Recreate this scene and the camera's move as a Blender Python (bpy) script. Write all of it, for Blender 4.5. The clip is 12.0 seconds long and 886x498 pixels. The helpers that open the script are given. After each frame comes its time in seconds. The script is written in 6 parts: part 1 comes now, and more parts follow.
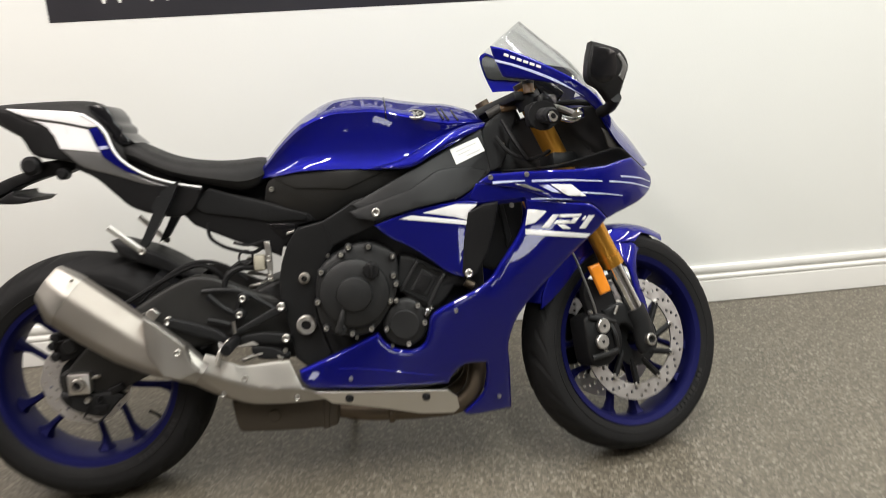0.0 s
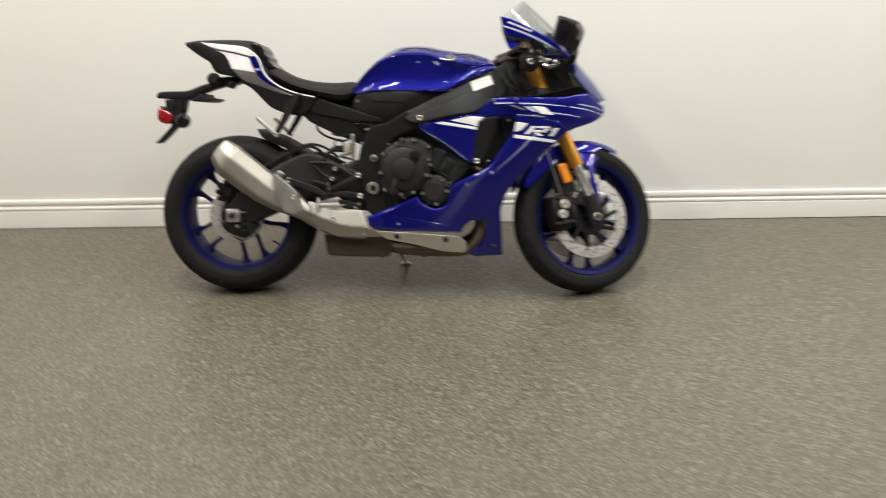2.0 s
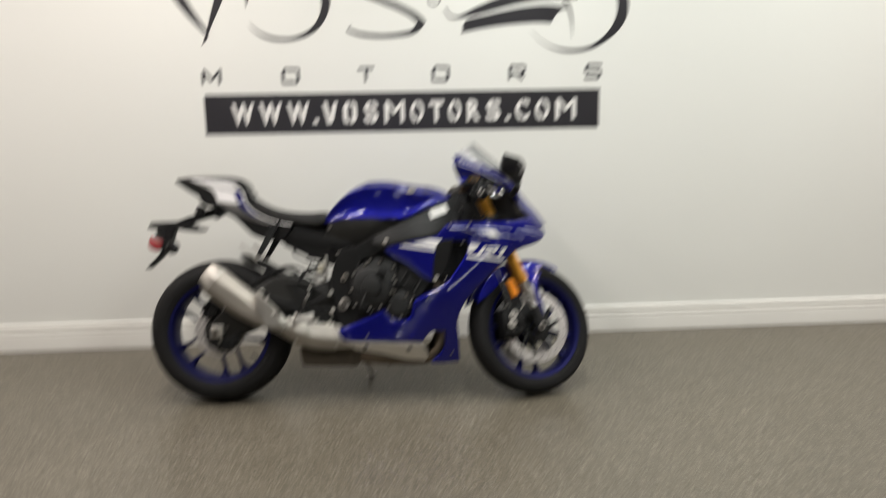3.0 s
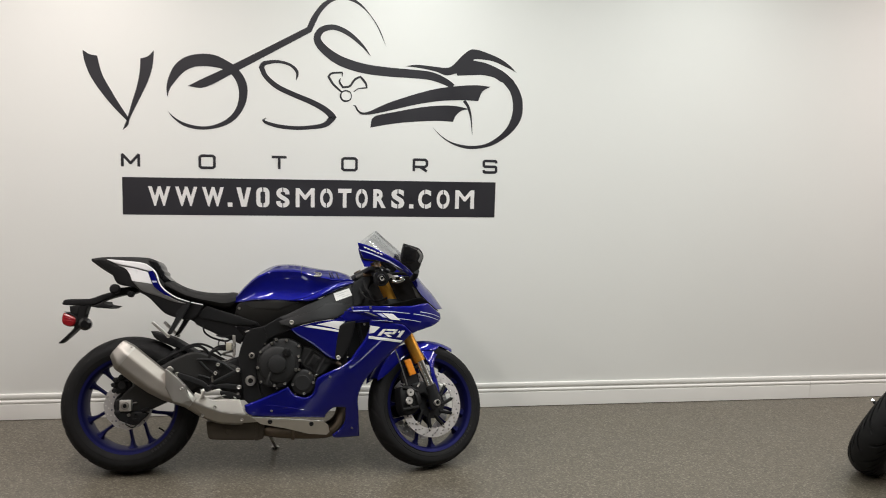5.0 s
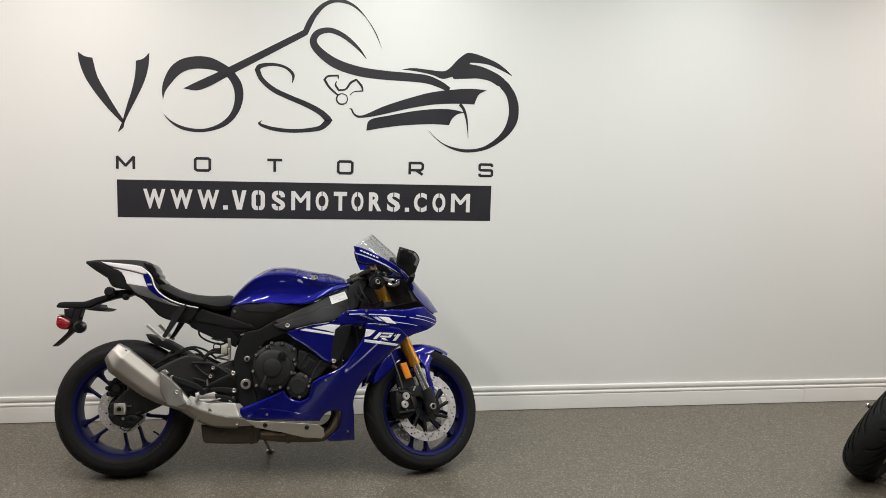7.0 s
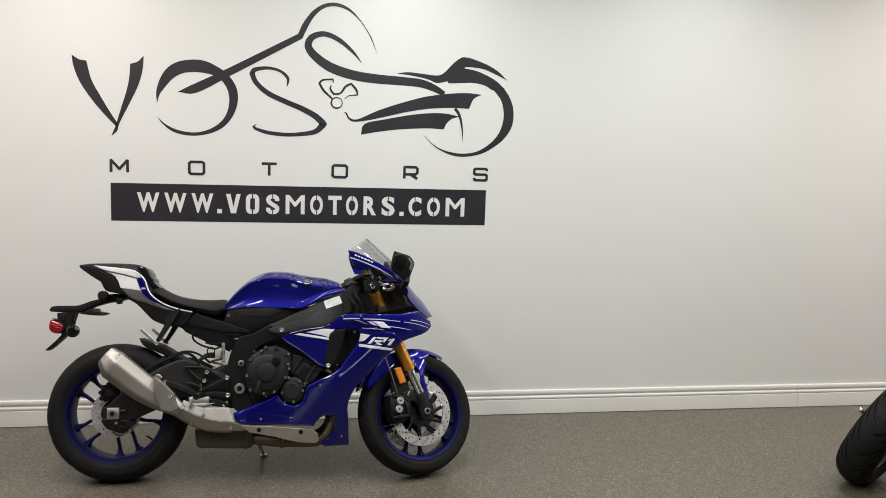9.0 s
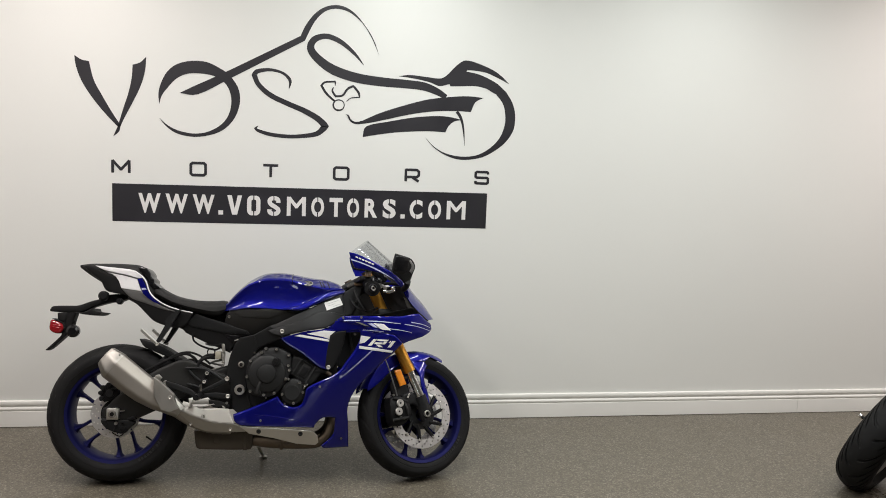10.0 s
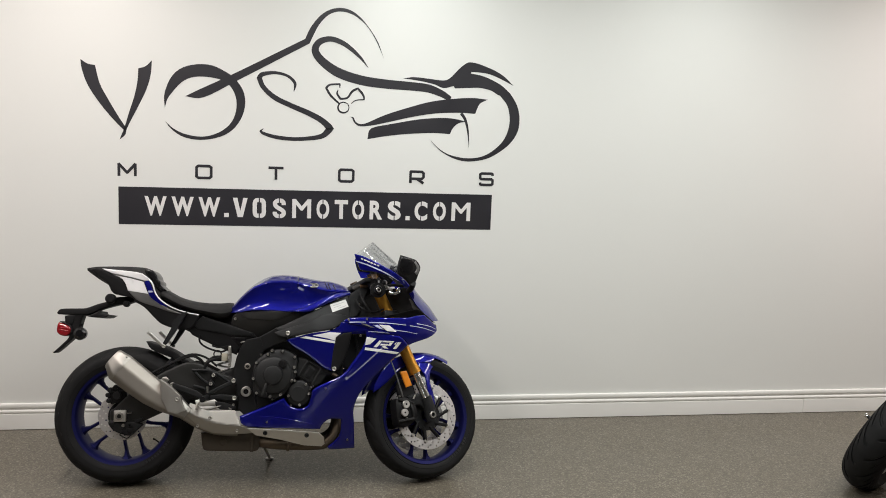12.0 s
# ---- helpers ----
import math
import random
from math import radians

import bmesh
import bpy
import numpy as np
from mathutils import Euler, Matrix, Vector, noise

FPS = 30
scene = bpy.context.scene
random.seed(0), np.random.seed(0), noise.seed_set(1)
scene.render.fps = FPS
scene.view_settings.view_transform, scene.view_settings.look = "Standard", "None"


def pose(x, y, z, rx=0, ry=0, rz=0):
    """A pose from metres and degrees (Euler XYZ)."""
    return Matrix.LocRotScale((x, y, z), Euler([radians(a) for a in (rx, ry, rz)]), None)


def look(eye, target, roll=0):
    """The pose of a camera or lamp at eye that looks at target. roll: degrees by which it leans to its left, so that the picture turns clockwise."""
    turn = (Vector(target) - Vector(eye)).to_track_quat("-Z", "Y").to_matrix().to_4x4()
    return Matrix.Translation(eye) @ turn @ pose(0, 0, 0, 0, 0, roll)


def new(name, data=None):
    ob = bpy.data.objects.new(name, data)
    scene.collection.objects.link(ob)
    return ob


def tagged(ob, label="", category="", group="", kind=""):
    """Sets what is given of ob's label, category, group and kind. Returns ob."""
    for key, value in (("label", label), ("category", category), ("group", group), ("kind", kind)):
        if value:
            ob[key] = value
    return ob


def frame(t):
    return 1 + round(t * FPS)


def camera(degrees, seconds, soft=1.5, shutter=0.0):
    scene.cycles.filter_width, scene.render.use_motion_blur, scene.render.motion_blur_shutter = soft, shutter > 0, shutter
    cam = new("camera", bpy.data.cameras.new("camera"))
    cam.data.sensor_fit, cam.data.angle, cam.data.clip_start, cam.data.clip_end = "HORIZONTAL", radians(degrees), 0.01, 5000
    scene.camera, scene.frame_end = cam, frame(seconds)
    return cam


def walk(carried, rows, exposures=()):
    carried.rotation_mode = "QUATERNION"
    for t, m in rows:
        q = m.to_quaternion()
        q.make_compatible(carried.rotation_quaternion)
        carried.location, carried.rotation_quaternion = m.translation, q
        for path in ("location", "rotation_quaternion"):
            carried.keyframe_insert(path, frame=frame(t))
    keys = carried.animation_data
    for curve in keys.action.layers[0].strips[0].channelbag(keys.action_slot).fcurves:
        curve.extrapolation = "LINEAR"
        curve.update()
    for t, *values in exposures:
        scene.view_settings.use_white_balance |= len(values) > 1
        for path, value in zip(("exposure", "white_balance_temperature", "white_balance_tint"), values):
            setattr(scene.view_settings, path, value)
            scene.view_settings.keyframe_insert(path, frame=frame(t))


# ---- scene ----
cam = camera(52.6, 12.0, soft=0.9, shutter=0.8)
PATH = [
    (0, (0.651, -2.081, 1.393), (0.891, -0.225, 0.687), -2.25),
    (0.2, (0.672, -2.196, 1.399), (0.869, -0.337, 0.690), -2.74),
    (0.3, (0.684, -2.258, 1.403), (0.848, -0.398, 0.685), -2.95),
    (0.5, (0.713, -2.380, 1.415), (0.801, -0.528, 0.665), -3.46),
    (0.7, (0.743, -2.503, 1.440), (0.870, -0.662, 0.667), -2.47),
    (0.8, (0.757, -2.571, 1.448), (0.901, -0.722, 0.699), -2.03),
    (1, (0.785, -2.734, 1.457), (0.911, -0.874, 0.734), -1.72),
    (1.2, (0.809, -2.906, 1.472), (0.866, -1.058, 0.711), -2.94),
    (1.3, (0.818, -2.983, 1.480), (0.805, -1.141, 0.701), -3.49),
    (1.5, (0.830, -3.112, 1.485), (0.775, -1.259, 0.734), -2.42),
    (1.7, (0.840, -3.229, 1.499), (0.784, -1.354, 0.805), -2.34),
    (1.8, (0.842, -3.285, 1.504), (0.783, -1.409, 0.811), -2.33),
    (2, (0.836, -3.390, 1.515), (0.836, -1.531, 0.779), -0.81),
    (2.2, (0.822, -3.493, 1.524), (0.898, -1.622, 0.820), 0.45),
    (2.3, (0.809, -3.542, 1.527), (0.931, -1.667, 0.840), 1.01),
    (2.5, (0.775, -3.636, 1.532), (0.934, -1.761, 0.856), 0.84),
    (2.7, (0.743, -3.728, 1.540), (0.876, -1.837, 0.903), -0.12),
    (2.8, (0.734, -3.773, 1.546), (0.845, -1.861, 0.969), -0.57),
    (3, (0.733, -3.851, 1.564), (0.872, -1.907, 1.116), -0.73),
    (3.2, (0.739, -3.914, 1.590), (0.955, -1.961, 1.214), -0.82),
    (4.8, (0.753, -4.148, 1.725), (1.067, -2.194, 1.437), 1.3),
    (5, (0.763, -4.156, 1.718), (1.092, -2.207, 1.412), 1.6),
    (5.5, (0.73, -4.156, 1.696), (1.072, -2.206, 1.417), 1.7),
    (6, (0.743, -4.161, 1.71), (1.09, -2.212, 1.426), 1.7),
    (6.5, (0.743, -4.16, 1.716), (1.088, -2.213, 1.419), 1.7),
    (7, (0.75, -4.15, 1.717), (1.094, -2.202, 1.419), 1.8),
    (9, (0.743, -4.144, 1.726), (1.102, -2.198, 1.434), 2.0),
    (9.5, (0.747, -4.148, 1.731), (1.103, -2.202, 1.438), 2.2),
    (10, (0.738, -4.145, 1.717), (1.097, -2.198, 1.435), 2.4),
    (10.5, (0.736, -4.147, 1.721), (1.093, -2.199, 1.442), 2.4),
    (11, (0.725, -4.15, 1.722), (1.09, -2.204, 1.44), 2.4),
    (11.5, (0.729, -4.152, 1.705), (1.087, -2.203, 1.436), 2.1),
    (12, (0.736, -4.157, 1.718), (1.084, -2.207, 1.439), 2.1),
]
walk(cam, [(t, look(eye, target, roll)) for t, eye, target, roll in PATH], [(0, 0.56, 6700, 13), (1.0, 0.52, 6800, 12), (1.5, 0.41, 6800, 12), (2.0, 0.42, 6850, 11.5), (2.5, 0.42, 6850, 11.5), (3.0, 0.13, 6750, 12.5), (4.8, -0.06, 6570, 13.8), (12, -0.06, 6570, 13.8)])

# ---- light ----
world = bpy.data.worlds.new("world")
scene.world = world
world.use_nodes = True
world.node_tree.nodes["Background"].inputs[0].default_value = (0.9, 0.93, 1.0, 1)
world.node_tree.nodes["Background"].inputs[1].default_value = 0.05


def area_lamp(name, x, y, z, sx, sy, watts, colour):
    data = bpy.data.lights.new(name, "AREA")
    data.shape, data.size, data.size_y, data.energy, data.color = "RECTANGLE", sx, sy, watts, colour
    ob = new(name, data)
    ob.matrix_basis = pose(x, y, z)
    return ob


CEILING = 2.9
WARM, MILD, COOL = (1.0, 0.905, 0.865), (1.0, 0.945, 0.90), (0.945, 1.0, 0.965)
# long strip lamps run from the wall into the room
for lx, ly, deep, tone, watts in ((-2.0, -1.0, 2.7, MILD, 50), (-0.3, -1.0, 2.7, MILD, 48), (1.4, -1.0, 2.7, COOL, 48), (3.1, -1.10, 2.6, COOL, 48), (4.8, -0.60, 1.9, WARM, 36), (6.5, -0.60, 1.9, WARM, 38)):
    area_lamp("ceiling_lamp", lx, ly, CEILING - 0.07, 0.11, deep, 0.94 * watts, tone)

# ---- materials ----


def material(name, colour, rough=0.5, metal=0.0, coat=0.0, vary=0.12, scale=8.0, bump=0.0, bump_scale=120.0, spec=0.5):
    """A surface with stains at one scale, grain at another, and a fine relief."""
    m = bpy.data.materials.new(name)
    m.use_nodes = True
    n, l = m.node_tree.nodes, m.node_tree.links
    p = n["Principled BSDF"]
    p.inputs["Metallic"].default_value = metal
    p.inputs["Specular IOR Level"].default_value = spec
    p.inputs["Coat Weight"].default_value = coat
    p.inputs["Coat Roughness"].default_value = 0.03
    co = n.new("ShaderNodeTexCoord")
    big = n.new("ShaderNodeTexNoise")
    big.inputs["Scale"].default_value, big.inputs["Detail"].default_value = scale, 5
    l.new(co.outputs["Object"], big.inputs["Vector"])
    fine = n.new("ShaderNodeTexNoise")
    fine.inputs["Scale"].default_value, fine.inputs["Detail"].default_value = bump_scale, 3
    l.new(co.outputs["Object"], fine.inputs["Vector"])
    mix = n.new("ShaderNodeMix")
    mix.data_type, mix.blend_type = "RGBA", "MIX"
    mix.inputs[6].default_value = (*[c * (1 - vary) for c in colour], 1)
    mix.inputs[7].default_value = (*[min(1, c * (1 + vary)) for c in colour], 1)
    add = n.new("ShaderNodeMath")
    add.operation = "MULTIPLY_ADD"
    add.inputs[1].default_value, add.inputs[2].default_value = 0.6, 0.2
    l.new(big.outputs["Fac"], add.inputs[0])
    l.new(add.outputs[0], mix.inputs[0])
    l.new(mix.outputs[2], p.inputs["Base Color"])
    ramp = n.new("ShaderNodeMapRange")
    ramp.inputs[1].default_value, ramp.inputs[2].default_value = 0.3, 0.7
    ramp.inputs[3].default_value, ramp.inputs[4].default_value = max(0.02, rough * 0.85), min(1, rough * 1.15)
    l.new(big.outputs["Fac"], ramp.inputs[0])
    l.new(ramp.outputs[0], p.inputs["Roughness"])
    if bump:
        b = n.new("ShaderNodeBump")
        b.inputs["Strength"].default_value, b.inputs["Distance"].default_value = bump, 0.002
        l.new(fine.outputs["Fac"], b.inputs["Height"])
        l.new(b.outputs[0], p.inputs["Normal"])
    return m


def wall_paint():
    m = material("wall_paint", (0.787, 0.797, 0.768), 0.55, vary=0.018, scale=1.2, bump=0.12, bump_scale=260)
    return m


def speckled_floor():
    """Grey resin floor with pale and dark flakes under a satin sealer."""
    m = bpy.data.materials.new("speckled_floor")
    m.use_nodes = True
    n, l = m.node_tree.nodes, m.node_tree.links
    p = n["Principled BSDF"]
    co = n.new("ShaderNodeTexCoord")
    warp = n.new("ShaderNodeTexNoise")
    warp.inputs["Scale"].default_value = 60
    l.new(co.outputs["Object"], warp.inputs["Vector"])
    push = n.new("ShaderNodeVectorMath")
    push.operation = "MULTIPLY_ADD"
    push.inputs[1].default_value = (0.012, 0.012, 0.0)
    l.new(warp.outputs["Color"], push.inputs[0])
    l.new(co.outputs["Object"], push.inputs[2])
    cells = n.new("ShaderNodeTexVoronoi")
    cells.inputs["Scale"].default_value = 165
    l.new(push.outputs[0], cells.inputs["Vector"])
    ramp = n.new("ShaderNodeValToRGB")
    sep = n.new("ShaderNodeSeparateColor")
    l.new(cells.outputs["Color"], sep.inputs[0])
    l.new(sep.outputs[0], ramp.inputs[0])
    e = ramp.color_ramp.elements
    e[0].position, e[0].color = 0.0, (0.068, 0.060, 0.046, 1)
    e[1].position, e[1].color = 1.0, (0.250, 0.232, 0.188, 1)
    for at, c in ((0.18, (0.092, 0.081, 0.062, 1)), (0.45, (0.117, 0.104, 0.078, 1)), (0.78, (0.148, 0.129, 0.099, 1)), (0.90, (0.196, 0.178, 0.140, 1))):
        x = e.new(at)
        x.color = c
    stain = n.new("ShaderNodeTexNoise")
    stain.inputs["Scale"].default_value, stain.inputs["Detail"].default_value = 1.3, 6
    l.new(co.outputs["Object"], stain.inputs["Vector"])
    span = n.new("ShaderNodeMapRange")
    span.inputs[1].default_value, span.inputs[2].default_value, span.inputs[3].default_value, span.inputs[4].default_value = 0.3, 0.7, 0.92, 1.06
    l.new(stain.outputs["Fac"], span.inputs[0])
    mul = n.new("ShaderNodeMix")
    mul.data_type, mul.blend_type = "RGBA", "MULTIPLY"
    mul.inputs[0].default_value = 1
    l.new(ramp.outputs[0], mul.inputs[6])
    l.new(span.outputs[0], mul.inputs[7])
    l.new(mul.outputs[2], p.inputs["Base Color"])
    rough = n.new("ShaderNodeMapRange")
    rough.inputs[1].default_value, rough.inputs[2].default_value, rough.inputs[3].default_value, rough.inputs[4].default_value = 0.3, 0.7, 0.27, 0.40
    l.new(stain.outputs["Fac"], rough.inputs[0])
    l.new(rough.outputs[0], p.inputs["Roughness"])
    relief = n.new("ShaderNodeTexNoise")
    relief.inputs["Scale"].default_value, relief.inputs["Detail"].default_value = 90, 3
    l.new(co.outputs["Object"], relief.inputs["Vector"])
    b = n.new("ShaderNodeBump")
    b.inputs["Strength"].default_value, b.inputs["Distance"].default_value = 0.35, 0.002
    l.new(relief.outputs["Fac"], b.inputs["Height"])
    l.new(b.outputs[0], p.inputs["Normal"])
    return m


def smoked_screen():
    m = bpy.data.materials.new("smoked_screen")
    m.use_nodes = True
    n, l = m.node_tree.nodes, m.node_tree.links
    clear = n.new("ShaderNodeBsdfTransparent")
    clear.inputs[0].default_value = (0.92, 0.925, 0.93, 1)
    gloss = n.new("ShaderNodeBsdfGlossy")
    gloss.inputs["Roughness"].default_value = 0.04
    fr = n.new("ShaderNodeLayerWeight")
    fr.inputs[0].default_value = 0.08
    mix = n.new("ShaderNodeMixShader")
    l.new(fr.outputs["Facing"], mix.inputs[0])
    l.new(clear.outputs[0], mix.inputs[1])
    l.new(gloss.outputs[0], mix.inputs[2])
    l.new(mix.outputs[0], n["Material Output"].inputs["Surface"])
    return m


PAINT_WALL = wall_paint()
# darker taupe for the unseen walls, chosen to weaken the bounced light
PAINT_LOW_BOUNCE = material("low_bounce_wall_paint", (0.42, 0.405, 0.38), 0.6, vary=0.03, scale=2, bump=0.1)
GLOW = bpy.data.materials.new("daylight_outside")
GLOW.use_nodes = True
GLOW.node_tree.nodes["Principled BSDF"].inputs["Emission Color"].default_value = (0.9, 0.95, 1.0, 1)
GLOW.node_tree.nodes["Principled BSDF"].inputs["Emission Strength"].default_value = 4.5
PAINT_TRIM = material("trim_paint", (0.83, 0.825, 0.79), 0.38, vary=0.04, scale=5, bump=0.04)
CEIL = material("ceiling_tile", (0.78, 0.78, 0.75), 0.85, vary=0.03, scale=20, bump=0.3, bump_scale=300)
FLOOR = speckled_floor()
VINYL = material("black_vinyl", (0.022, 0.021, 0.026), 0.42, vary=0.1, scale=6)
WHITE_VINYL = material("white_vinyl", (0.80, 0.79, 0.77), 0.45, vary=0.02)
BLUE = material("blue_metallic_paint", (0.0032, 0.0050, 0.190), 0.44, metal=0.70, coat=1.0, vary=0.06, scale=30, spec=0.1)
RIM_BLUE = material("blue_rim_paint", (0.004, 0.005, 0.066), 0.5, metal=0.5, vary=0.08, spec=0.3)
WHITE = material("white_paint", (0.82, 0.82, 0.83), 0.3, coat=0.8, vary=0.02)
SILVER_PAINT = material("silver_grey_paint", (0.20, 0.20, 0.20), 0.35, metal=0.6, coat=0.5, vary=0.05)
LILAC = material("pale_blue_graphic", (0.52, 0.55, 0.80), 0.3, coat=0.8, vary=0.04)
BLACK = material("black_plastic", (0.0088, 0.0088, 0.0094), 0.5, vary=0.2, scale=20, bump=0.15, bump_scale=500, spec=0.18)
ARM_PAINT = material("swingarm_paint", (0.0190, 0.0188, 0.0180), 0.5, vary=0.15, scale=12, bump=0.1, bump_scale=400, spec=0.3)
TRIM_GREY = material("grey_trim_plastic", (0.035, 0.033, 0.030), 0.45, vary=0.15, scale=20, bump=0.1, bump_scale=500, spec=0.3)
GLOSS = material("gloss_black", (0.006, 0.006, 0.007), 0.16, vary=0.1, spec=0.4)
FRAME = material("dark_frame_paint", (0.0106, 0.0111, 0.0118), 0.45, vary=0.15, scale=12, bump=0.1, bump_scale=400, spec=0.24)
ENGINE = material("black_engine_casting", (0.0122, 0.0127, 0.0132), 0.5, vary=0.2, scale=25, bump=0.25, bump_scale=350, spec=0.35)
RUBBER = material("tyre_rubber", (0.0090, 0.0090, 0.0094), 0.70, vary=0.25, scale=14, bump=0.2, bump_scale=300, spec=0.2)
MARK_RUBBER = material("moulded_rubber", (0.020, 0.020, 0.020), 0.6, vary=0.2, scale=14, spec=0.25)
SEAT = material("seat_vinyl", (0.0130, 0.0130, 0.0130), 0.6, vary=0.15, scale=20, bump=0.4, bump_scale=600, spec=0.25)
TITAN = material("titanium", (0.335, 0.314, 0.284), 0.58, metal=1.0, vary=0.1, scale=10, bump=0.08, bump_scale=200)
STEEL = material("brushed_steel", (0.50, 0.485, 0.455), 0.40, metal=1.0, vary=0.1, scale=12, bump=0.06, bump_scale=300)
SATIN = material("satin_steel", (0.39, 0.375, 0.345), 0.46, metal=1.0, vary=0.1, scale=9, bump=0.08, bump_scale=220)
ALLOY = material("bare_alloy", (0.66, 0.645, 0.615), 0.40, metal=1.0, vary=0.08, scale=30, bump=0.05)
BROWN = material("brown_fluid_cup", (0.10, 0.060, 0.030), 0.3, vary=0.1)
PALE = material("pale_translucent_plastic", (0.36, 0.34, 0.27), 0.35, vary=0.06, scale=30)
CHROME = material("chrome", (0.80, 0.80, 0.80), 0.12, metal=1.0, vary=0.05)
DISC = material("disc_steel", (0.62, 0.605, 0.595), 0.48, metal=1.0, vary=0.1, scale=40)
BRONZE = material("heated_pipe", (0.125, 0.100, 0.074), 0.48, metal=1.0, vary=0.35, scale=14)
CATBOX = material("sooted_steel", (0.070, 0.058, 0.044), 0.55, metal=0.7, vary=0.3, scale=10, bump=0.04)
GOLD = material("gold_anodised", (0.62, 0.30, 0.045), 0.32, metal=0.85, vary=0.08, scale=15)
RED = material("red_lens", (0.26, 0.008, 0.012), 0.15, coat=0.6, vary=0.1, scale=30)
AMBER = material("amber_lens", (0.78, 0.25, 0.02), 0.2, coat=0.8, vary=0.2, scale=40)
PAPER = material("paper_label", (0.72, 0.72, 0.70), 0.7, vary=0.06, scale=60)
INK = material("grey_ink", (0.48, 0.48, 0.48), 0.7, vary=0.05)
SCREEN = smoked_screen()

# ---- mesh helpers ----


def part(name, bm, mat, parent=None, label="", sharp=38, smooth=True):
    """Links a bmesh as one mesh object under a thing or a part."""
    bmesh.ops.remove_doubles(bm, verts=bm.verts, dist=1e-5)
    bmesh.ops.recalc_face_normals(bm, faces=bm.faces)
    for f in bm.faces:
        f.smooth = smooth
    for e in bm.edges:
        if len(e.link_faces) == 2:
            e.smooth = e.calc_face_angle(0) < radians(sharp)
    me = bpy.data.meshes.new(name)
    bm.to_mesh(me)
    bm.free()
    me.materials.append(mat)
    ob = new(name, me)
    if parent:
        ob.parent = parent
    if label:
        ob["label"] = label
    return ob


def add_mesh(bm, verts, faces):
    vs = [bm.verts.new(v) for v in verts]
    for f in faces:
        try:
            bm.faces.new([vs[i] for i in f])
        except ValueError:
            pass
    return vs


def box(bm, x0, x1, y0, y1, z0, z1, bevel=0.0):
    vs = add_mesh(bm, [(x, y, z) for x in (x0, x1) for y in (y0, y1) for z in (z0, z1)],
                  [(0, 1, 3, 2), (4, 6, 7, 5), (0, 4, 5, 1), (2, 3, 7, 6), (0, 2, 6, 4), (1, 5, 7, 3)])
    if bevel:
        es = {e for v in vs for e in v.link_edges}
        bmesh.ops.bevel(bm, geom=list(es), offset=bevel, segments=2, profile=0.5, affect="EDGES")
    return bm


def spline(pts, k=4, closed=False):
    """Catmull-Rom through the points; sharp turns stay corners."""
    ps = [np.array(p, float) for p in pts]
    n = len(ps)
    flat = []
    for i in range(n):
        a, b = ps[(i - 1) % n] - ps[i], ps[(i + 1) % n] - ps[i]
        c = a[:3] @ b[:3] / max(1e-9, np.linalg.norm(a[:3]) * np.linalg.norm(b[:3]))
        flat.append(c > -0.45)
    out = []
    for i in range(n if closed else n - 1):
        p1, p2 = ps[i], ps[(i + 1) % n]
        p0 = ps[i - 1] if closed or i else p1
        p3 = ps[(i + 2) % n] if closed or i + 2 < n else p2
        m1, m2 = (p2 - p0) / 2, (p3 - p1) / 2
        span = np.linalg.norm(p2 - p1)
        m1, m2 = [m * min(1, 1.4 * span / max(1e-9, np.linalg.norm(m))) for m in (m1, m2)]
        if (closed or 0 < i) and flat[i]:
            m1 = p2 - p1
        if (closed or i + 2 < n) and flat[(i + 1) % n]:
            m2 = p2 - p1
        for j in range(k):
            t = j / k
            out.append((2 * t**3 - 3 * t**2 + 1) * p1 + (t**3 - 2 * t**2 + t) * m1 + (3 * t**2 - 2 * t**3) * p2 + (t**3 - t**2) * m2)
    if not closed:
        out.append(ps[-1])
    return out


def tube(bm, pts, r, n=10, k=4, r_end=None):
    """A round bar along a smooth line."""
    line = [Vector(p[:3]) for p in (spline(pts, k) if len(pts) > 2 else [np.array(p, float) for p in pts])]
    rings, ref = [], Vector((0.13, 0.31, 0.94))
    for i, p in enumerate(line):
        d = (line[min(i + 1, len(line) - 1)] - line[max(i - 1, 0)]).normalized()
        a = d.cross(ref)
        if a.length < 0.15:
            a = d.cross(Vector((1, 0, 0)))
        a.normalize()
        ref = a.cross(d)
        b = d.cross(a)
        q = r if r_end is None else r + (r_end - r) * i / (len(line) - 1)
        rings.append([p + q * (a * math.cos(2 * math.pi * j / n) + b * math.sin(2 * math.pi * j / n)) for j in range(n)])
    return loft(bm, rings)


def loft(bm, rings, closed=False, caps=True):
    n = len(rings[0])
    vs = [[bm.verts.new(p) for p in ring] for ring in rings]
    for i in range(len(vs) if closed else len(vs) - 1):
        a, b = vs[i], vs[(i + 1) % len(vs)]
        for j in range(n):
            bm.faces.new((a[j], a[(j + 1) % n], b[(j + 1) % n], b[j]))
    if caps and not closed:
        bm.faces.new(vs[0])
        bm.faces.new(vs[-1])
    return bm


def lathe(bm, profile, centre, n=48, axis="y", closed=True):
    """Turns a profile of (radius, offset along the axis) about the axis through centre."""
    rings = []
    for j in range(n):
        a = 2 * math.pi * j / n
        ring = []
        for r, o in profile:
            ring.append(Vector(centre) + Vector((r * math.cos(a), o, r * math.sin(a))))
        rings.append(ring)
    vs = [[bm.verts.new(p) for p in ring] for ring in rings]
    m = len(profile)
    for i in range(n):
        a, b = vs[i], vs[(i + 1) % n]
        for j in range(m if closed else m - 1):
            bm.faces.new((a[j], a[(j + 1) % m], b[(j + 1) % m], b[j]))
    return bm


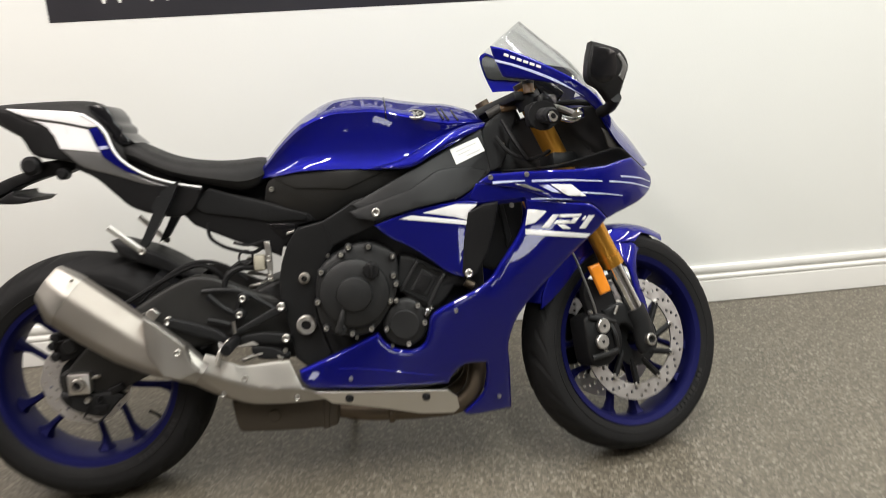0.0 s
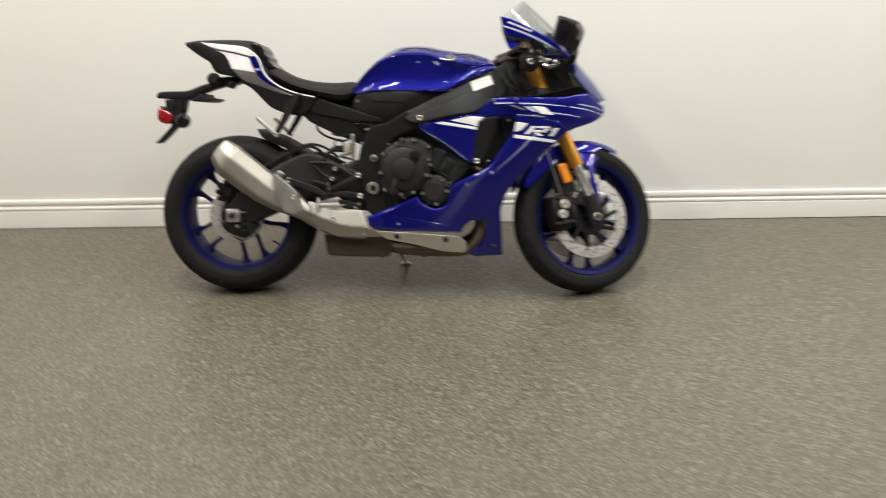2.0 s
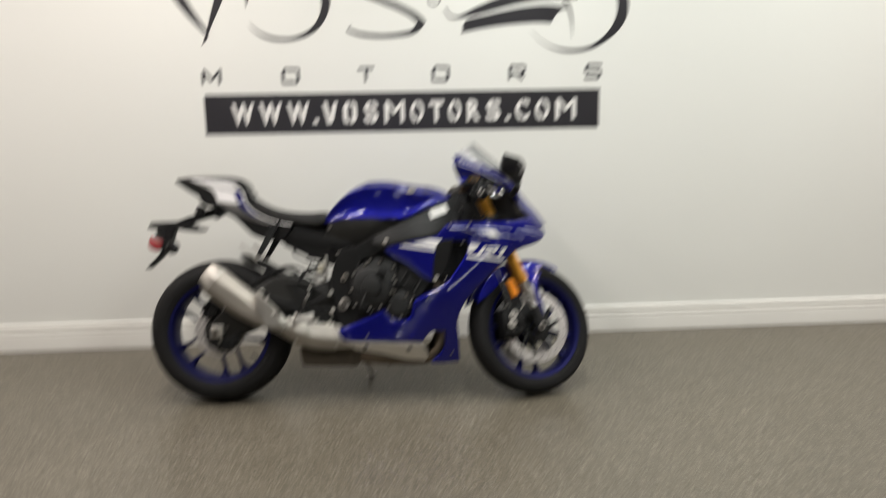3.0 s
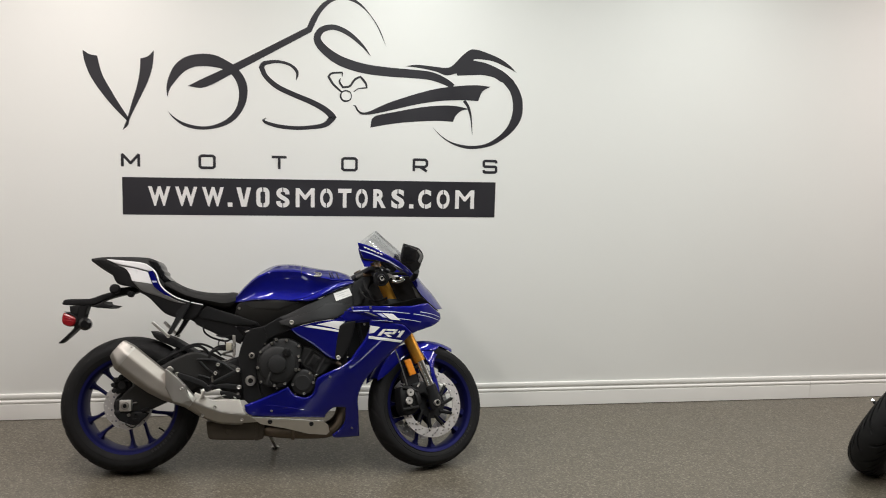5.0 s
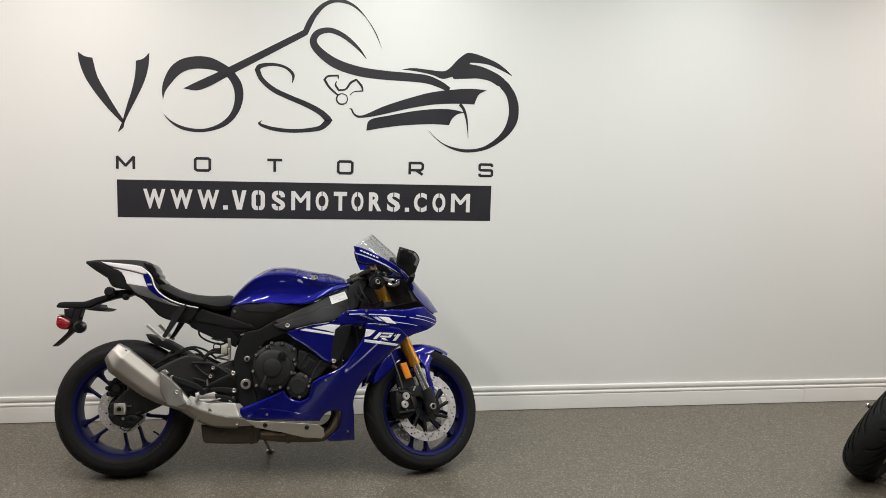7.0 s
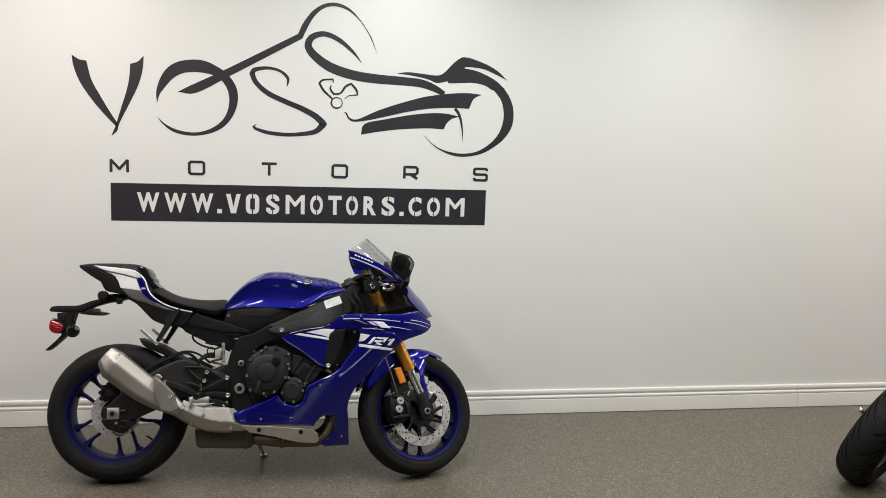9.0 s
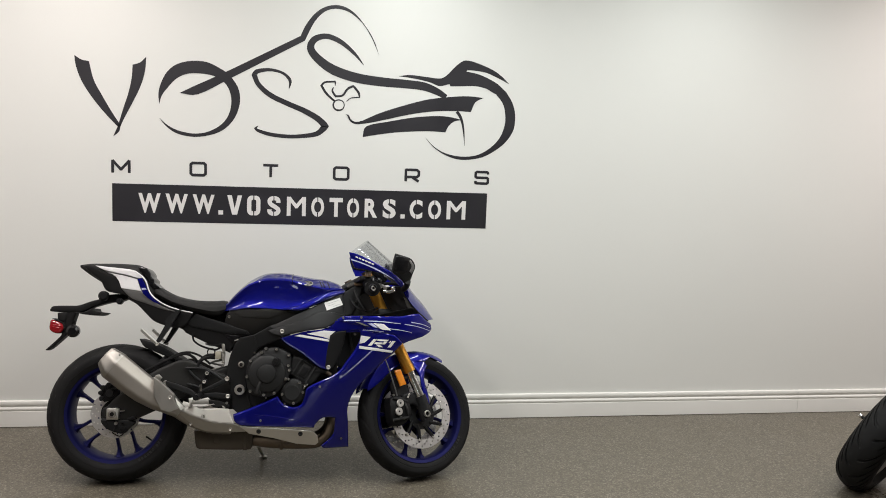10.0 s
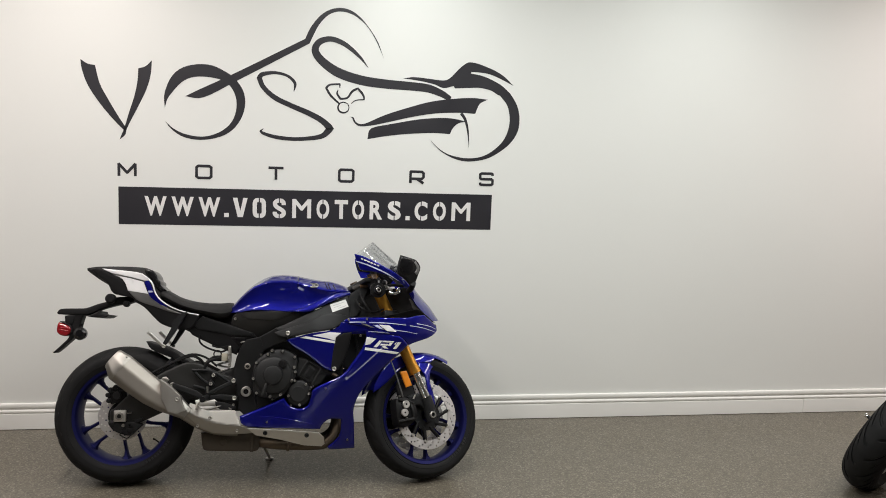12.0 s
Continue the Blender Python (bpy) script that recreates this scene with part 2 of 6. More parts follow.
def drum(bm, centre, r, half, bevel=0.004, n=32, hole=0.0):
    """A flat round piece across the bike, with softened rims."""
    prof = [(hole, -half), (r - bevel, -half), (r, -half + bevel), (r, half - bevel), (r - bevel, half), (hole, half)]
    if not hole:
        prof = [(1e-4, -half)] + prof[1:-1] + [(1e-4, half)]
    return lathe(bm, prof, centre, n, closed=hole > 0)


def inside(x, y, poly):
    hit = False
    j = len(poly) - 1
    for i in range(len(poly)):
        (xi, yi), (xj, yj) = poly[i], poly[j]
        if (yi > y) != (yj > y) and x < (xj - xi) * (y - yi) / (yj - yi) + xi:
            hit = not hit
        j = i
    return hit


def edge_gap(pts, loops):
    """The distance of each point to the nearest outline."""
    pts = np.array(pts)
    best = np.full(len(pts), 9.0)
    for loop in loops:
        a = np.array(loop)
        b = np.roll(a, -1, 0)
        for p, q in zip(a, b):
            d = q - p
            t = np.clip(((pts - p) @ d) / max(1e-12, d @ d), 0, 1)
            best = np.minimum(best, np.linalg.norm(pts - p - t[:, None] * d, axis=1))
    return best


def surface(knots, ease=1e-4):
    """A smooth sheet through (x, z, depth) knots."""
    k = np.array(knots, float)
    n = len(k)

    def kern(d):
        return d**2 * np.log(d + 1e-9)

    d = np.linalg.norm(k[:, None, :2] - k[None, :, :2], axis=2)
    top = np.hstack([kern(d) + ease * np.eye(n), np.ones((n, 1)), k[:, :2]])
    low = np.hstack([np.vstack([np.ones(n), k[:, :2].T]), np.zeros((3, 3))])
    w = np.linalg.lstsq(np.vstack([top, low]), np.concatenate([k[:, 2], np.zeros(3)]), rcond=None)[0]

    def at(x, z):
        r = np.hypot(x - k[:, 0], z - k[:, 1])
        return float(kern(r) @ w[:n] + w[n] + w[n + 1] * x + w[n + 2] * z)
    return at


def bowed(knots):
    """An evenly curved sheet near (x, z, depth) knots."""
    k = np.array(knots, float)
    x, z = k[:, 0] - 1, k[:, 1] - 0.45
    w = np.linalg.lstsq(np.stack([np.ones(len(k)), x, z, x * x, x * z, z * z], 1), k[:, 2], rcond=None)[0]
    return lambda x, z: float(w @ (1, x - 1, z - 0.45, (x - 1) ** 2, (x - 1) * (z - 0.45), (z - 0.45) ** 2))


def level(d):
    return lambda x, z: d


from mathutils.geometry import delaunay_2d_cdt


def panel(bm, outline, depth, thick=0.005, roll=0.005, step=0.016, k=3, side=-1, holes=(), lift=0.0, plain=False):
    """A moulded sheet with the given side outline (x, z), at the distance depth(x, z) from the middle plane, its rim rolled inwards."""
    loop = [tuple(p[:2]) for p in (outline if plain else spline([(x, z, 0) for x, z in outline], k, True))]
    fine = []
    for p, q in zip(loop, loop[1:] + loop[:1]):
        n = max(1, int(math.dist(p, q) / (0.7 * step)))
        fine += [(p[0] + (q[0] - p[0]) * i / n, p[1] + (q[1] - p[1]) * i / n) for i in range(n)]
    loop = fine
    loops = [loop] + [list(h) for h in holes]
    pts, edges = [], []
    for lp in loops:
        o = len(pts)
        pts += lp
        edges += [(o + i, o + (i + 1) % len(lp)) for i in range(len(lp))]
    border = len(pts)
    extra = []
    if roll:
        for lp in loops:
            a = np.array(lp)
            t = np.roll(a, -1, 0) - np.roll(a, 1, 0)
            nn = np.stack([-t[:, 1], t[:, 0]], 1) / np.maximum(1e-9, np.linalg.norm(t, axis=1))[:, None]
            for s in (1, -1):
                for f in (0.15, 0.45, 1.0):
                    extra += [tuple(p) for p in a + s * f * roll * nn]
    xs, zs = [p[0] for p in loop], [p[1] for p in loop]
    nx, nz = int((max(xs) - min(xs)) / step) + 2, int((max(zs) - min(zs)) / step) + 2
    grid = [(min(xs) + (i + 0.5 * (j % 2)) * step, min(zs) + j * step * 0.9) for i in range(nx) for j in range(nz + 1)]
    if roll:
        gap = edge_gap(extra, loops)
        extra = [p for p, g in zip(extra, gap) if g > 0.13 * roll and inside(p[0], p[1], loop) and not any(inside(p[0], p[1], h) for h in loops[1:])]
    gap = edge_gap(grid, loops)
    grid = [p for p, g in zip(grid, gap) if g > max(1.5 * roll, 0.35 * step) and inside(p[0], p[1], loop) and not any(inside(p[0], p[1], h) for h in loops[1:])]
    pts = pts + extra + grid
    vs, _, fs, *_ = delaunay_2d_cdt([Vector(p) for p in pts], edges, [], 0, 1e-6)
    vs = [(v.x, v.y) for v in vs]
    keep = []
    for f in fs:
        cx, cz = sum(vs[i][0] for i in f) / 3, sum(vs[i][1] for i in f) / 3
        if inside(cx, cz, loop) and not any(inside(cx, cz, h) for h in loops[1:]):
            keep.append(f)
    gap = edge_gap(vs, loops)
    front, back = [], []
    for (x, z), g in zip(vs, gap):
        d = depth(x, z) + lift
        inset = roll - math.sqrt(max(0, roll**2 - (roll - g)**2)) if g < roll else 0
        front.append(bm.verts.new((x, side * (d - inset), z)))
        back.append(bm.verts.new((x, side * (d - max(thick, inset + 0.0008)), z)))
    count = {}
    for f in keep:
        for a, b in ((f[0], f[1]), (f[1], f[2]), (f[2], f[0])):
            count[tuple(sorted((a, b)))] = count.get(tuple(sorted((a, b))), 0) + 1
        bm.faces.new([front[i] for i in f])
        bm.faces.new([back[i] for i in reversed(f)])
    for (a, b), c in count.items():
        if c == 1:
            bm.faces.new((front[a], front[b], back[b], back[a]))
    for v in list(bm.verts):
        if not v.link_faces:
            bm.verts.remove(v)
    return bm


def circle(x, z, r, n=12, turn=0.0):
    return [(x + r * math.cos(turn + 2 * math.pi * i / n), z + r * math.sin(turn + 2 * math.pi * i / n)) for i in range(n)]


def moved(bm, m):
    bmesh.ops.transform(bm, matrix=m, verts=bm.verts)
    return bm


def thing(name, m, label, category, group="", kind=""):
    ob = new(name)
    ob.matrix_basis = m
    ob.empty_display_size = 0.1
    return tagged(ob, label, category, group, kind)

# ---- the room ----


WALL = 0.806
X0, X1, Y0 = -5.0, 8.0, -9.0


def structure(name, bm, mat, label, category="", sharp=30):
    return tagged(part(name, bm, mat, None, "", sharp), label, category or name.split("_")[0], kind="structure")


structure("floor", box(bmesh.new(), X0, X1, Y0, WALL, -0.1, 0.0), FLOOR, "grey speckled resin floor with a satin sealer")
structure("wall_north", box(bmesh.new(), X0 - 0.15, X1 + 0.15, WALL, WALL + 0.15, -0.1, CEILING), PAINT_WALL, "off-white painted showroom wall behind the motorcycle")
wall_s = bmesh.new()
SILL = ((1.75, 1.95), (0.60, 1.30))
OPENINGS = ((-1.1, -0.85), (0.0, 0.9))
ends = [X0 - 0.15] + [x for o in OPENINGS for x in o] + [X1 + 0.15]
for x0, x1 in zip(ends[0::2], ends[1::2]):
    box(wall_s, x0, x1, Y0 - 0.15, Y0, -0.1, CEILING)
for (x0, x1), (WZ0, WZ1) in zip(OPENINGS, SILL):
    box(wall_s, x0, x1, Y0 - 0.15, Y0, -0.1, WZ0)
    box(wall_s, x0, x1, Y0 - 0.15, Y0, WZ1, CEILING)
structure("wall_south", wall_s, PAINT_LOW_BOUNCE, "plain taupe painted wall with two small window openings")
structure("backdrop", box(bmesh.new(), -3.6, 5.4, Y0 - 0.75, Y0 - 0.70, -0.4, 2.8), GLOW, "pale daylight outside the showroom window")
for k, (x0, x1) in enumerate(OPENINGS):
    WZ0, WZ1 = SILL[k]
    win = structure("window_%d" % (k + 1), box(bmesh.new(), x0, x1, Y0 - 0.10, Y0 - 0.05, WZ0, WZ0 + 0.04), PAINT_TRIM, "white framed showroom window", "window")
    for a, b, z0, z1 in ((x0, x1, WZ1 - 0.04, WZ1), (x0, x0 + 0.04, WZ0 + 0.04, WZ1 - 0.04), (x1 - 0.04, x1, WZ0 + 0.04, WZ1 - 0.04)):
        part("window_frame", box(bmesh.new(), a, b, Y0 - 0.10, Y0 - 0.05, z0, z1), PAINT_TRIM, win)
# unseen side walls, added in the darker tone to hold down bounce
structure("wall_west", box(bmesh.new(), X0 - 0.15, X0, Y0, WALL, -0.1, CEILING), PAINT_LOW_BOUNCE, "unseen side wall, darkened to taupe to cut bounce light")
structure("wall_east", box(bmesh.new(), X1, X1 + 0.15, Y0, WALL, -0.1, CEILING), PAINT_LOW_BOUNCE, "unseen side wall, darkened to taupe to cut bounce light")
structure("ceiling", box(bmesh.new(), X0 - 0.15, X1 + 0.15, Y0 - 0.15, WALL + 0.15, CEILING, CEILING + 0.1), CEIL, "pale tiled showroom ceiling")


def baseboard(x0, x1):
    """Moulded skirting: flat board, a step, a bead on top."""
    prof = [(0.0, 0.003), (0.016, 0.003), (0.016, 0.084), (0.0155, 0.087), (0.012, 0.0885), (0.012, 0.091), (0.015, 0.093), (0.0165, 0.097), (0.0165, 0.103),
            (0.015, 0.107), (0.010, 0.1095), (0.0065, 0.111), (0.0065, 0.116), (0.011, 0.118), (0.0135, 0.122), (0.0135, 0.136), (0.011, 0.142), (0.0, 0.145)]
    bm = bmesh.new()
    loft(bm, [[Vector((x, WALL - d, z)) for d, z in prof] for x in (x0, x1)])
    return structure("baseboard", bm, PAINT_TRIM, "white moulded skirting board along the wall", "baseboard", 50)


baseboard(X0, 3.944)
baseboard(3.946, X1)

# ---- wall graphics ----


def flat(bm, outline, k=4, y=WALL, proud=0.0012):
    """A cut vinyl shape on the wall."""
    loop = [(p[0], p[1]) for p in spline([(x, z, 0) for x, z in outline], k, True)]
    vs, _, fs, *_ = delaunay_2d_cdt([Vector(p) for p in loop], [(i, (i + 1) % len(loop)) for i in range(len(loop))], [], 0, 1e-6)
    for f in fs:
        cx, cz = sum(vs[i].x for i in f) / 3, sum(vs[i].y for i in f) / 3
        if inside(cx, cz, loop):
            bm.faces.new([bm.verts.new((vs[i].x, y - proud, vs[i].y)) for i in f])
    bmesh.ops.remove_doubles(bm, verts=bm.verts, dist=1e-5)
    ext = bmesh.ops.extrude_face_region(bm, geom=list(bm.faces))
    for v in ext["geom"]:
        if isinstance(v, bmesh.types.BMVert):
            v.co.y = y - 0.0001
    return bm


def brush(pts, k=6):
    """The outline of a stroke through (x, z, width)."""
    line = spline(pts, k)
    left, right = [], []
    for i, p in enumerate(line):
        d = line[min(i + 1, len(line) - 1)][:2] - line[max(i - 1, 0)][:2]
        d = d / max(1e-9, np.linalg.norm(d))
        nrm = np.array([-d[1], d[0]]) * p[2] / 2
        left.append(tuple(p[:2] + nrm))
        right.append(tuple(p[:2] - nrm))
    return left + right[::-1]


def stroke(name, pts, parent, k=6, mat=None, proud=0.0012):
    bm = bmesh.new()
    out = brush(pts, k)
    n = len(out) // 2
    for i in range(n - 1):
        q = [out[i], out[i + 1], out[2 * n - 2 - i], out[2 * n - 1 - i]]
        bm.faces.new([bm.verts.new((x, WALL - proud, z)) for x, z in q])
    bmesh.ops.remove_doubles(bm, verts=bm.verts, dist=1e-5)
    ext = bmesh.ops.extrude_face_region(bm, geom=list(bm.faces))
    for v in ext["geom"]:
        if isinstance(v, bmesh.types.BMVert):
            v.co.y = WALL - 0.0001
    return part(name, bm, mat or VINYL, parent)


def shape(name, pts, parent, mat=None, k=4, proud=0.0012):
    return part(name, flat(bmesh.new(), pts, k, proud=proud), mat or VINYL, parent, smooth=False)


logo = thing("wall_logo", pose(0, 0, 0), "black vinyl line-drawn motorcycle emblem stuck on the white wall", "wall decal")
shape("curved_wedge", [(-0.312, 1.975), (-0.305, 1.921), (-0.279, 1.847), (-0.231, 1.769), (-0.170, 1.691), (-0.100, 1.616), (-0.090, 1.629), (-0.134, 1.698), (-0.179, 1.777), (-0.219, 1.855), (-0.241, 1.948), (-0.278, 1.954)], logo)
shape("curved_wedge", [(0.042, 1.985), (0.036, 1.915), (0.015, 1.839), (-0.023, 1.756), (-0.071, 1.662), (-0.090, 1.618), (-0.096, 1.594), (-0.125, 1.568), (-0.114, 1.595), (-0.100, 1.629), (-0.074, 1.716), (-0.049, 1.793), (-0.032, 1.869), (-0.026, 1.941), (0.011, 1.954)], logo)
shape("wheel_ring", [(0.106, 1.745), (0.102, 1.799), (0.115, 1.854), (0.147, 1.915), (0.200, 1.957), (0.274, 1.976), (0.349, 1.973), (0.414, 1.945), (0.462, 1.913), (0.506, 1.854), (0.520, 1.789), (0.506, 1.717), (0.468, 1.654), (0.414, 1.611), (0.338, 1.586), (0.262, 1.581), (0.187, 1.598), (0.134, 1.637), (0.106, 1.674),
                     (0.145, 1.639), (0.198, 1.612), (0.273, 1.598), (0.338, 1.605), (0.403, 1.635), (0.449, 1.681), (0.471, 1.737), (0.474, 1.793), (0.459, 1.842), (0.430, 1.879), (0.381, 1.904), (0.306, 1.913), (0.242, 1.906), (0.189, 1.877), (0.146, 1.828), (0.119, 1.789)], logo, k=3)
shape("fork_line", [(0.210, 1.807), (0.285, 1.847), (0.446, 1.928), (0.831, 2.135), (0.855, 2.112), (0.478, 1.900), (0.304, 1.805)], logo, proud=0.0016)
shape("arch", [(0.831, 2.134), (0.860, 2.197), (0.913, 2.264), (0.978, 2.301), (1.050, 2.304), (1.117, 2.270), (1.179, 2.202), (1.224, 2.133), (1.256, 2.051), (1.243, 2.080), (1.205, 2.156), (1.154, 2.225), (1.086, 2.274), (1.014, 2.288), (0.954, 2.267), (0.907, 2.217), (0.878, 2.163), (0.855, 2.112)], logo)
stroke("tank_loop", [(1.172, 1.999, 0.002), (1.128, 2.051, 0.015), (1.060, 2.107, 0.024), (0.999, 2.136, 0.027), (0.951, 2.140, 0.029), (0.903, 2.119, 0.034), (0.886, 2.074, 0.039), (0.923, 2.023, 0.044), (1.008, 1.967, 0.051), (1.131, 1.931, 0.051), (1.266, 1.916, 0.049), (1.403, 1.910, 0.046), (1.504, 1.902, 0.044), (1.580, 1.877, 0.037), (1.632, 1.849, 0.027)], logo)
shape("tail_shape", [(1.365, 1.950), (1.427, 1.960), (1.514, 1.954), (1.590, 1.949), (1.628, 1.965), (1.676, 2.016), (1.713, 2.046), (1.739, 2.054), (1.790, 2.046), (1.881, 2.014), (1.941, 1.979), (1.989, 1.936), (1.936, 1.961), (1.857, 1.992), (1.792, 2.001), (1.747, 2.001), (1.741, 1.994), (1.819, 1.980), (1.911, 1.941), (1.971, 1.894),
                     (1.914, 1.879), (1.861, 1.905), (1.796, 1.917), (1.732, 1.914), (1.655, 1.909), (1.648, 1.921), (1.592, 1.908), (1.541, 1.925), (1.477, 1.938), (1.415, 1.946)], logo)
shape("rear_ring", [(1.971, 1.894), (2.009, 1.839), (2.031, 1.771), (2.027, 1.689), (1.991, 1.624), (1.935, 1.572), (1.852, 1.525), (1.749, 1.507), (1.671, 1.519), (1.605, 1.549), (1.559, 1.585), (1.522, 1.625), (1.579, 1.573), (1.644, 1.540), (1.735, 1.525), (1.825, 1.537), (1.901, 1.583), (1.951, 1.642), (1.974, 1.712), (1.973, 1.775), (1.955, 1.831), (1.914, 1.879)], logo)
shape("pipe_shape", [(1.080, 1.732), (1.098, 1.729), (1.111, 1.706), (1.136, 1.694), (1.173, 1.702), (1.271, 1.748), (1.407, 1.796), (1.531, 1.832), (1.658, 1.852), (1.760, 1.860), (1.844, 1.854), (1.799, 1.828), (1.776, 1.774), (1.686, 1.776), (1.559, 1.768), (1.433, 1.746), (1.309, 1.715), (1.210, 1.691), (1.136, 1.682), (1.105, 1.699), (1.092, 1.723)], logo, proud=0.0016)
shape("pipe_shape", [(1.196, 1.672), (1.310, 1.701), (1.459, 1.731), (1.585, 1.744), (1.662, 1.741), (1.727, 1.728), (1.682, 1.717), (1.651, 1.688), (1.637, 1.656), (1.538, 1.659), (1.386, 1.648), (1.274, 1.632), (1.177, 1.613)], logo)
stroke("thin_line", [(1.696, 1.773, 0.017), (1.720, 1.740, 0.015), (1.738, 1.679, 0.010), (1.748, 1.585, 0.001)], logo)
stroke("thin_line", [(1.021, 1.799, 0.009), (0.974, 1.840, 0.012), (0.947, 1.881, 0.012), (0.967, 1.899, 0.010), (1.021, 1.905, 0.009), (1.021, 1.884, 0.004)], logo)
stroke("thin_line", [(1.012, 1.874, 0.004), (1.007, 1.853, 0.010), (1.025, 1.826, 0.011), (1.062, 1.833, 0.010), (1.089, 1.869, 0.012), (1.119, 1.886, 0.011), (1.147, 1.853, 0.012), (1.155, 1.827, 0.007), (1.109, 1.821, 0.005), (1.084, 1.802, 0.004)], logo)
stroke("small_ring", [(1.042, 1.809, 0.006), (1.064, 1.801, 0.005), (1.072, 1.780, 0.005), (1.064, 1.760, 0.006), (1.043, 1.752, 0.009), (1.022, 1.759, 0.009), (1.013, 1.780, 0.009), (1.022, 1.801, 0.007), (1.042, 1.809, 0.006)], logo)
stroke("curved_line", [(0.775, 1.855, 0.003), (0.780, 1.899, 0.016), (0.741, 1.936, 0.014), (0.675, 1.950, 0.016), (0.609, 1.939, 0.023), (0.592, 1.919, 0.027), (0.615, 1.870, 0.025), (0.676, 1.818, 0.027), (0.765, 1.778, 0.027), (0.855, 1.743, 0.029), (0.928, 1.705, 0.032), (0.974, 1.664, 0.037), (0.929, 1.622, 0.027), (0.850, 1.606, 0.021), (0.767, 1.601, 0.020), (0.678, 1.609, 0.020), (0.617, 1.626, 0.016), (0.600, 1.637, 0.011), (0.616, 1.652, 0.002)], logo)


def letter(char, x0, x1, z0, z1, mat, parent, heavy=0.0, proud=0.0012):
    """One character of the built-in font, fitted to its box on the wall."""
    cu = bpy.data.curves.new("letter", "FONT")
    cu.body, cu.size, cu.offset, cu.extrude, cu.resolution_u = char, 1.0, heavy, 0.0, 4
    tmp = new("letter_form", cu)
    deps = bpy.context.evaluated_depsgraph_get()
    me = bpy.data.meshes.new_from_object(tmp.evaluated_get(deps))
    bpy.data.objects.remove(tmp)
    bm = bmesh.new()
    bm.from_mesh(me)
    bpy.data.meshes.remove(me)
    bpy.data.curves.remove(cu)
    xs, ys = [v.co.x for v in bm.verts], [v.co.y for v in bm.verts]
    for v in bm.verts:
        fx, fy = (v.co.x - min(xs)) / (max(xs) - min(xs)), (v.co.y - min(ys)) / (max(ys) - min(ys))
        v.co = (x0 + fx * (x1 - x0), WALL - proud, z0 + fy * (z1 - z0))
    ext = bmesh.ops.extrude_face_region(bm, geom=list(bm.faces))
    for v in ext["geom"]:
        if isinstance(v, bmesh.types.BMVert):
            v.co.y = WALL - proud + 0.001
    return part("letter", bm, mat, parent, smooth=False)


word = thing("wall_lettering", pose(0, 0, 0), "widely spaced black vinyl letters on the white wall", "wall lettering")
GLYPHS = {"M": [[(0, 0), (0, 1), (0.5, 0.28), (1, 1), (1, 0)]], "O": [[(0.5, 0), (0.88, 0), (1, 0.12), (1, 0.88), (0.88, 1), (0.12, 1), (0, 0.88), (0, 0.12), (0.12, 0), (0.5, 0)]], "T": [[(0, 1), (1, 1)], [(0.5, 1), (0.5, 0)]],
          "R": [[(0, 0), (0, 1), (0.86, 1), (1, 0.86), (1, 0.52), (0.86, 0.38), (0, 0.38)], [(0.48, 0.38), (1, 0)]], "S": [[(1, 0.80), (0.98, 0.95), (0.90, 1), (0.10, 1), (0, 0.92), (0, 0.58), (0.10, 0.50), (0.90, 0.50), (1, 0.42), (1, 0.08), (0.90, 0), (0.10, 0), (0.02, 0.05), (0, 0.20)]]}
for ch, a, b in (("M", -0.130, -0.047), ("O", 0.267, 0.343), ("T", 0.645, 0.725), ("O", 1.027, 1.104), ("R", 1.423, 1.496), ("S", 1.820, 1.892)):
    bm = bmesh.new()
    for row, line in enumerate(GLYPHS[ch]):
        pts = [np.array((a + u * (b - a), 1.378 + v * 0.064)) for u, v in line]
        pen = 0.0072
        for i, (p, q) in enumerate(zip(pts, pts[1:])):
            d = (q - p) / np.linalg.norm(q - p)
            n = np.array((-d[1], d[0])) * pen
            e0, e1 = (d * pen * 0.42 if i else 0), (d * pen * 0.42 if i < len(pts) - 2 else 0)
            y = WALL - 0.0012 - 0.00004 * i - 0.0006 * row
            bm.faces.new([bm.verts.new((c[0], y, c[1])) for c in (p - e0 + n, q + e1 + n, q + e1 - n, p - e0 - n)])
    part("letter", bm, VINYL, word, smooth=False)

sign = thing("website_strip", pose(0, 0, 0), "long black vinyl strip with white stencil letters on the wall", "wall sign")
part("strip", box(bmesh.new(), -0.134, 1.892, WALL - 0.0012, WALL - 0.0001, 1.122, 1.322), VINYL, sign, smooth=False)
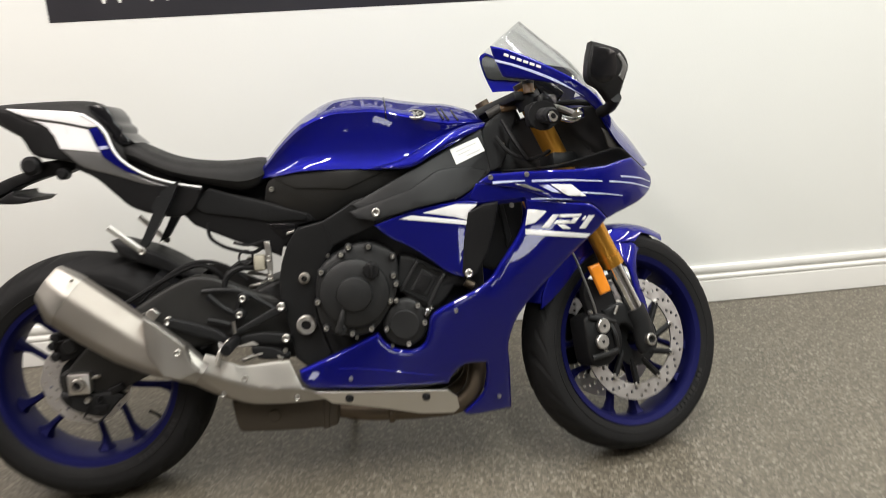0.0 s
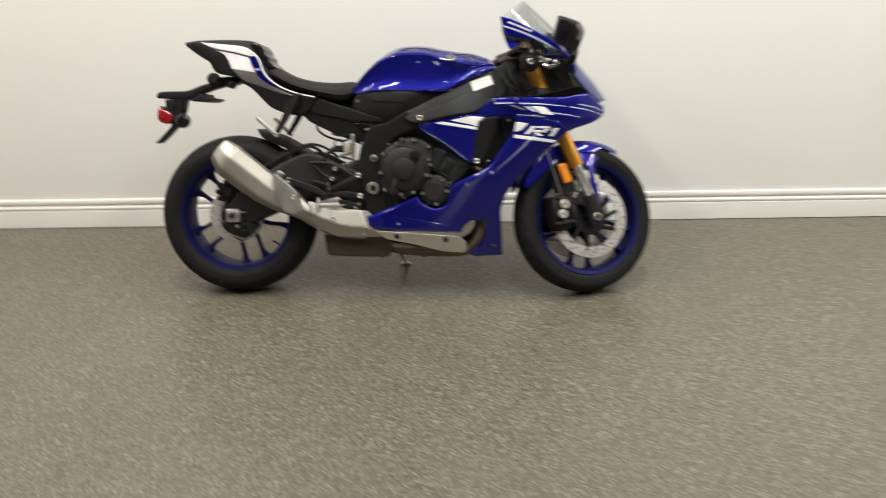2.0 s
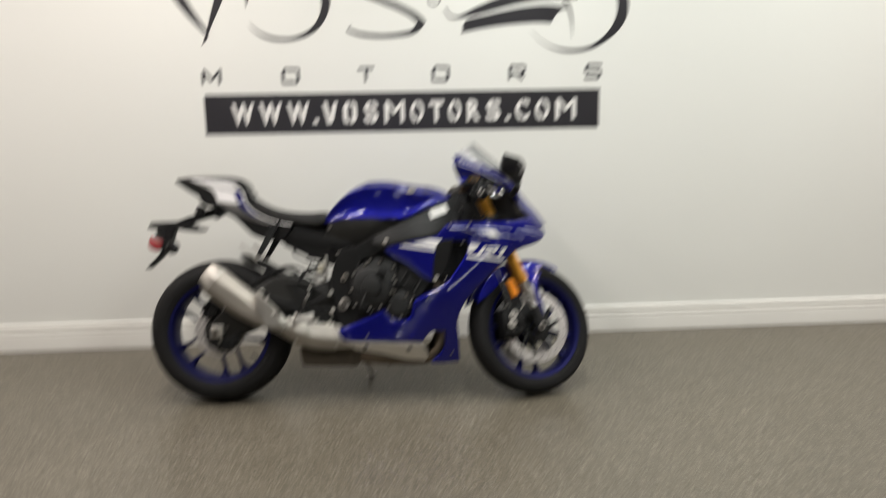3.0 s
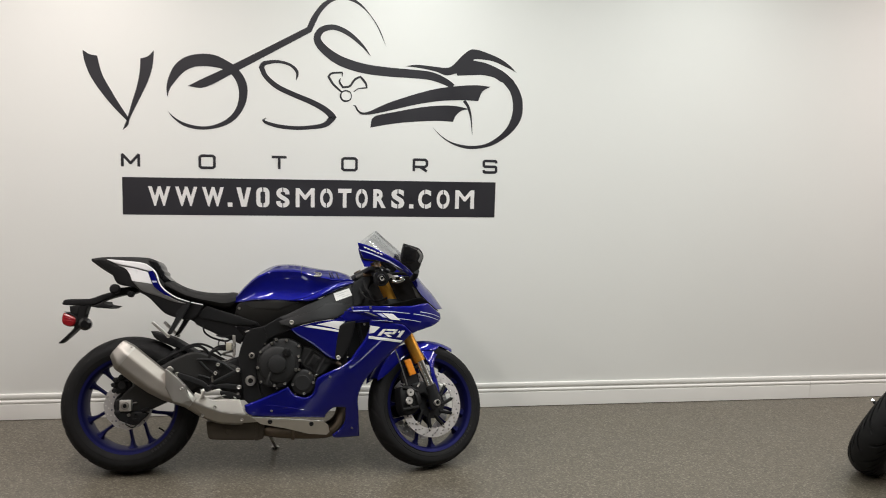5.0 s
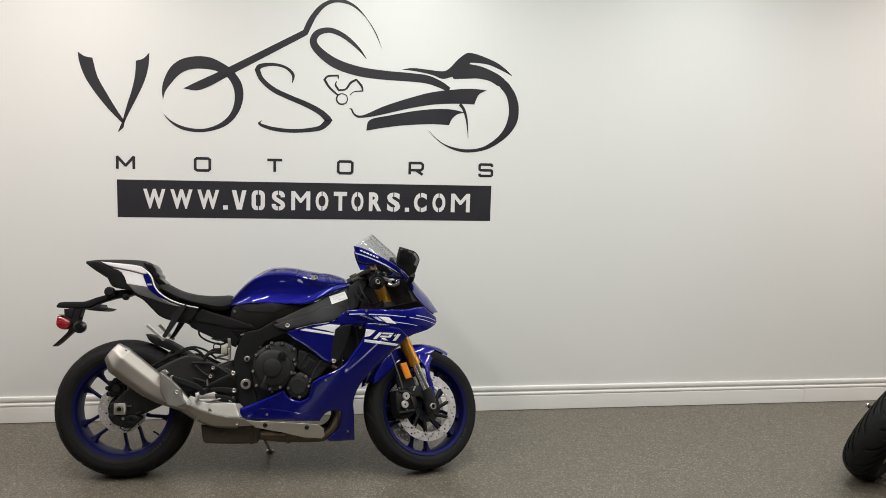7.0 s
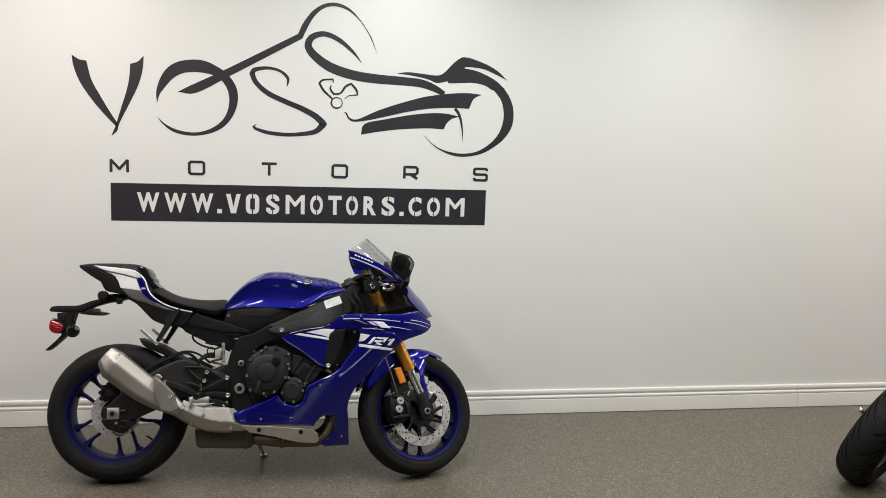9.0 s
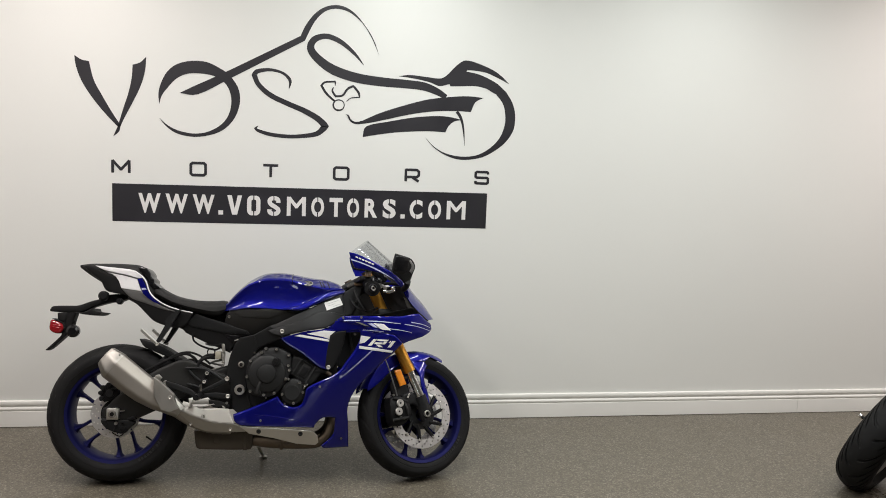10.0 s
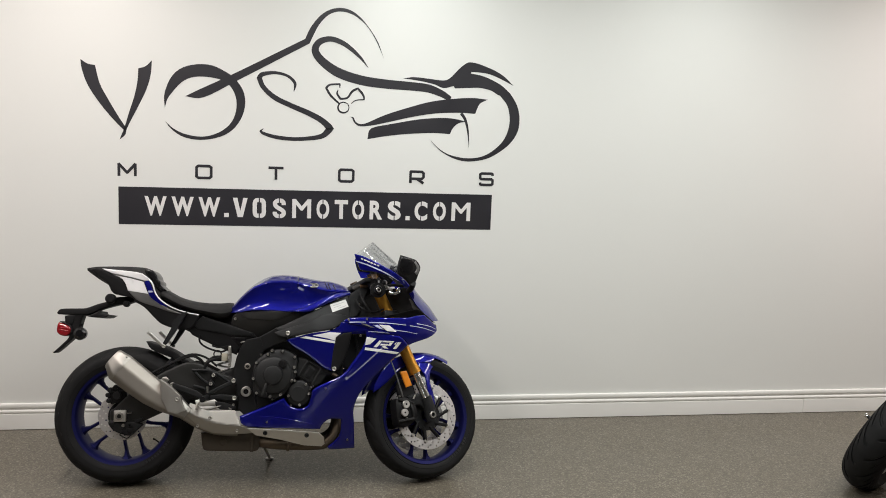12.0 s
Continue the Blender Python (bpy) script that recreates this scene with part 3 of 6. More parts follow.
for ch, a, b, low, high in (("W", -0.002, 0.112, 1.170, 1.275), ("W", 0.137, 0.252, 1.170, 1.275), ("W", 0.277, 0.391, 1.170, 1.275),
                            ("M", 0.774, 0.871, 1.170, 1.275), ("O", 0.906, 0.976, 1.168, 1.276), ("T", 1.005, 1.078, 1.170, 1.275), ("O", 1.102, 1.169, 1.168, 1.276), ("R", 1.199, 1.270, 1.170, 1.275), ("S", 1.300, 1.374, 1.168, 1.276),
                            ("C", 1.451, 1.524, 1.168, 1.276), ("O", 1.556, 1.630, 1.168, 1.276), ("M", 1.662, 1.765, 1.170, 1.275)):
    letter(ch, a, b, low, high, WHITE_VINYL, sign, heavy=0.0 if ch == "M" else 0.042, proud=0.0024)
    if ch == "M":
        letter(ch, a + 0.006, b + 0.006, low, high, WHITE_VINYL, sign, proud=0.0029)
    if ch in "OCS":
        for z in (low, high - 0.024):
            part("stencil_gap", box(bmesh.new(), (a + b) / 2 - 0.0025, (a + b) / 2 + 0.0025, WALL - 0.0030, WALL - 0.0012, z, z + 0.024), VINYL, sign, smooth=False)
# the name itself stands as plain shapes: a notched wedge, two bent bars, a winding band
shape("plain_wedge", [(0.457, 1.275), (0.481, 1.275), (0.4965, 1.203), (0.512, 1.275), (0.535, 1.275), (0.510, 1.170), (0.483, 1.170)], sign, WHITE_VINYL, k=1, proud=0.0024)
for s in (-1, 1):
    stroke("bent_bar", [(0.5975 + s * x, z, w) for x, z, w in ((0.003, 1.264, 0.023), (0.016, 1.263, 0.023), (0.0235, 1.250, 0.023), (0.024, 1.222, 0.023), (0.0235, 1.194, 0.023), (0.016, 1.181, 0.023), (0.003, 1.180, 0.023))], sign, 4, WHITE_VINYL, 0.0024)
stroke("winding_band", [(x, z, 0.023) for x, z in ((0.7285, 1.240), (0.7270, 1.254), (0.7160, 1.2635), (0.6950, 1.2635), (0.6830, 1.254), (0.6825, 1.241), (0.6920, 1.229), (0.7180, 1.213), (0.7280, 1.203), (0.7275, 1.190), (0.7160, 1.1805), (0.6940, 1.1805), (0.6820, 1.190), (0.6810, 1.203))], sign, 4, WHITE_VINYL, 0.0024)
for z in (1.168, 1.252):
    part("stencil_gap", box(bmesh.new(), 0.7020, 0.7070, WALL - 0.0030, WALL - 0.0012, z, z + 0.024), VINYL, sign, smooth=False)
for a, b in ((0.411, 0.436), (1.401, 1.425)):
    part("full_stop", box(bmesh.new(), a, b, WALL - 0.0024, WALL - 0.0014, 1.169, 1.192), WHITE_VINYL, sign, smooth=False)

# ---- the blue motorcycle ----
LEAN_BIKE = 13.8
BIKE = pose(0.010, 0.015, 0, 0, 0, -2.50) @ pose(0, 0, 0, -LEAN_BIKE)
bike = thing("sport_motorcycle", BIKE, "blue and white sport motorcycle leaning on its side stand", "motorcycle")
BASE, RAKE = 1.393, 24.0
RR, RF = 0.317, 0.296
# all that turns with the handlebar is swung to the left about the steering axis
STEER = Matrix.Translation((BASE + 0.102, 0, 0)) @ Matrix.Rotation(radians(23.0), 4, Vector((-math.sin(radians(RAKE)), 0, math.cos(radians(RAKE))))) @ Matrix.Translation((-BASE - 0.102, 0, 0))


def tyre_bm(radius, width, seat, grooves, n=220, depth=0.004, wide=0.10, shoulder=0.052, slant=0.35):
    """A tyre about the origin, its axle along y, with slanted tread cuts."""
    half = width / 2
    prof = []
    m = 26
    for i in range(m + 1):
        a = -1.0 + 2.0 * i / m
        y = half * math.sin(a * 1.45) / math.sin(1.45)
        r = radius - (radius - seat - shoulder) * (1 - math.cos(a * 1.45)) / (1 - math.cos(1.45))
        prof.append((r, y, a))
    low = [(seat + 0.58 * shoulder, half * 0.985), (seat + 0.012, half * 0.90), (seat + 0.002, half * 0.80), (seat - 0.006, half * 0.70)]
    bm = bmesh.new()
    rings = []
    for j in range(n):
        t = 2 * math.pi * j / n
        ring = [(r, -y, -1.0, False) for r, y in reversed(low)]
        ring += [(r, y, a, True) for r, y, a in prof]
        ring += [(r, y, 1.0, False) for r, y in low]
        phase = (j * grooves / n) % 1.0
        row = []
        for r, y, a, tread in ring:
            b = abs(a)
            first, second = phase < wide, 0.5 <= phase < 0.5 + wide
            near = first if a < 0 else second
            short = second if a < 0 else first
            cut = depth if tread and ((0.10 < b < 0.80 and near) or (0.42 < b < 0.88 and short)) else 0.0
            u = t + slant * b * b
            row.append(Vector(((r - cut) * math.cos(u), y, (r - cut) * math.sin(u))))
        rings.append(row)
    return loft(bm, rings, closed=True, caps=False)


def sidewall(wheel, m, width, seat, turn):
    """Moulded rings and a short run of raised plain bars on both tyre flanks."""
    for s in (-1, 1):
        for r, f in ((seat + 0.013, 0.905), (seat + 0.032, 0.992)):
            part("moulded_ring", moved(lathe(bmesh.new(), [(r - 0.0014, s * f * width / 2), (r, s * (f * width / 2 + 0.0013)), (r + 0.0014, s * f * width / 2)], (0, 0, 0), 96, closed=False), m), RUBBER, wheel)
        y = s * (0.955 * width / 2 + 0.0012)
        for i in range(9):
            a = turn + 0.062 * i + (0.05 if i > 5 else 0)
            bm = bmesh.new()
            add_mesh(bm, [(r * math.cos(b), y + s * d, r * math.sin(b)) for d in (0.0, 0.0012) for r, b in ((seat + 0.016, a), (seat + 0.028, a), (seat + 0.028, a + 0.040), (seat + 0.016, a + 0.040))], [(4, 5, 6, 7), (0, 1, 5, 4), (1, 2, 6, 5), (2, 3, 7, 6), (3, 0, 4, 7)])
            part("sidewall_bar", moved(bm, m), MARK_RUBBER, wheel)


def rim_bm(seat, half, hub, hub_half):
    """A cast wheel about the origin: drop-centre rim and hub."""
    bm = bmesh.new()
    h = half
    lathe(bm, [(seat + 0.011, -h), (seat + 0.012, -h + 0.004), (seat + 0.002, -h + 0.008), (seat - 0.002, -h + 0.022), (seat - 0.008, -h + 0.034), (seat - 0.008, h - 0.034), (seat - 0.002, h - 0.022),
               (seat + 0.002, h - 0.008), (seat + 0.012, h - 0.004), (seat + 0.011, h), (seat - 0.003, h - 0.004), (seat - 0.008, h - 0.012), (seat - 0.013, h - 0.030), (seat - 0.013, -h + 0.030), (seat - 0.008, -h + 0.012), (seat - 0.003, -h + 0.004)], (0, 0, 0), 96)
    lathe(bm, [(hub, -hub_half), (hub, hub_half), (0.016, hub_half), (0.016, -hub_half)], (0, 0, 0), 40)
    return bm


def add_spokes(wheel, m, seat, hub, spokes, mat, twist=0.0):
    """Paired spokes between hub and rim, each a piece of its own."""
    for i in range(spokes):
        bm = bmesh.new()
        pair, side = divmod(i, 2)
        a0 = 4 * math.pi * pair / spokes + twist
        lean = (1 if side else -1)
        a_in, a_out = a0 + lean * 0.37, a0 + lean * 0.225
        rings = []
        for r, a, w, d in ((hub - 0.006, a_in, 0.016, 0.020), (hub + 0.035, a_in - lean * 0.04, 0.0095, 0.017), (0.12, (a_in + a_out) / 2, 0.0076, 0.014), (seat - 0.050, a_out, 0.0082, 0.014), (seat - 0.028, a_out, 0.0125, 0.017), (seat - 0.010, a_out, 0.027, 0.026)):
            c, t = Vector((r * math.cos(a), 0, r * math.sin(a))), Vector((-math.sin(a), 0, math.cos(a)))
            y = Vector((0, 1, 0))
            rings.append([c + t * w * p + y * d * q for p, q in ((1, 0.35), (0.45, 1), (-0.45, 1), (-1, 0.35), (-1, -0.35), (-0.45, -1), (0.45, -1), (1, -0.35))])
        part("spoke", moved(loft(bm, rings), m), mat, wheel)


def disc_bm(outer, inner, thick, rows, wave=0.0):
    """A drilled brake disc about the origin."""
    holes = []
    for r, count, size, turn in rows:
        holes += [circle(r * math.cos(turn + 2 * math.pi * i / count), r * math.sin(turn + 2 * math.pi * i / count), size, 7) for i in range(count)]
    rim = [((outer + wave * math.cos(12 * a)) * math.cos(a), (outer + wave * math.cos(12 * a)) * math.sin(a)) for a in [2 * math.pi * i / 96 for i in range(96)]]
    return panel(bmesh.new(), rim, level(0), thick, 0.0, 0.03, plain=True, holes=[circle(0, 0, inner, 72)] + holes, side=-1)


def bolt(x, v, z, r, parent, mat=None, m=None, h=0.006):
    """A round-headed socket bolt facing outwards."""
    r = 0.86 * r
    bm = bmesh.new()
    s = -1 if v < 0 else 1
    lathe(bm, [(0.42 * r, -s * 0.003), (0.45 * r, s * h * 0.6), (0.75 * r, s * h), (r, s * h * 0.6), (r, -s * 0.004)], (x, v, z), 12, closed=False)
    drum(bm, (x, v - s * 0.001, z), 0.45 * r, 0.001, 0.0002, 8)
    if m:
        moved(bm, m)
    return part("bolt", bm, mat or STEEL, parent)


def both(name, outline, depth, mat, label="", mirror=True, **kw):
    """A panel on the near side and its twin on the far side."""
    a = part(name, panel(bmesh.new(), outline, depth, **kw), mat, bike, label)
    if mirror:
        part(name, panel(bmesh.new(), outline, depth, side=1, **{k: v for k, v in kw.items() if k != "side"}), mat, bike, label)
    return a


# rear wheel
at_rear = Matrix.Translation((0, 0, RR))
rear = part("rear_wheel", moved(rim_bm(0.2165, 0.083, 0.052, 0.06), at_rear), RIM_BLUE, bike, "blue ten-spoke cast wheel")
add_spokes(rear, at_rear, 0.2165, 0.052, 10, RIM_BLUE, radians(-74.5))
part("tyre", moved(tyre_bm(RR, 0.19, 0.2165, 11, n=264), at_rear), RUBBER, rear, "black rubber tyre")
sidewall(rear, at_rear, 0.19, 0.2165, radians(-62))
bm = disc_bm(0.110, 0.062, 0.005, ((0.101, 16, 0.0042, 0.0), (0.089, 16, 0.0042, 0.13), (0.077, 16, 0.0042, 0.26)), 0.0015)
part("brake_disc", moved(bm, Matrix.Translation((0, -0.077, RR))), DISC, rear, "drilled steel brake disc")
part("disc_carrier", moved(drum(bmesh.new(), (0, -0.074, 0), 0.066, 0.006, 0.002, 32, 0.03), at_rear), FRAME, rear)
part("valve", tube(bmesh.new(), [(0.160, 0.0, 0.178), (0.142, 0.0, 0.194), (0.125, 0.0, 0.204)], 0.004, 8), BLACK, rear)

# swingarm, caliper and axle
arm = surface([(-0.05, 0.31, 0.105), (0.10, 0.30, 0.105), (0.20, 0.42, 0.125), (0.33, 0.52, 0.115), (0.48, 0.45, 0.105), (0.30, 0.36, 0.11)])
swing = both("swingarm", [(-0.052, 0.340), (-0.052, 0.285), (0.030, 0.276), (0.090, 0.292), (0.176, 0.330), (0.280, 0.385), (0.420, 0.395), (0.520, 0.385), (0.540, 0.430), (0.500, 0.490), (0.420, 0.520), (0.335, 0.560), (0.270, 0.560), (0.150, 0.500), (0.016, 0.404), (-0.034, 0.352)], arm, ARM_PAINT, "black braced aluminium swingarm", thick=0.03, roll=0.010)
block = part("axle_block", box(bmesh.new(), -0.030, 0.024, -0.130, -0.100, 0.294, 0.346, 0.004), ALLOY, bike, "bright axle adjuster block")
part("axle_nut", drum(bmesh.new(), (-0.003, -0.136, 0.320), 0.017, 0.010, 0.003, 24, 0.010), SATIN, block)
part("axle_core", drum(bmesh.new(), (-0.003, -0.136, 0.320), 0.0105, 0.007, 0.002, 6), BLACK, block)
part("adjuster_screw", tube(bmesh.new(), [(0.02, -0.116, 0.330), (0.048, -0.116, 0.334)], 0.005, 8), CHROME, block)
cal = part("caliper_bracket", panel(bmesh.new(), [(-0.052, 0.300), (-0.056, 0.284), (-0.036, 0.257), (-0.006, 0.241), (0.044, 0.229), (0.068, 0.251), (0.100, 0.280), (0.060, 0.292), (0.010, 0.290)], level(0.116), 0.03, 0.006), FRAME, bike, "black rear brake bracket")
for pts in ([(-0.050, 0.292), (-0.030, 0.292), (-0.030, 0.268), (-0.044, 0.272)], [(0.026, 0.262), (0.060, 0.262), (0.052, 0.240), (0.032, 0.242)], [(0.060, 0.300), (0.096, 0.312), (0.104, 0.296), (0.070, 0.286)]):
    part("bracket_rib", panel(bmesh.new(), pts, level(0.121), 0.010, 0.003), BLACK, cal)
bolt(0.012, -0.121, 0.277, 0.009, cal, STEEL)
bolt(0.041, -0.121, 0.277, 0.0075, cal, FRAME)
part("sensor_cable", tube(bmesh.new(), [(0.012, -0.122, 0.262), (0.000, -0.126, 0.235), (0.030, -0.122, 0.220), (0.050, -0.115, 0.235)], 0.003, 6), BLACK, cal)
upcal = part("rear_caliper", panel(bmesh.new(), [(-0.066, 0.410), (-0.052, 0.442), (-0.032, 0.455), (0.000, 0.442), (0.014, 0.424), (0.016, 0.390), (-0.013, 0.380), (-0.048, 0.371), (-0.060, 0.388)], level(0.106), 0.040, 0.006), BLACK, bike, "black rear brake caliper")
for x, z, r in ((-0.054, 0.436, 0.012), (-0.064, 0.414, 0.010), (-0.058, 0.388, 0.011), (-0.030, 0.450, 0.011)):
    part("caliper_lug", drum(bmesh.new(), (x, -0.104, z), r, 0.012, 0.003, 14), FRAME, upcal)
part("piston_boss", drum(bmesh.new(), (-0.022, -0.110, 0.412), 0.019, 0.008, 0.004, 20), ENGINE, upcal)
part("pad_pin", tube(bmesh.new(), [(-0.050, -0.112, 0.425), (0.004, -0.112, 0.432)], 0.0035, 8), BLACK, upcal)
bolt(0.225, -0.128, 0.460, 0.013, swing, STEEL)
bolt(0.170, -0.125, 0.480, 0.008, swing, STEEL)

# silencer: a six-sided can along a slanted axis, collar and link pipe
D, N, Yv = Vector((0.775, 0, -0.632)), Vector((0.632, 0, 0.775)), Vector((0, 1, 0))


def can_ring(s, n_mid, half_n, half_v, v=-0.172, cut=0.42):
    c = D * s + N * n_mid + Yv * v
    pts = [(1, cut), (1, -cut), (0.35, -1), (-0.55, -1), (-1, -cut), (-1, cut), (-0.55, 1), (0.35, 1)]
    raw = [Vector((p * half_n, q * half_v, 0)) for p, q in pts]
    out = []
    for i, p in enumerate(raw):
        a, b = raw[i - 1], raw[(i + 1) % len(raw)]
        for f in (0.28, 0.14):
            out.append(p.lerp(a, f))
        out.append(p.lerp((a + b) / 2, 0.05))
        for f in (0.14, 0.28):
            out.append(p.lerp(b, f))
    return [c + N * p.x + Yv * p.y for p in out]


can = part("silencer", loft(bmesh.new(), [can_ring(-0.335, 0.420, 0.066, 0.054), can_ring(-0.25, 0.421, 0.065, 0.055), can_ring(-0.16, 0.424, 0.061, 0.053), can_ring(-0.090, 0.433, 0.055, 0.050), can_ring(-0.045, 0.441, 0.047, 0.046)]), TITAN, bike, "satin titanium exhaust silencer")
bm = loft(bmesh.new(), [can_ring(-0.330, 0.420, 0.067, 0.055), can_ring(-0.345, 0.420, 0.066, 0.054), can_ring(-0.392, 0.430, 0.048, 0.040), can_ring(-0.396, 0.430, 0.044, 0.036), can_ring(-0.392, 0.430, 0.036, 0.028), can_ring(-0.34, 0.428, 0.034, 0.026)])
part("end_cap", bm, SATIN, can, "satin chamfered end cap")
for x, z in ((0.036, 0.588), (0.002, 0.522)):
    bolt(x, -0.219, z, 0.004, can, STEEL)
part("collar", loft(bmesh.new(), [can_ring(-0.075, 0.437, 0.050, 0.046), can_ring(-0.040, 0.442, 0.046, 0.044), can_ring(0.000, 0.446, 0.036, 0.036), can_ring(0.025, 0.450, 0.030, 0.030)]), SATIN, can, "bright tapering collar")


def plate_d(x, z):
    return 0.2315 - 0.16 * max(0.0, x - 0.225)


part("collar_plate", panel(bmesh.new(), [(0.190, 0.492), (0.219, 0.471), (0.255, 0.438), (0.279, 0.413), (0.281, 0.393), (0.290, 0.369), (0.305, 0.349), (0.262, 0.333), (0.224, 0.345), (0.193, 0.403), (0.189, 0.450)], plate_d, 0.030, 0.003, 0.010, plain=True), SATIN, can, "satin joint cover plate")
bolt(0.262, -plate_d(0.262, 0.401) - 0.001, 0.401, 0.010, can, STEEL)
part("hanger_tab", panel(bmesh.new(), [(0.18, 0.478), (0.20, 0.470), (0.215, 0.485), (0.20, 0.50), (0.185, 0.495)], level(0.165), 0.012, 0.003), STEEL, can)
part("link_pipe", tube(bmesh.new(), [(0.245, -0.160, 0.360), (0.300, -0.150, 0.325), (0.345, -0.135, 0.295), (0.420, -0.115, 0.262), (0.52, -0.09, 0.25)], 0.030, 20), TITAN, bike)


def shield_d(x, z):
    """Folded along a line: the face above leans in, the face below tucks under."""
    fold = np.interp(x, [0.295, 0.360, 0.419, 0.470, 0.537], [0.343, 0.314, 0.291, 0.281, 0.275])
    return 0.190 - 0.06 * (x - 0.29) - (0.30 * (z - fold) if z > fold else 0.55 * (fold - z))


shield = part("heat_shield", panel(bmesh.new(), [(0.314, 0.381), (0.334, 0.374), (0.361, 0.358), (0.392, 0.345), (0.427, 0.343), (0.467, 0.346), (0.512, 0.345), (0.539, 0.279), (0.591, 0.255), (0.593, 0.240), (0.517, 0.237), (0.416, 0.243), (0.366, 0.262), (0.318, 0.306), (0.290, 0.335), (0.304, 0.355)], shield_d, 0.006, 0.0015, 0.008, plain=True), SATIN, bike, "satin steel link pipe cover")
for x, z in ((0.405, 0.314), (0.348, 0.276), (0.525, 0.253)):
    bolt(x, -shield_d(x, z) - 0.001, z, 0.009, shield, STEEL)
cat = part("exhaust_chamber", panel(bmesh.new(), [(0.356, 0.240), (0.366, 0.172), (0.385, 0.157), (0.606, 0.153), (0.622, 0.175), (0.622, 0.245)], level(0.105), 0.21, 0.006), CATBOX, bike, "heat-stained exhaust chamber under the engine")
part("chamber_boss", drum(bmesh.new(), (0.46, -0.105, 0.195), 0.016, 0.004, 0.002, 20), CATBOX, cat)
part("chamber_flange", panel(bmesh.new(), [(0.585, 0.240), (0.580, 0.150), (0.596, 0.150), (0.600, 0.240)], level(0.108), 0.21, 0.003), CATBOX, cat)
cover_d = surface([(0.57, 0.25, 0.165), (0.70, 0.25, 0.172), (0.90, 0.23, 0.165), (0.64, 0.21, 0.155), (0.80, 0.185, 0.150), (0.92, 0.19, 0.150)])
cover = part("belly_cover", panel(bmesh.new(), [(0.568, 0.266), (0.735, 0.256), (0.896, 0.244), (0.920, 0.222), (0.925, 0.190), (0.911, 0.177), (0.829, 0.183), (0.726, 0.210), (0.610, 0.232)], cover_d, 0.006, 0.002, 0.010, plain=True, lift=0.007), ALLOY, bike, "bright steel belly heat cover")
for x, z in ((0.653, 0.243), (0.842, 0.231)):
    part("washer", drum(bmesh.new(), (x, -cover_d(x, z) - 0.008, z), 0.0105, 0.003, 0.001, 20), BLACK, cover)
    bolt(x, -cover_d(x, z) - 0.010, z, 0.009, cover, BLACK)
part("header_pipe", tube(bmesh.new(), [(0.59, -0.06, 0.195), (0.680, -0.095, 0.185), (0.755, -0.10, 0.180), (0.86, -0.10, 0.178), (0.925, -0.105, 0.186), (0.966, -0.11, 0.222), (0.982, -0.10, 0.280), (0.985, -0.08, 0.34)], 0.024, 18), BRONZE, bike, "heat-bronzed exhaust header pipe")
part("header_joint", drum(bmesh.new(), (0, 0, 0), 0.030, 0.008, 0.003, 24), BRONZE, bike).matrix_basis = Matrix.Translation((0.755, -0.10, 0.180)) @ Matrix.Rotation(radians(90), 4, "Z")
for off in (-0.04, 0.02, 0.08):
    part("header_pipe", tube(bmesh.new(), [(0.62, off * 0.8, 0.20), (0.86, off, 0.185), (0.955, off, 0.225), (0.975, off, 0.32), (0.94, off, 0.46)], 0.02, 12), BRONZE, bike)

# side stand, its foot on the floor by the far side
foot = BIKE.inverted() @ Vector((0.674, 0.257, 0.008))
stand = part("side_stand", tube(bmesh.new(), [(0.60, 0.11, 0.25), (0.625, 0.14, 0.16), tuple(foot + Vector((0, 0, 0.004)))], 0.010, 10, r_end=0.008), STEEL, bike, "steel side stand")
bm = drum(bmesh.new(), (0, 0, 0), 0.015, 0.004, 0.002, 20)
moved(bm, Matrix.Translation(foot) @ BIKE.to_3x3().inverted().to_4x4() @ Matrix.Rotation(radians(90), 4, "X") @ Matrix.Diagonal((1.4, 1, 0.9, 1)))
part("stand_foot", bm, STEEL, stand)

# engine
part("engine_block", panel(bmesh.new(), [(0.54, 0.36), (0.56, 0.60), (0.66, 0.66), (0.80, 0.68), (0.97, 0.55), (0.96, 0.40), (0.90, 0.30), (0.60, 0.28)], level(0.125), 0.25, 0.015), ENGINE, bike, "black engine block")
cl_d = surface([(0.683, 0.507, 0.205), (0.60, 0.49, 0.188), (0.683, 0.60, 0.188), (0.78, 0.55, 0.188), (0.69, 0.41, 0.188), (0.62, 0.43, 0.186), (0.73, 0.60, 0.186)])
clutch = part("clutch_cover", panel(bmesh.new(), [(0.590, 0.492), (0.603, 0.568), (0.655, 0.610), (0.722, 0.627), (0.786, 0.598), (0.792, 0.540), (0.776, 0.478), (0.722, 0.409), (0.670, 0.400), (0.606, 0.420)], cl_d, 0.06, 0.010, 0.012), ENGINE, bike, "black cast clutch cover")
part("clutch_dome", lathe(bmesh.new(), [(1e-4, -0.021), (0.036, -0.021), (0.041, -0.019), (0.043, -0.014), (0.043, -0.010), (0.072, -0.008), (0.082, -0.003), (0.086, 0.006)], (0.684, -0.197, 0.507), 48, closed=False), ENGINE, clutch)
cap = part("filler_cap", drum(bmesh.new(), (0.728, -0.205, 0.561), 0.0195, 0.011, 0.003, 24), BLACK, clutch, "black oil filler cap")
part("cap_grip", box(bmesh.new(), 0.7235, 0.7325, -0.222, -0.214, 0.545, 0.577, 0.002), BLACK, cap)
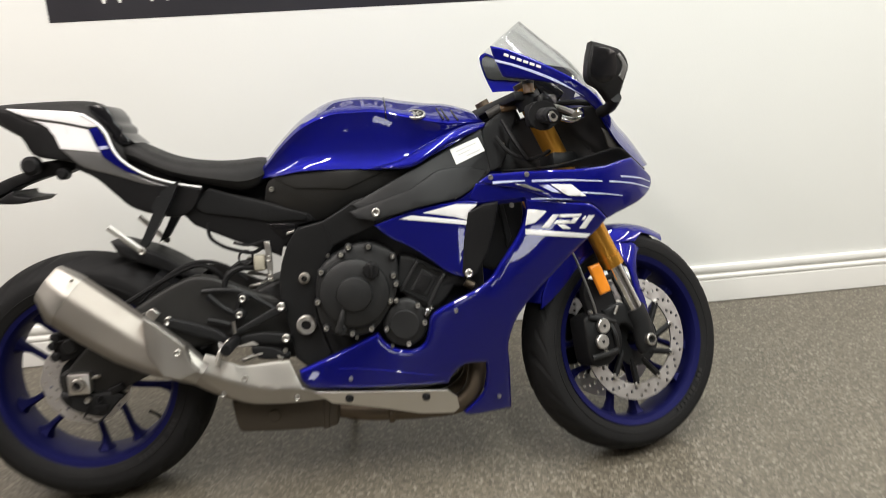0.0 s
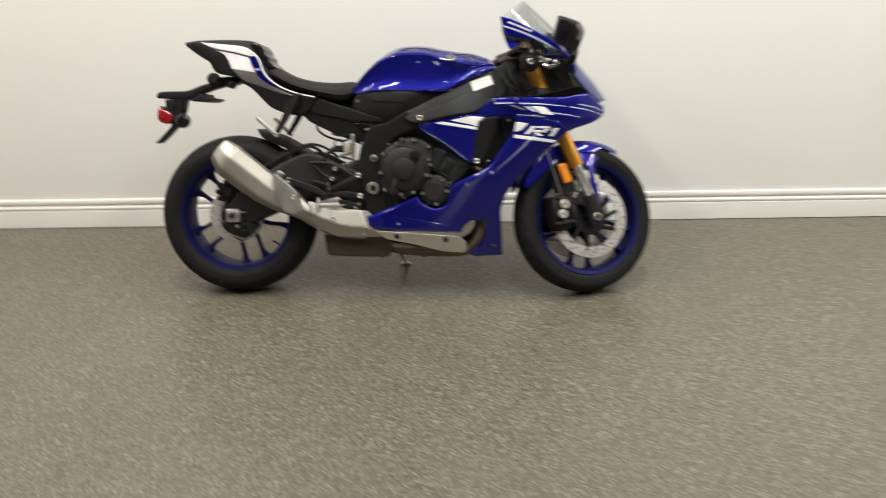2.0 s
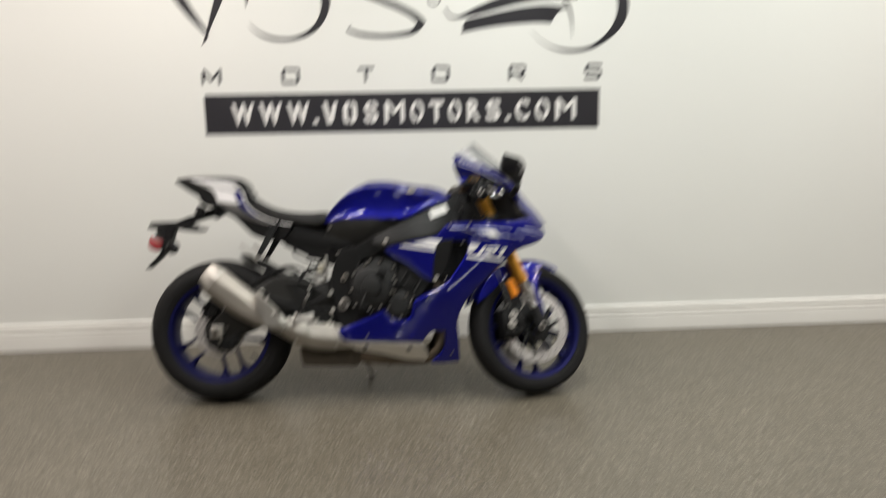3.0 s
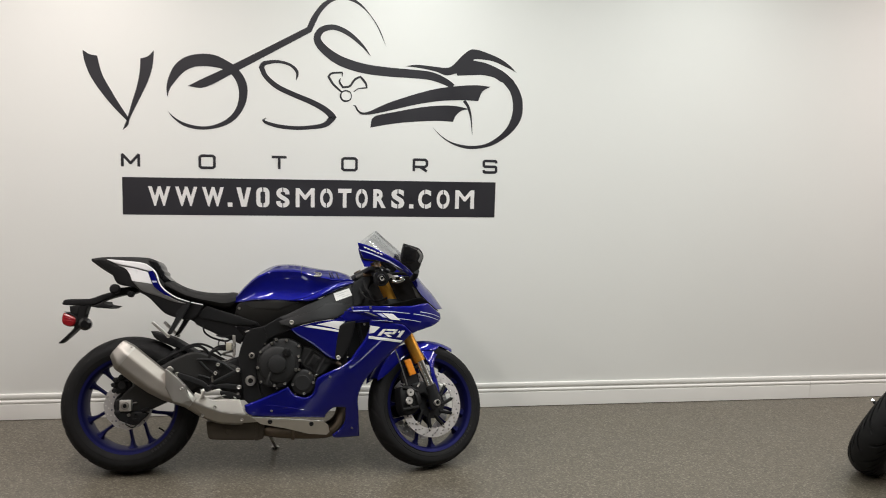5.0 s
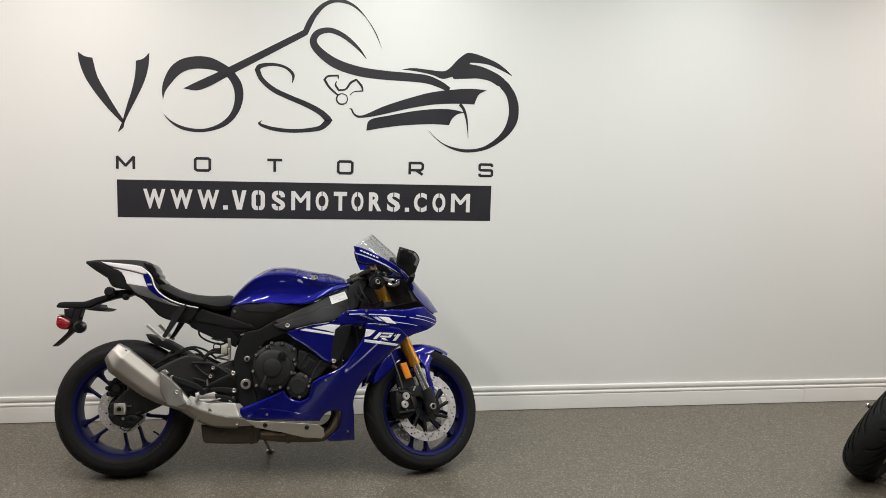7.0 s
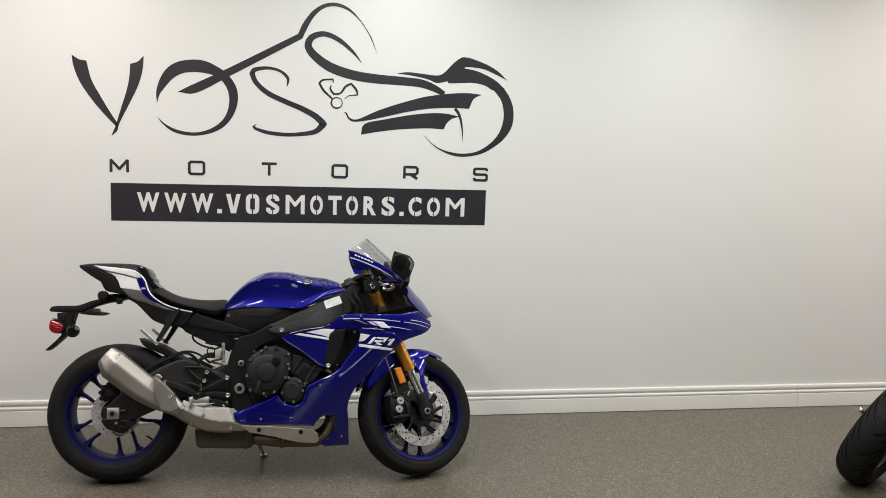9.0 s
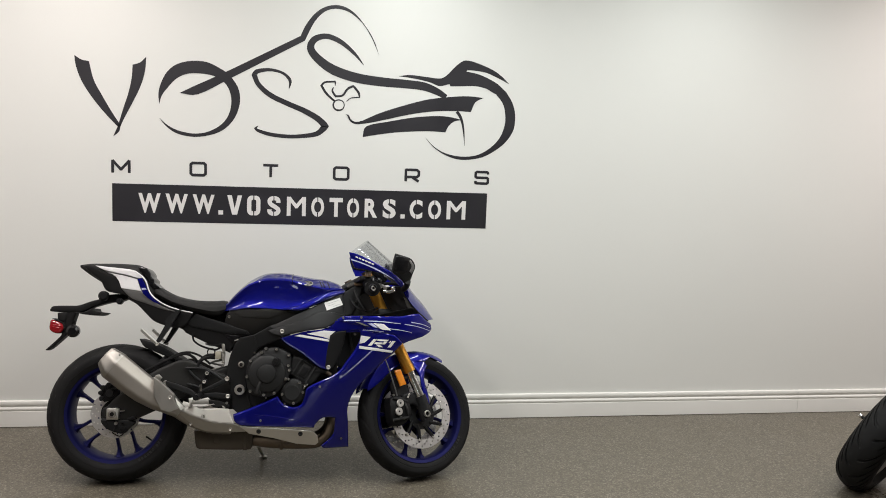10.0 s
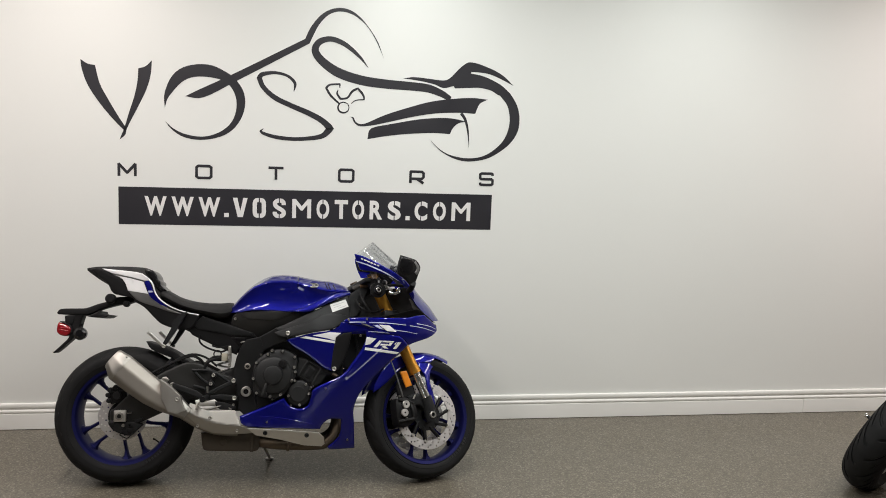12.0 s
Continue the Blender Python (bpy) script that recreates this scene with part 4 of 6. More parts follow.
for a in range(12):
    part("knurl", tube(bmesh.new(), [(0.728 + 0.0195 * math.cos(a * math.pi / 6), v, 0.561 + 0.0195 * math.sin(a * math.pi / 6)) for v in (-0.214, -0.200)], 0.0022, 6, k=1), BLACK, cap)
part("cable_boss", tube(bmesh.new(), [(0.656, -0.204, 0.470), (0.648, -0.208, 0.446), (0.640, -0.206, 0.418)], 0.0065, 10, r_end=0.0095), ENGINE, clutch)
part("sight_boss", drum(bmesh.new(), (0.645, -0.192, 0.420), 0.014, 0.012, 0.003, 18), ENGINE, clutch)
for x, z in ((0.608, 0.563), (0.658, 0.602), (0.725, 0.617), (0.781, 0.590), (0.780, 0.543), (0.769, 0.483), (0.719, 0.417), (0.672, 0.409), (0.611, 0.426), (0.595, 0.491), (0.677, 0.619), (0.785, 0.522)):
    part("boss", drum(bmesh.new(), (x, -0.187, z), 0.0095, 0.008, 0.002, 14), ENGINE, clutch)
    bolt(x, -0.197, z, 0.0075, clutch)
gen = part("pickup_cover", panel(bmesh.new(), [(0.748, 0.410), (0.762, 0.458), (0.800, 0.484), (0.838, 0.470), (0.856, 0.425), (0.845, 0.384), (0.806, 0.362), (0.766, 0.376)], surface([(0.80, 0.42, 0.192), (0.75, 0.41, 0.184), (0.80, 0.48, 0.184), (0.856, 0.42, 0.184), (0.806, 0.365, 0.184)]), 0.06, 0.009, 0.012), ENGINE, bike, "small round black engine cover")
part("cover_ring", drum(bmesh.new(), (0.800, -0.191, 0.420), 0.036, 0.003, 0.002, 30), ENGINE, gen)
for x, z in ((0.834, 0.465), (0.849, 0.421), (0.807, 0.371), (0.755, 0.412), (0.783, 0.481)):
    bolt(x, -0.190, z, 0.0075, gen)
for x, v, z, r, h in ((0.858, -0.184, 0.452, 0.011, 0.014), (0.867, -0.180, 0.456, 0.008, 0.010), (0.854, -0.182, 0.441, 0.008, 0.012)):
    bolt(x, v, z, r, gen, CHROME, h=h)
bolt(0.769, -0.192, 0.479, 0.0075, gen)
for x, z in ((0.682, 0.396), (0.767, 0.368), (0.626, 0.601)):
    bolt(x, -0.184, z, 0.0055, gen, STEEL)
cyl = part("cylinder_cover", panel(bmesh.new(), [(0.800, 0.588), (0.838, 0.580), (0.909, 0.540), (0.945, 0.524), (0.889, 0.456), (0.832, 0.462), (0.795, 0.500), (0.782, 0.520)], level(0.172), 0.06, 0.008), ENGINE, bike, "black ribbed cylinder cover")
part("cylinder_recess", panel(bmesh.new(), [(0.851, 0.552), (0.888, 0.530), (0.858, 0.482), (0.818, 0.502)], level(0.176), 0.008, 0.003, plain=True), ENGINE, cyl)
part("recess_step", panel(bmesh.new(), [(0.852, 0.541), (0.876, 0.527), (0.854, 0.492), (0.829, 0.505)], level(0.179), 0.008, 0.002, plain=True), BLACK, cyl)
for a, b in (((0.841, 0.572), (0.797, 0.502)), ((0.904, 0.536), (0.862, 0.464)), ((0.845, 0.568), (0.904, 0.534)), ((0.800, 0.504), (0.864, 0.468))):
    part("rib", panel(bmesh.new(), [(a[0] - 0.004, a[1] + 0.003), (a[0] + 0.004, a[1] - 0.001), (b[0] + 0.004, b[1] - 0.003), (b[0] - 0.004, b[1] + 0.001)], level(0.184), 0.014, 0.002, plain=True), ENGINE, cyl)
part("radiator", box(bmesh.new(), 0.965, 1.005, -0.15, 0.15, 0.36, 0.66, 0.006), BLACK, bike, "black radiator behind the fairing")
part("hose", tube(bmesh.new(), [(0.86, -0.155, 0.50), (0.93, -0.160, 0.515), (0.97, -0.150, 0.50), (0.99, -0.13, 0.46)], 0.014, 10), BLACK, bike)
part("hose_clip", tube(bmesh.new(), [(0.955, -0.172, 0.512), (0.975, -0.172, 0.500)], 0.010, 10), BRONZE, bike)
part("gearbox_cover", panel(bmesh.new(), [(0.40, 0.40), (0.42, 0.50), (0.50, 0.54), (0.58, 0.55), (0.60, 0.34), (0.48, 0.34)], level(0.09), 0.18, 0.012), ENGINE, bike)

# frame
limb_d = surface([(0.52, 0.54, 0.135), (0.54, 0.35, 0.135), (0.60, 0.36, 0.140), (0.58, 0.60, 0.155), (0.69, 0.69, 0.184), (0.74, 0.66, 0.186)], 0.002)
limb = both("frame_spar", [(0.527, 0.345), (0.522, 0.388), (0.509, 0.457), (0.500, 0.500), (0.501, 0.543), (0.511, 0.585), (0.530, 0.634), (0.555, 0.669), (0.619, 0.683), (0.665, 0.709), (0.697, 0.728), (0.720, 0.735), (0.748, 0.668), (0.701, 0.648), (0.667, 0.634), (0.641, 0.621), (0.612, 0.575), (0.592, 0.520), (0.587, 0.480), (0.591, 0.440), (0.603, 0.392), (0.616, 0.355), (0.600, 0.325), (0.556, 0.318)], limb_d, FRAME, "dark grey cast aluminium frame", thick=0.03, roll=0.004, plain=True)
for s in (-1, 1):
    part("weld_seam", tube(bmesh.new(), [(x, s * (limb_d(x, z) - 0.0005), z) for x, z in ((0.617, 0.681), (0.626, 0.660), (0.638, 0.624))], 0.0022, 8), FRAME, limb)
part("pivot_ring", drum(bmesh.new(), (0.560, -0.150, 0.430), 0.024, 0.008, 0.003, 28, 0.012), STEEL, limb, "bright swingarm pivot")
part("pivot_hex", drum(bmesh.new(), (0.560, -0.146, 0.430), 0.014, 0.006, 0.002, 6), BLACK, limb)
part("frame_plug", drum(bmesh.new(), (0.564, -0.152, 0.546), 0.014, 0.006, 0.003, 20), TITAN, limb)
bolt(0.564, -0.158, 0.546, 0.008, limb, BLACK)
beam_d = surface([(0.69, 0.70, 0.196), (0.745, 0.69, 0.205), (0.84, 0.75, 0.196), (0.93, 0.80, 0.168), (0.98, 0.75, 0.175), (1.03, 0.83, 0.128), (1.12, 0.90, 0.090), (1.05, 0.78, 0.140)], 0.002)
beam = both("air_duct_cover", [(0.690, 0.720), (0.760, 0.754), (0.833, 0.790), (0.932, 0.838), (1.015, 0.882), (1.024, 0.878), (1.031, 0.830), (1.036, 0.780), (1.024, 0.768), (0.988, 0.736), (0.879, 0.710), (0.800, 0.694), (0.744, 0.680)], beam_d, FRAME, "dark grey frame side cover", thick=0.012, roll=0.004)
both("duct_side_cover", [(0.685, 0.704), (0.783, 0.734), (0.834, 0.749), (0.865, 0.768), (0.900, 0.788), (0.940, 0.794), (0.985, 0.790), (1.030, 0.780), (1.018, 0.768), (0.988, 0.740), (0.951, 0.720), (0.850, 0.704), (0.742, 0.679), (0.701, 0.688)], beam_d, FRAME, "dark grey raised duct cover", thick=0.010, roll=0.003, lift=0.005, plain=True)
bolt(0.748, -0.215, 0.700, 0.012, beam, STEEL)
both("duct_inner_face", [(0.960, 0.840), (1.033, 0.890), (1.110, 0.942), (1.124, 0.920), (1.098, 0.850), (1.070, 0.785), (1.000, 0.770)], lambda x, z: beam_d(x, z) - 0.030, BLACK, "black inner face of the air duct", thick=0.010, roll=0.004)
label = part("price_label", panel(bmesh.new(), [(0.938, 0.836), (1.012, 0.862), (1.027, 0.828), (0.951, 0.799)], beam_d, 0.0015, 0.0, 0.02, plain=True, lift=0.002), PAPER, bike, "white paper sticker on the frame cover")
for i, (a, b) in enumerate(((0.15, 0.85), (0.15, 0.6), (0.4, 0.9))):
    f = 0.25 + 0.25 * i
    p = lambda s, f=f: (0.938 + s * 0.074 + f * 0.014, 0.836 + s * 0.027 - f * 0.036)
    q = [p(a), p(b), p(b, f + 0.06), p(a, f + 0.06)]
    part("print_bar", panel(bmesh.new(), q, beam_d, 0.0012, 0.0, 0.02, plain=True, lift=0.0032), INK, label)

# side panels below tank and seat
side_d = surface([(0.49, 0.80, 0.118), (0.59, 0.812, 0.146), (0.80, 0.805, 0.160), (0.681, 0.757, 0.172), (0.557, 0.765, 0.150), (0.58, 0.69, 0.112), (0.70, 0.722, 0.142), (0.48, 0.737, 0.105)], 0.002)
side = both("tank_side_panel", [(0.492, 0.785), (0.540, 0.803), (0.590, 0.806), (0.700, 0.803), (0.812, 0.798), (0.868, 0.806), (0.850, 0.780), (0.790, 0.760), (0.700, 0.722), (0.605, 0.676), (0.562, 0.697), (0.478, 0.737)], side_d, ARM_PAINT, "dark grey panel below the tank", thick=0.01, roll=0.007)
both("tank_side_ridge", [(0.495, 0.797), (0.561, 0.806), (0.700, 0.802), (0.785, 0.796), (0.765, 0.789), (0.681, 0.757), (0.557, 0.765)], side_d, ARM_PAINT, "dark grey folded panel face", thick=0.008, roll=0.002, lift=0.003, plain=True)
bolt(0.500, -side_d(0.500, 0.765) - 0.001, 0.766, 0.008, side, STEEL)
sub_d = surface([(0.25, 0.74, 0.10), (0.34, 0.78, 0.11), (0.48, 0.79, 0.118), (0.56, 0.69, 0.120), (0.47, 0.63, 0.100), (0.35, 0.68, 0.10)], 0.002)
both("seat_side_cover", [(0.296, 0.742), (0.350, 0.778), (0.395, 0.762), (0.490, 0.734), (0.584, 0.703), (0.600, 0.682), (0.556, 0.672), (0.552, 0.650), (0.514, 0.621), (0.508, 0.597), (0.467, 0.616), (0.400, 0.642), (0.345, 0.668), (0.302, 0.690), (0.282, 0.714)], sub_d, BLACK, "black side cover", thick=0.01, roll=0.003, plain=True)
both("cover_rib", [(0.306, 0.741), (0.352, 0.775), (0.395, 0.760), (0.490, 0.730), (0.579, 0.701), (0.582, 0.686), (0.474, 0.688), (0.440, 0.698), (0.328, 0.718)], sub_d, FRAME, "dark arrow-shaped cover face", thick=0.008, roll=0.002, lift=0.006, plain=True)
both("cover_slot", [(0.480, 0.681), (0.550, 0.677), (0.550, 0.658), (0.516, 0.640)], sub_d, GLOSS, thick=0.003, roll=0.001, lift=0.0015, plain=True)
part("slot_clip", tube(bmesh.new(), [(0.528, -0.124, 0.655), (0.546, -0.124, 0.660)], 0.003, 6), STEEL, bike)
part("subframe_core", panel(bmesh.new(), [(0.00, 0.90), (0.10, 0.80), (0.25, 0.72), (0.45, 0.64), (0.60, 0.66), (0.66, 0.78), (0.40, 0.80), (0.15, 0.88)], level(0.06), 0.12, 0.01), BLACK, bike)

# tank
tank_rows = []
for x, low, crease, top, hw, scoop in ((0.466, 0.792, 0.812, 0.828, 0.092, 0.0), (0.488, 0.794, 0.822, 0.846, 0.118, 0.02), (0.525, 0.798, 0.862, 0.886, 0.142, 0.05), (0.580, 0.806, 0.908, 0.936, 0.163, 0.06), (0.648, 0.806, 0.937, 0.973, 0.174, 0.05), (0.710, 0.804, 0.941, 0.982, 0.178, 0.04), (0.772, 0.800, 0.939, 0.979, 0.180, 0.04),
                                         (0.835, 0.806, 0.924, 0.967, 0.178, 0.06), (0.890, 0.824, 0.912, 0.958, 0.168, 0.10), (0.940, 0.846, 0.904, 0.953, 0.150, 0.08), (0.985, 0.866, 0.904, 0.941, 0.128, 0.04), (1.015, 0.878, 0.902, 0.928, 0.105, 0.0), (1.036, 0.886, 0.896, 0.908, 0.080, 0.0)):
    h, t = crease - low, top - crease
    half = [(hw, low), ((0.978 - 0.3 * scoop) * hw, low + 0.05 * h), ((0.952 - 0.5 * scoop) * hw, low + 0.15 * h), ((0.936 - 0.6 * scoop) * hw, low + 0.35 * h), ((0.938 - 0.5 * scoop) * hw, low + 0.62 * h), ((0.946 - 0.3 * scoop) * hw, low + 0.86 * h), (0.950 * hw, crease - 0.004),
            (0.920 * hw, crease + 0.004), (0.76 * hw, crease + 0.34 * t), (0.55 * hw, crease + 0.66 * t), (0.34 * hw, crease + 0.90 * t), (0.16 * hw, top - 0.001), (0, top)]
    tank_rows.append([Vector((x, -p[0], p[1])) for p in half] + [Vector((x, p[0], p[1])) for p in reversed(half[:-1])])
fine = []
for i in range(len(tank_rows[0])):
    fine.append(spline([tuple(r[i]) for r in tank_rows], 4))
tank = part("fuel_tank", loft(bmesh.new(), [[Vector(col[j]) for col in fine] for j in range(len(fine[0]))]), BLUE, bike, "glossy deep blue fuel tank", sharp=40)
wing_d = surface([(0.76, 0.802, 0.184), (0.86, 0.822, 0.186), (0.95, 0.862, 0.164), (1.03, 0.89, 0.112), (0.90, 0.865, 0.168), (0.80, 0.82, 0.182), (0.97, 0.885, 0.145)])
both("tank_wing", [(0.720, 0.803), (0.770, 0.799), (0.842, 0.799), (0.900, 0.830), (0.951, 0.856), (1.030, 0.884), (1.037, 0.898), (0.985, 0.894), (0.933, 0.878), (0.878, 0.852), (0.810, 0.818)], wing_d, BLUE, "blue tank edge cover", thick=0.012, roll=0.010)
# seam between tank and front cover, and three air slits
row = min(range(len(fine[0])), key=lambda j: abs(fine[0][j][0] - 0.785))
part("cover_seam", tube(bmesh.new(), [tuple(Vector(col[row]) + Vector((0.0, 0.0, 0.0006))) for col in fine[5:12]], 0.0017, 6, k=1), GLOSS, tank)
for x in (0.910, 0.930, 0.950):
    row = min(range(len(fine[0])), key=lambda j: abs(fine[0][j][0] - x))
    slit = [tuple(Vector(col[row]) + Vector((0.012 - 0.006 * k, 0.0, -0.0008))) for k, col in enumerate(fine[7:10])]
    part("air_slit", tube(bmesh.new(), slit, 0.0024, 6), GLOSS, tank)
EMBLEM = Matrix.Translation((0.861, -0.1515, 0.9255)) @ Matrix.Rotation(radians(-63), 4, "X")
emblem = part("tank_emblem", moved(drum(bmesh.new(), (0, 0, 0), 0.0235, 0.003, 0.0012, 32, 0.0185), EMBLEM), STEEL, tank, "round silver emblem")
part("emblem_disc", moved(drum(bmesh.new(), (0, 0.001, 0), 0.0188, 0.002, 0.0005, 28), EMBLEM), GLOSS, emblem)
for k in range(3):
    part("emblem_bar", moved(box(bmesh.new(), -0.0022, 0.0022, -0.0030, 0.0, -0.0135, 0.0135), EMBLEM @ Matrix.Rotation(radians(60 * k + 30), 4, "Y")), STEEL, emblem)

# rider's seat
seat_rows = []
for x, low, top, hw in ((0.130, 0.865, 0.888, 0.055), (0.150, 0.858, 0.906, 0.080), (0.180, 0.848, 0.897, 0.094), (0.236, 0.820, 0.868, 0.112), (0.300, 0.798, 0.850, 0.124), (0.366, 0.782, 0.842, 0.132), (0.425, 0.768, 0.842, 0.130), (0.465, 0.775, 0.845, 0.118), (0.490, 0.795, 0.838, 0.100), (0.497, 0.805, 0.826, 0.085)):
    h = top - low
    half = spline([(0.0, low, 0), (0.80 * hw, low, 0), (hw, low + 0.30 * h, 0), (0.94 * hw, low + 0.66 * h, 0), (0.70 * hw, low + 0.90 * h, 0), (0.30 * hw, top - 0.02 * h, 0), (0, top, 0)], 3)
    seat_rows.append([Vector((x, -p[0], p[1])) for p in half] + [Vector((x, p[0], p[1])) for p in reversed(half[1:-1])])
cols = [spline([tuple(r[i]) for r in seat_rows], 3) for i in range(len(seat_rows[0]))]
part("rider_seat", loft(bmesh.new(), [[Vector(c[j]) for c in cols] for j in range(len(cols[0]))]), SEAT, bike, "black rider seat")

# tail
core = []
for x, low, top, hw in ((-0.200, 0.990, 1.003, 0.020), (-0.150, 0.955, 1.010, 0.050), (-0.080, 0.915, 1.012, 0.072), (0.000, 0.885, 1.012, 0.082), (0.070, 0.850, 1.006, 0.085), (0.105, 0.830, 0.984, 0.082), (0.128, 0.820, 0.945, 0.078), (0.150, 0.810, 0.905, 0.075)):
    h = top - low
    half = spline([(0.0, low, 0), (0.75 * hw, low + 0.03 * h, 0), (hw, low + 0.45 * h, 0), (0.92 * hw, low + 0.82 * h, 0), (0.6 * hw, low + 0.96 * h, 0), (0, top, 0)], 3)
    core.append([Vector((x, -p[0], p[1])) for p in half] + [Vector((x, p[0], p[1])) for p in reversed(half[1:-1])])
cols = [spline([tuple(r[i]) for r in core], 3) for i in range(len(core[0]))]
part("pillion_seat", loft(bmesh.new(), [[Vector(c[j]) for c in cols] for j in range(len(cols[0]))]), SEAT, bike, "black pillion pad and tail")
part("seat_horn", panel(bmesh.new(), [(0.120, 0.915), (0.135, 0.935), (0.175, 0.898), (0.150, 0.892)], level(0.080), 0.16, 0.004), GLOSS, bike)
tail_d = surface([(-0.20, 0.99, 0.030), (-0.12, 0.985, 0.070), (-0.05, 0.93, 0.088), (0.05, 0.95, 0.098), (0.11, 0.91, 0.104), (0.05, 0.87, 0.098), (0.15, 0.78, 0.098), (0.24, 0.77, 0.112), (0.33, 0.78, 0.125)])
under = both("tail_under_panel", [(-0.186, 0.998), (-0.136, 0.957), (-0.093, 0.927), (-0.067, 0.883), (-0.015, 0.868), (0.032, 0.858), (0.036, 0.843), (0.080, 0.817), (0.132, 0.764), (0.165, 0.738), (0.241, 0.714), (0.300, 0.722), (0.335, 0.778), (0.24, 0.800), (0.152, 0.835), (0.015, 0.894), (-0.021, 0.945), (-0.081, 0.970), (-0.135, 0.998)], tail_d, BLACK, "black plastic tail underside", thick=0.012, roll=0.005)
both("pad_clasp", [(0.076, 0.996), (0.109, 0.991), (0.129, 0.968), (0.134, 0.951), (0.147, 0.937), (0.145, 0.915), (0.135, 0.904), (0.113, 0.937), (0.078, 0.978)], level(0.082), GLOSS, "black pad latch", thick=0.16, roll=0.006, mirror=False)
both("tail_grey_panel", [(0.004, 0.894), (0.097, 0.880), (0.127, 0.850), (0.194, 0.811), (0.260, 0.786), (0.200, 0.796), (0.124, 0.822), (0.056, 0.845), (0.023, 0.873)], tail_d, SILVER_PAINT, "silver grey tail panel", thick=0.008, roll=0.003, lift=0.003)
both("tail_white_panel", [(-0.057, 0.965), (0.011, 0.952), (0.076, 0.935), (0.088, 0.901), (0.098, 0.879), (0.005, 0.893), (-0.006, 0.924), (-0.020, 0.945), (-0.037, 0.957)], tail_d, WHITE, "white tail panel", thick=0.008, roll=0.0012, lift=0.0060, step=0.010, plain=True)
both("tail_ridge", [(-0.120, 0.997), (-0.055, 0.990), (0.015, 0.983), (0.063, 0.975), (0.088, 0.952), (0.100, 0.941), (0.081, 0.940), (0.025, 0.9545), (-0.057, 0.971), (-0.090, 0.982)], tail_d, WHITE, "white tail ridge", thick=0.010, roll=0.002, lift=0.0115, step=0.010, k=2)
# shade of the crease between the white faces, put in as a grey strip
both("tail_crease_shade", [(-0.085, 0.980), (0.020, 0.958), (0.086, 0.943), (0.084, 0.930), (0.000, 0.946), (-0.055, 0.960)], tail_d, SILVER_PAINT, "grey strip painted as the shade in the crease below the tail ridge", thick=0.006, roll=0.001, lift=0.0035, plain=True)
both("tail_stripe", [(0.079, 0.936), (0.099, 0.941), (0.112, 0.916), (0.128, 0.877), (0.159, 0.843), (0.189, 0.820), (0.157, 0.829), (0.126, 0.850), (0.105, 0.869), (0.094, 0.899)], tail_d, BLUE, "blue tail stripe", thick=0.004, roll=0.0006, lift=0.0085, step=0.010, plain=True)
both("tail_tick", [(0.098, 0.894), (0.117, 0.894), (0.122, 0.886), (0.100, 0.885)], tail_d, LILAC, "pale graphic tick", thick=0.002, roll=0.0003, lift=0.0100, plain=True)
rim_line = spline([(0.066, 0.971, 0), (0.088, 0.956, 0), (0.104, 0.943, 0), (0.119, 0.922, 0), (0.134, 0.880, 0), (0.160, 0.848, 0), (0.211, 0.816, 0), (0.273, 0.795, 0), (0.335, 0.782, 0)], 6)
for s in (-1, 1):
    part("tail_edge", tube(bmesh.new(), [(p[0], s * (tail_d(p[0], p[1]) + 0.010), p[1]) for p in rim_line], 0.0042, 8, k=1, r_end=0.0026), WHITE, bike, "thin white seat edge line")

# plate hanger, tail lamp, indicators
hang = part("plate_hanger", panel(bmesh.new(), [(-0.324, 0.790), (-0.308, 0.808), (-0.231, 0.811), (-0.194, 0.813), (-0.143, 0.832), (-0.100, 0.845), (-0.060, 0.865), (0.017, 0.868), (0.022, 0.846), (-0.016, 0.832), (-0.057, 0.828), (-0.126, 0.808), (-0.158, 0.792), (-0.200, 0.780), (-0.318, 0.783)], level(0.035), 0.07, 0.005), BLACK, bike, "black number plate hanger")
part("plate_bracket", panel(bmesh.new(), [(-0.205, 0.780), (-0.164, 0.779), (-0.123, 0.799), (-0.118, 0.787), (-0.076, 0.780), (-0.097, 0.768), (-0.147, 0.768)], level(0.085), 0.17, 0.003), BLACK, hang)
part("hanger_stem", panel(bmesh.new(), [(-0.258, 0.786), (-0.205, 0.786), (-0.221, 0.722), (-0.216, 0.705), (-0.236, 0.686), (-0.256, 0.700), (-0.262, 0.740)], level(0.030), 0.06, 0.005), BLACK, hang)
part("lamp_mount", panel(bmesh.new(), [(-0.289, 0.777), (-0.242, 0.782), (-0.252, 0.733), (-0.283, 0.743)], level(0.034), 0.068, 0.004), BLACK, hang)
lamp = part("tail_lamp", panel(bmesh.new(), [(-0.317, 0.739), (-0.310, 0.746), (-0.263, 0.727), (-0.256, 0.704), (-0.274, 0.682), (-0.303, 0.686), (-0.320, 0.704)], level(0.045), 0.09, 0.010), RED, bike, "red tail lamp lens")
for dz in (0.0, 0.010):
    part("lens_rib", tube(bmesh.new(), [(-0.306, -0.0445, 0.712 + dz), (-0.268, -0.0445, 0.705 + dz)], 0.0022, 8), RED, lamp)
part("lamp_back", panel(bmesh.new(), [(-0.312, 0.752), (-0.300, 0.750), (-0.258, 0.730), (-0.248, 0.704), (-0.262, 0.690), (-0.258, 0.704), (-0.265, 0.726)], level(0.042), 0.084, 0.003), BLACK, lamp)
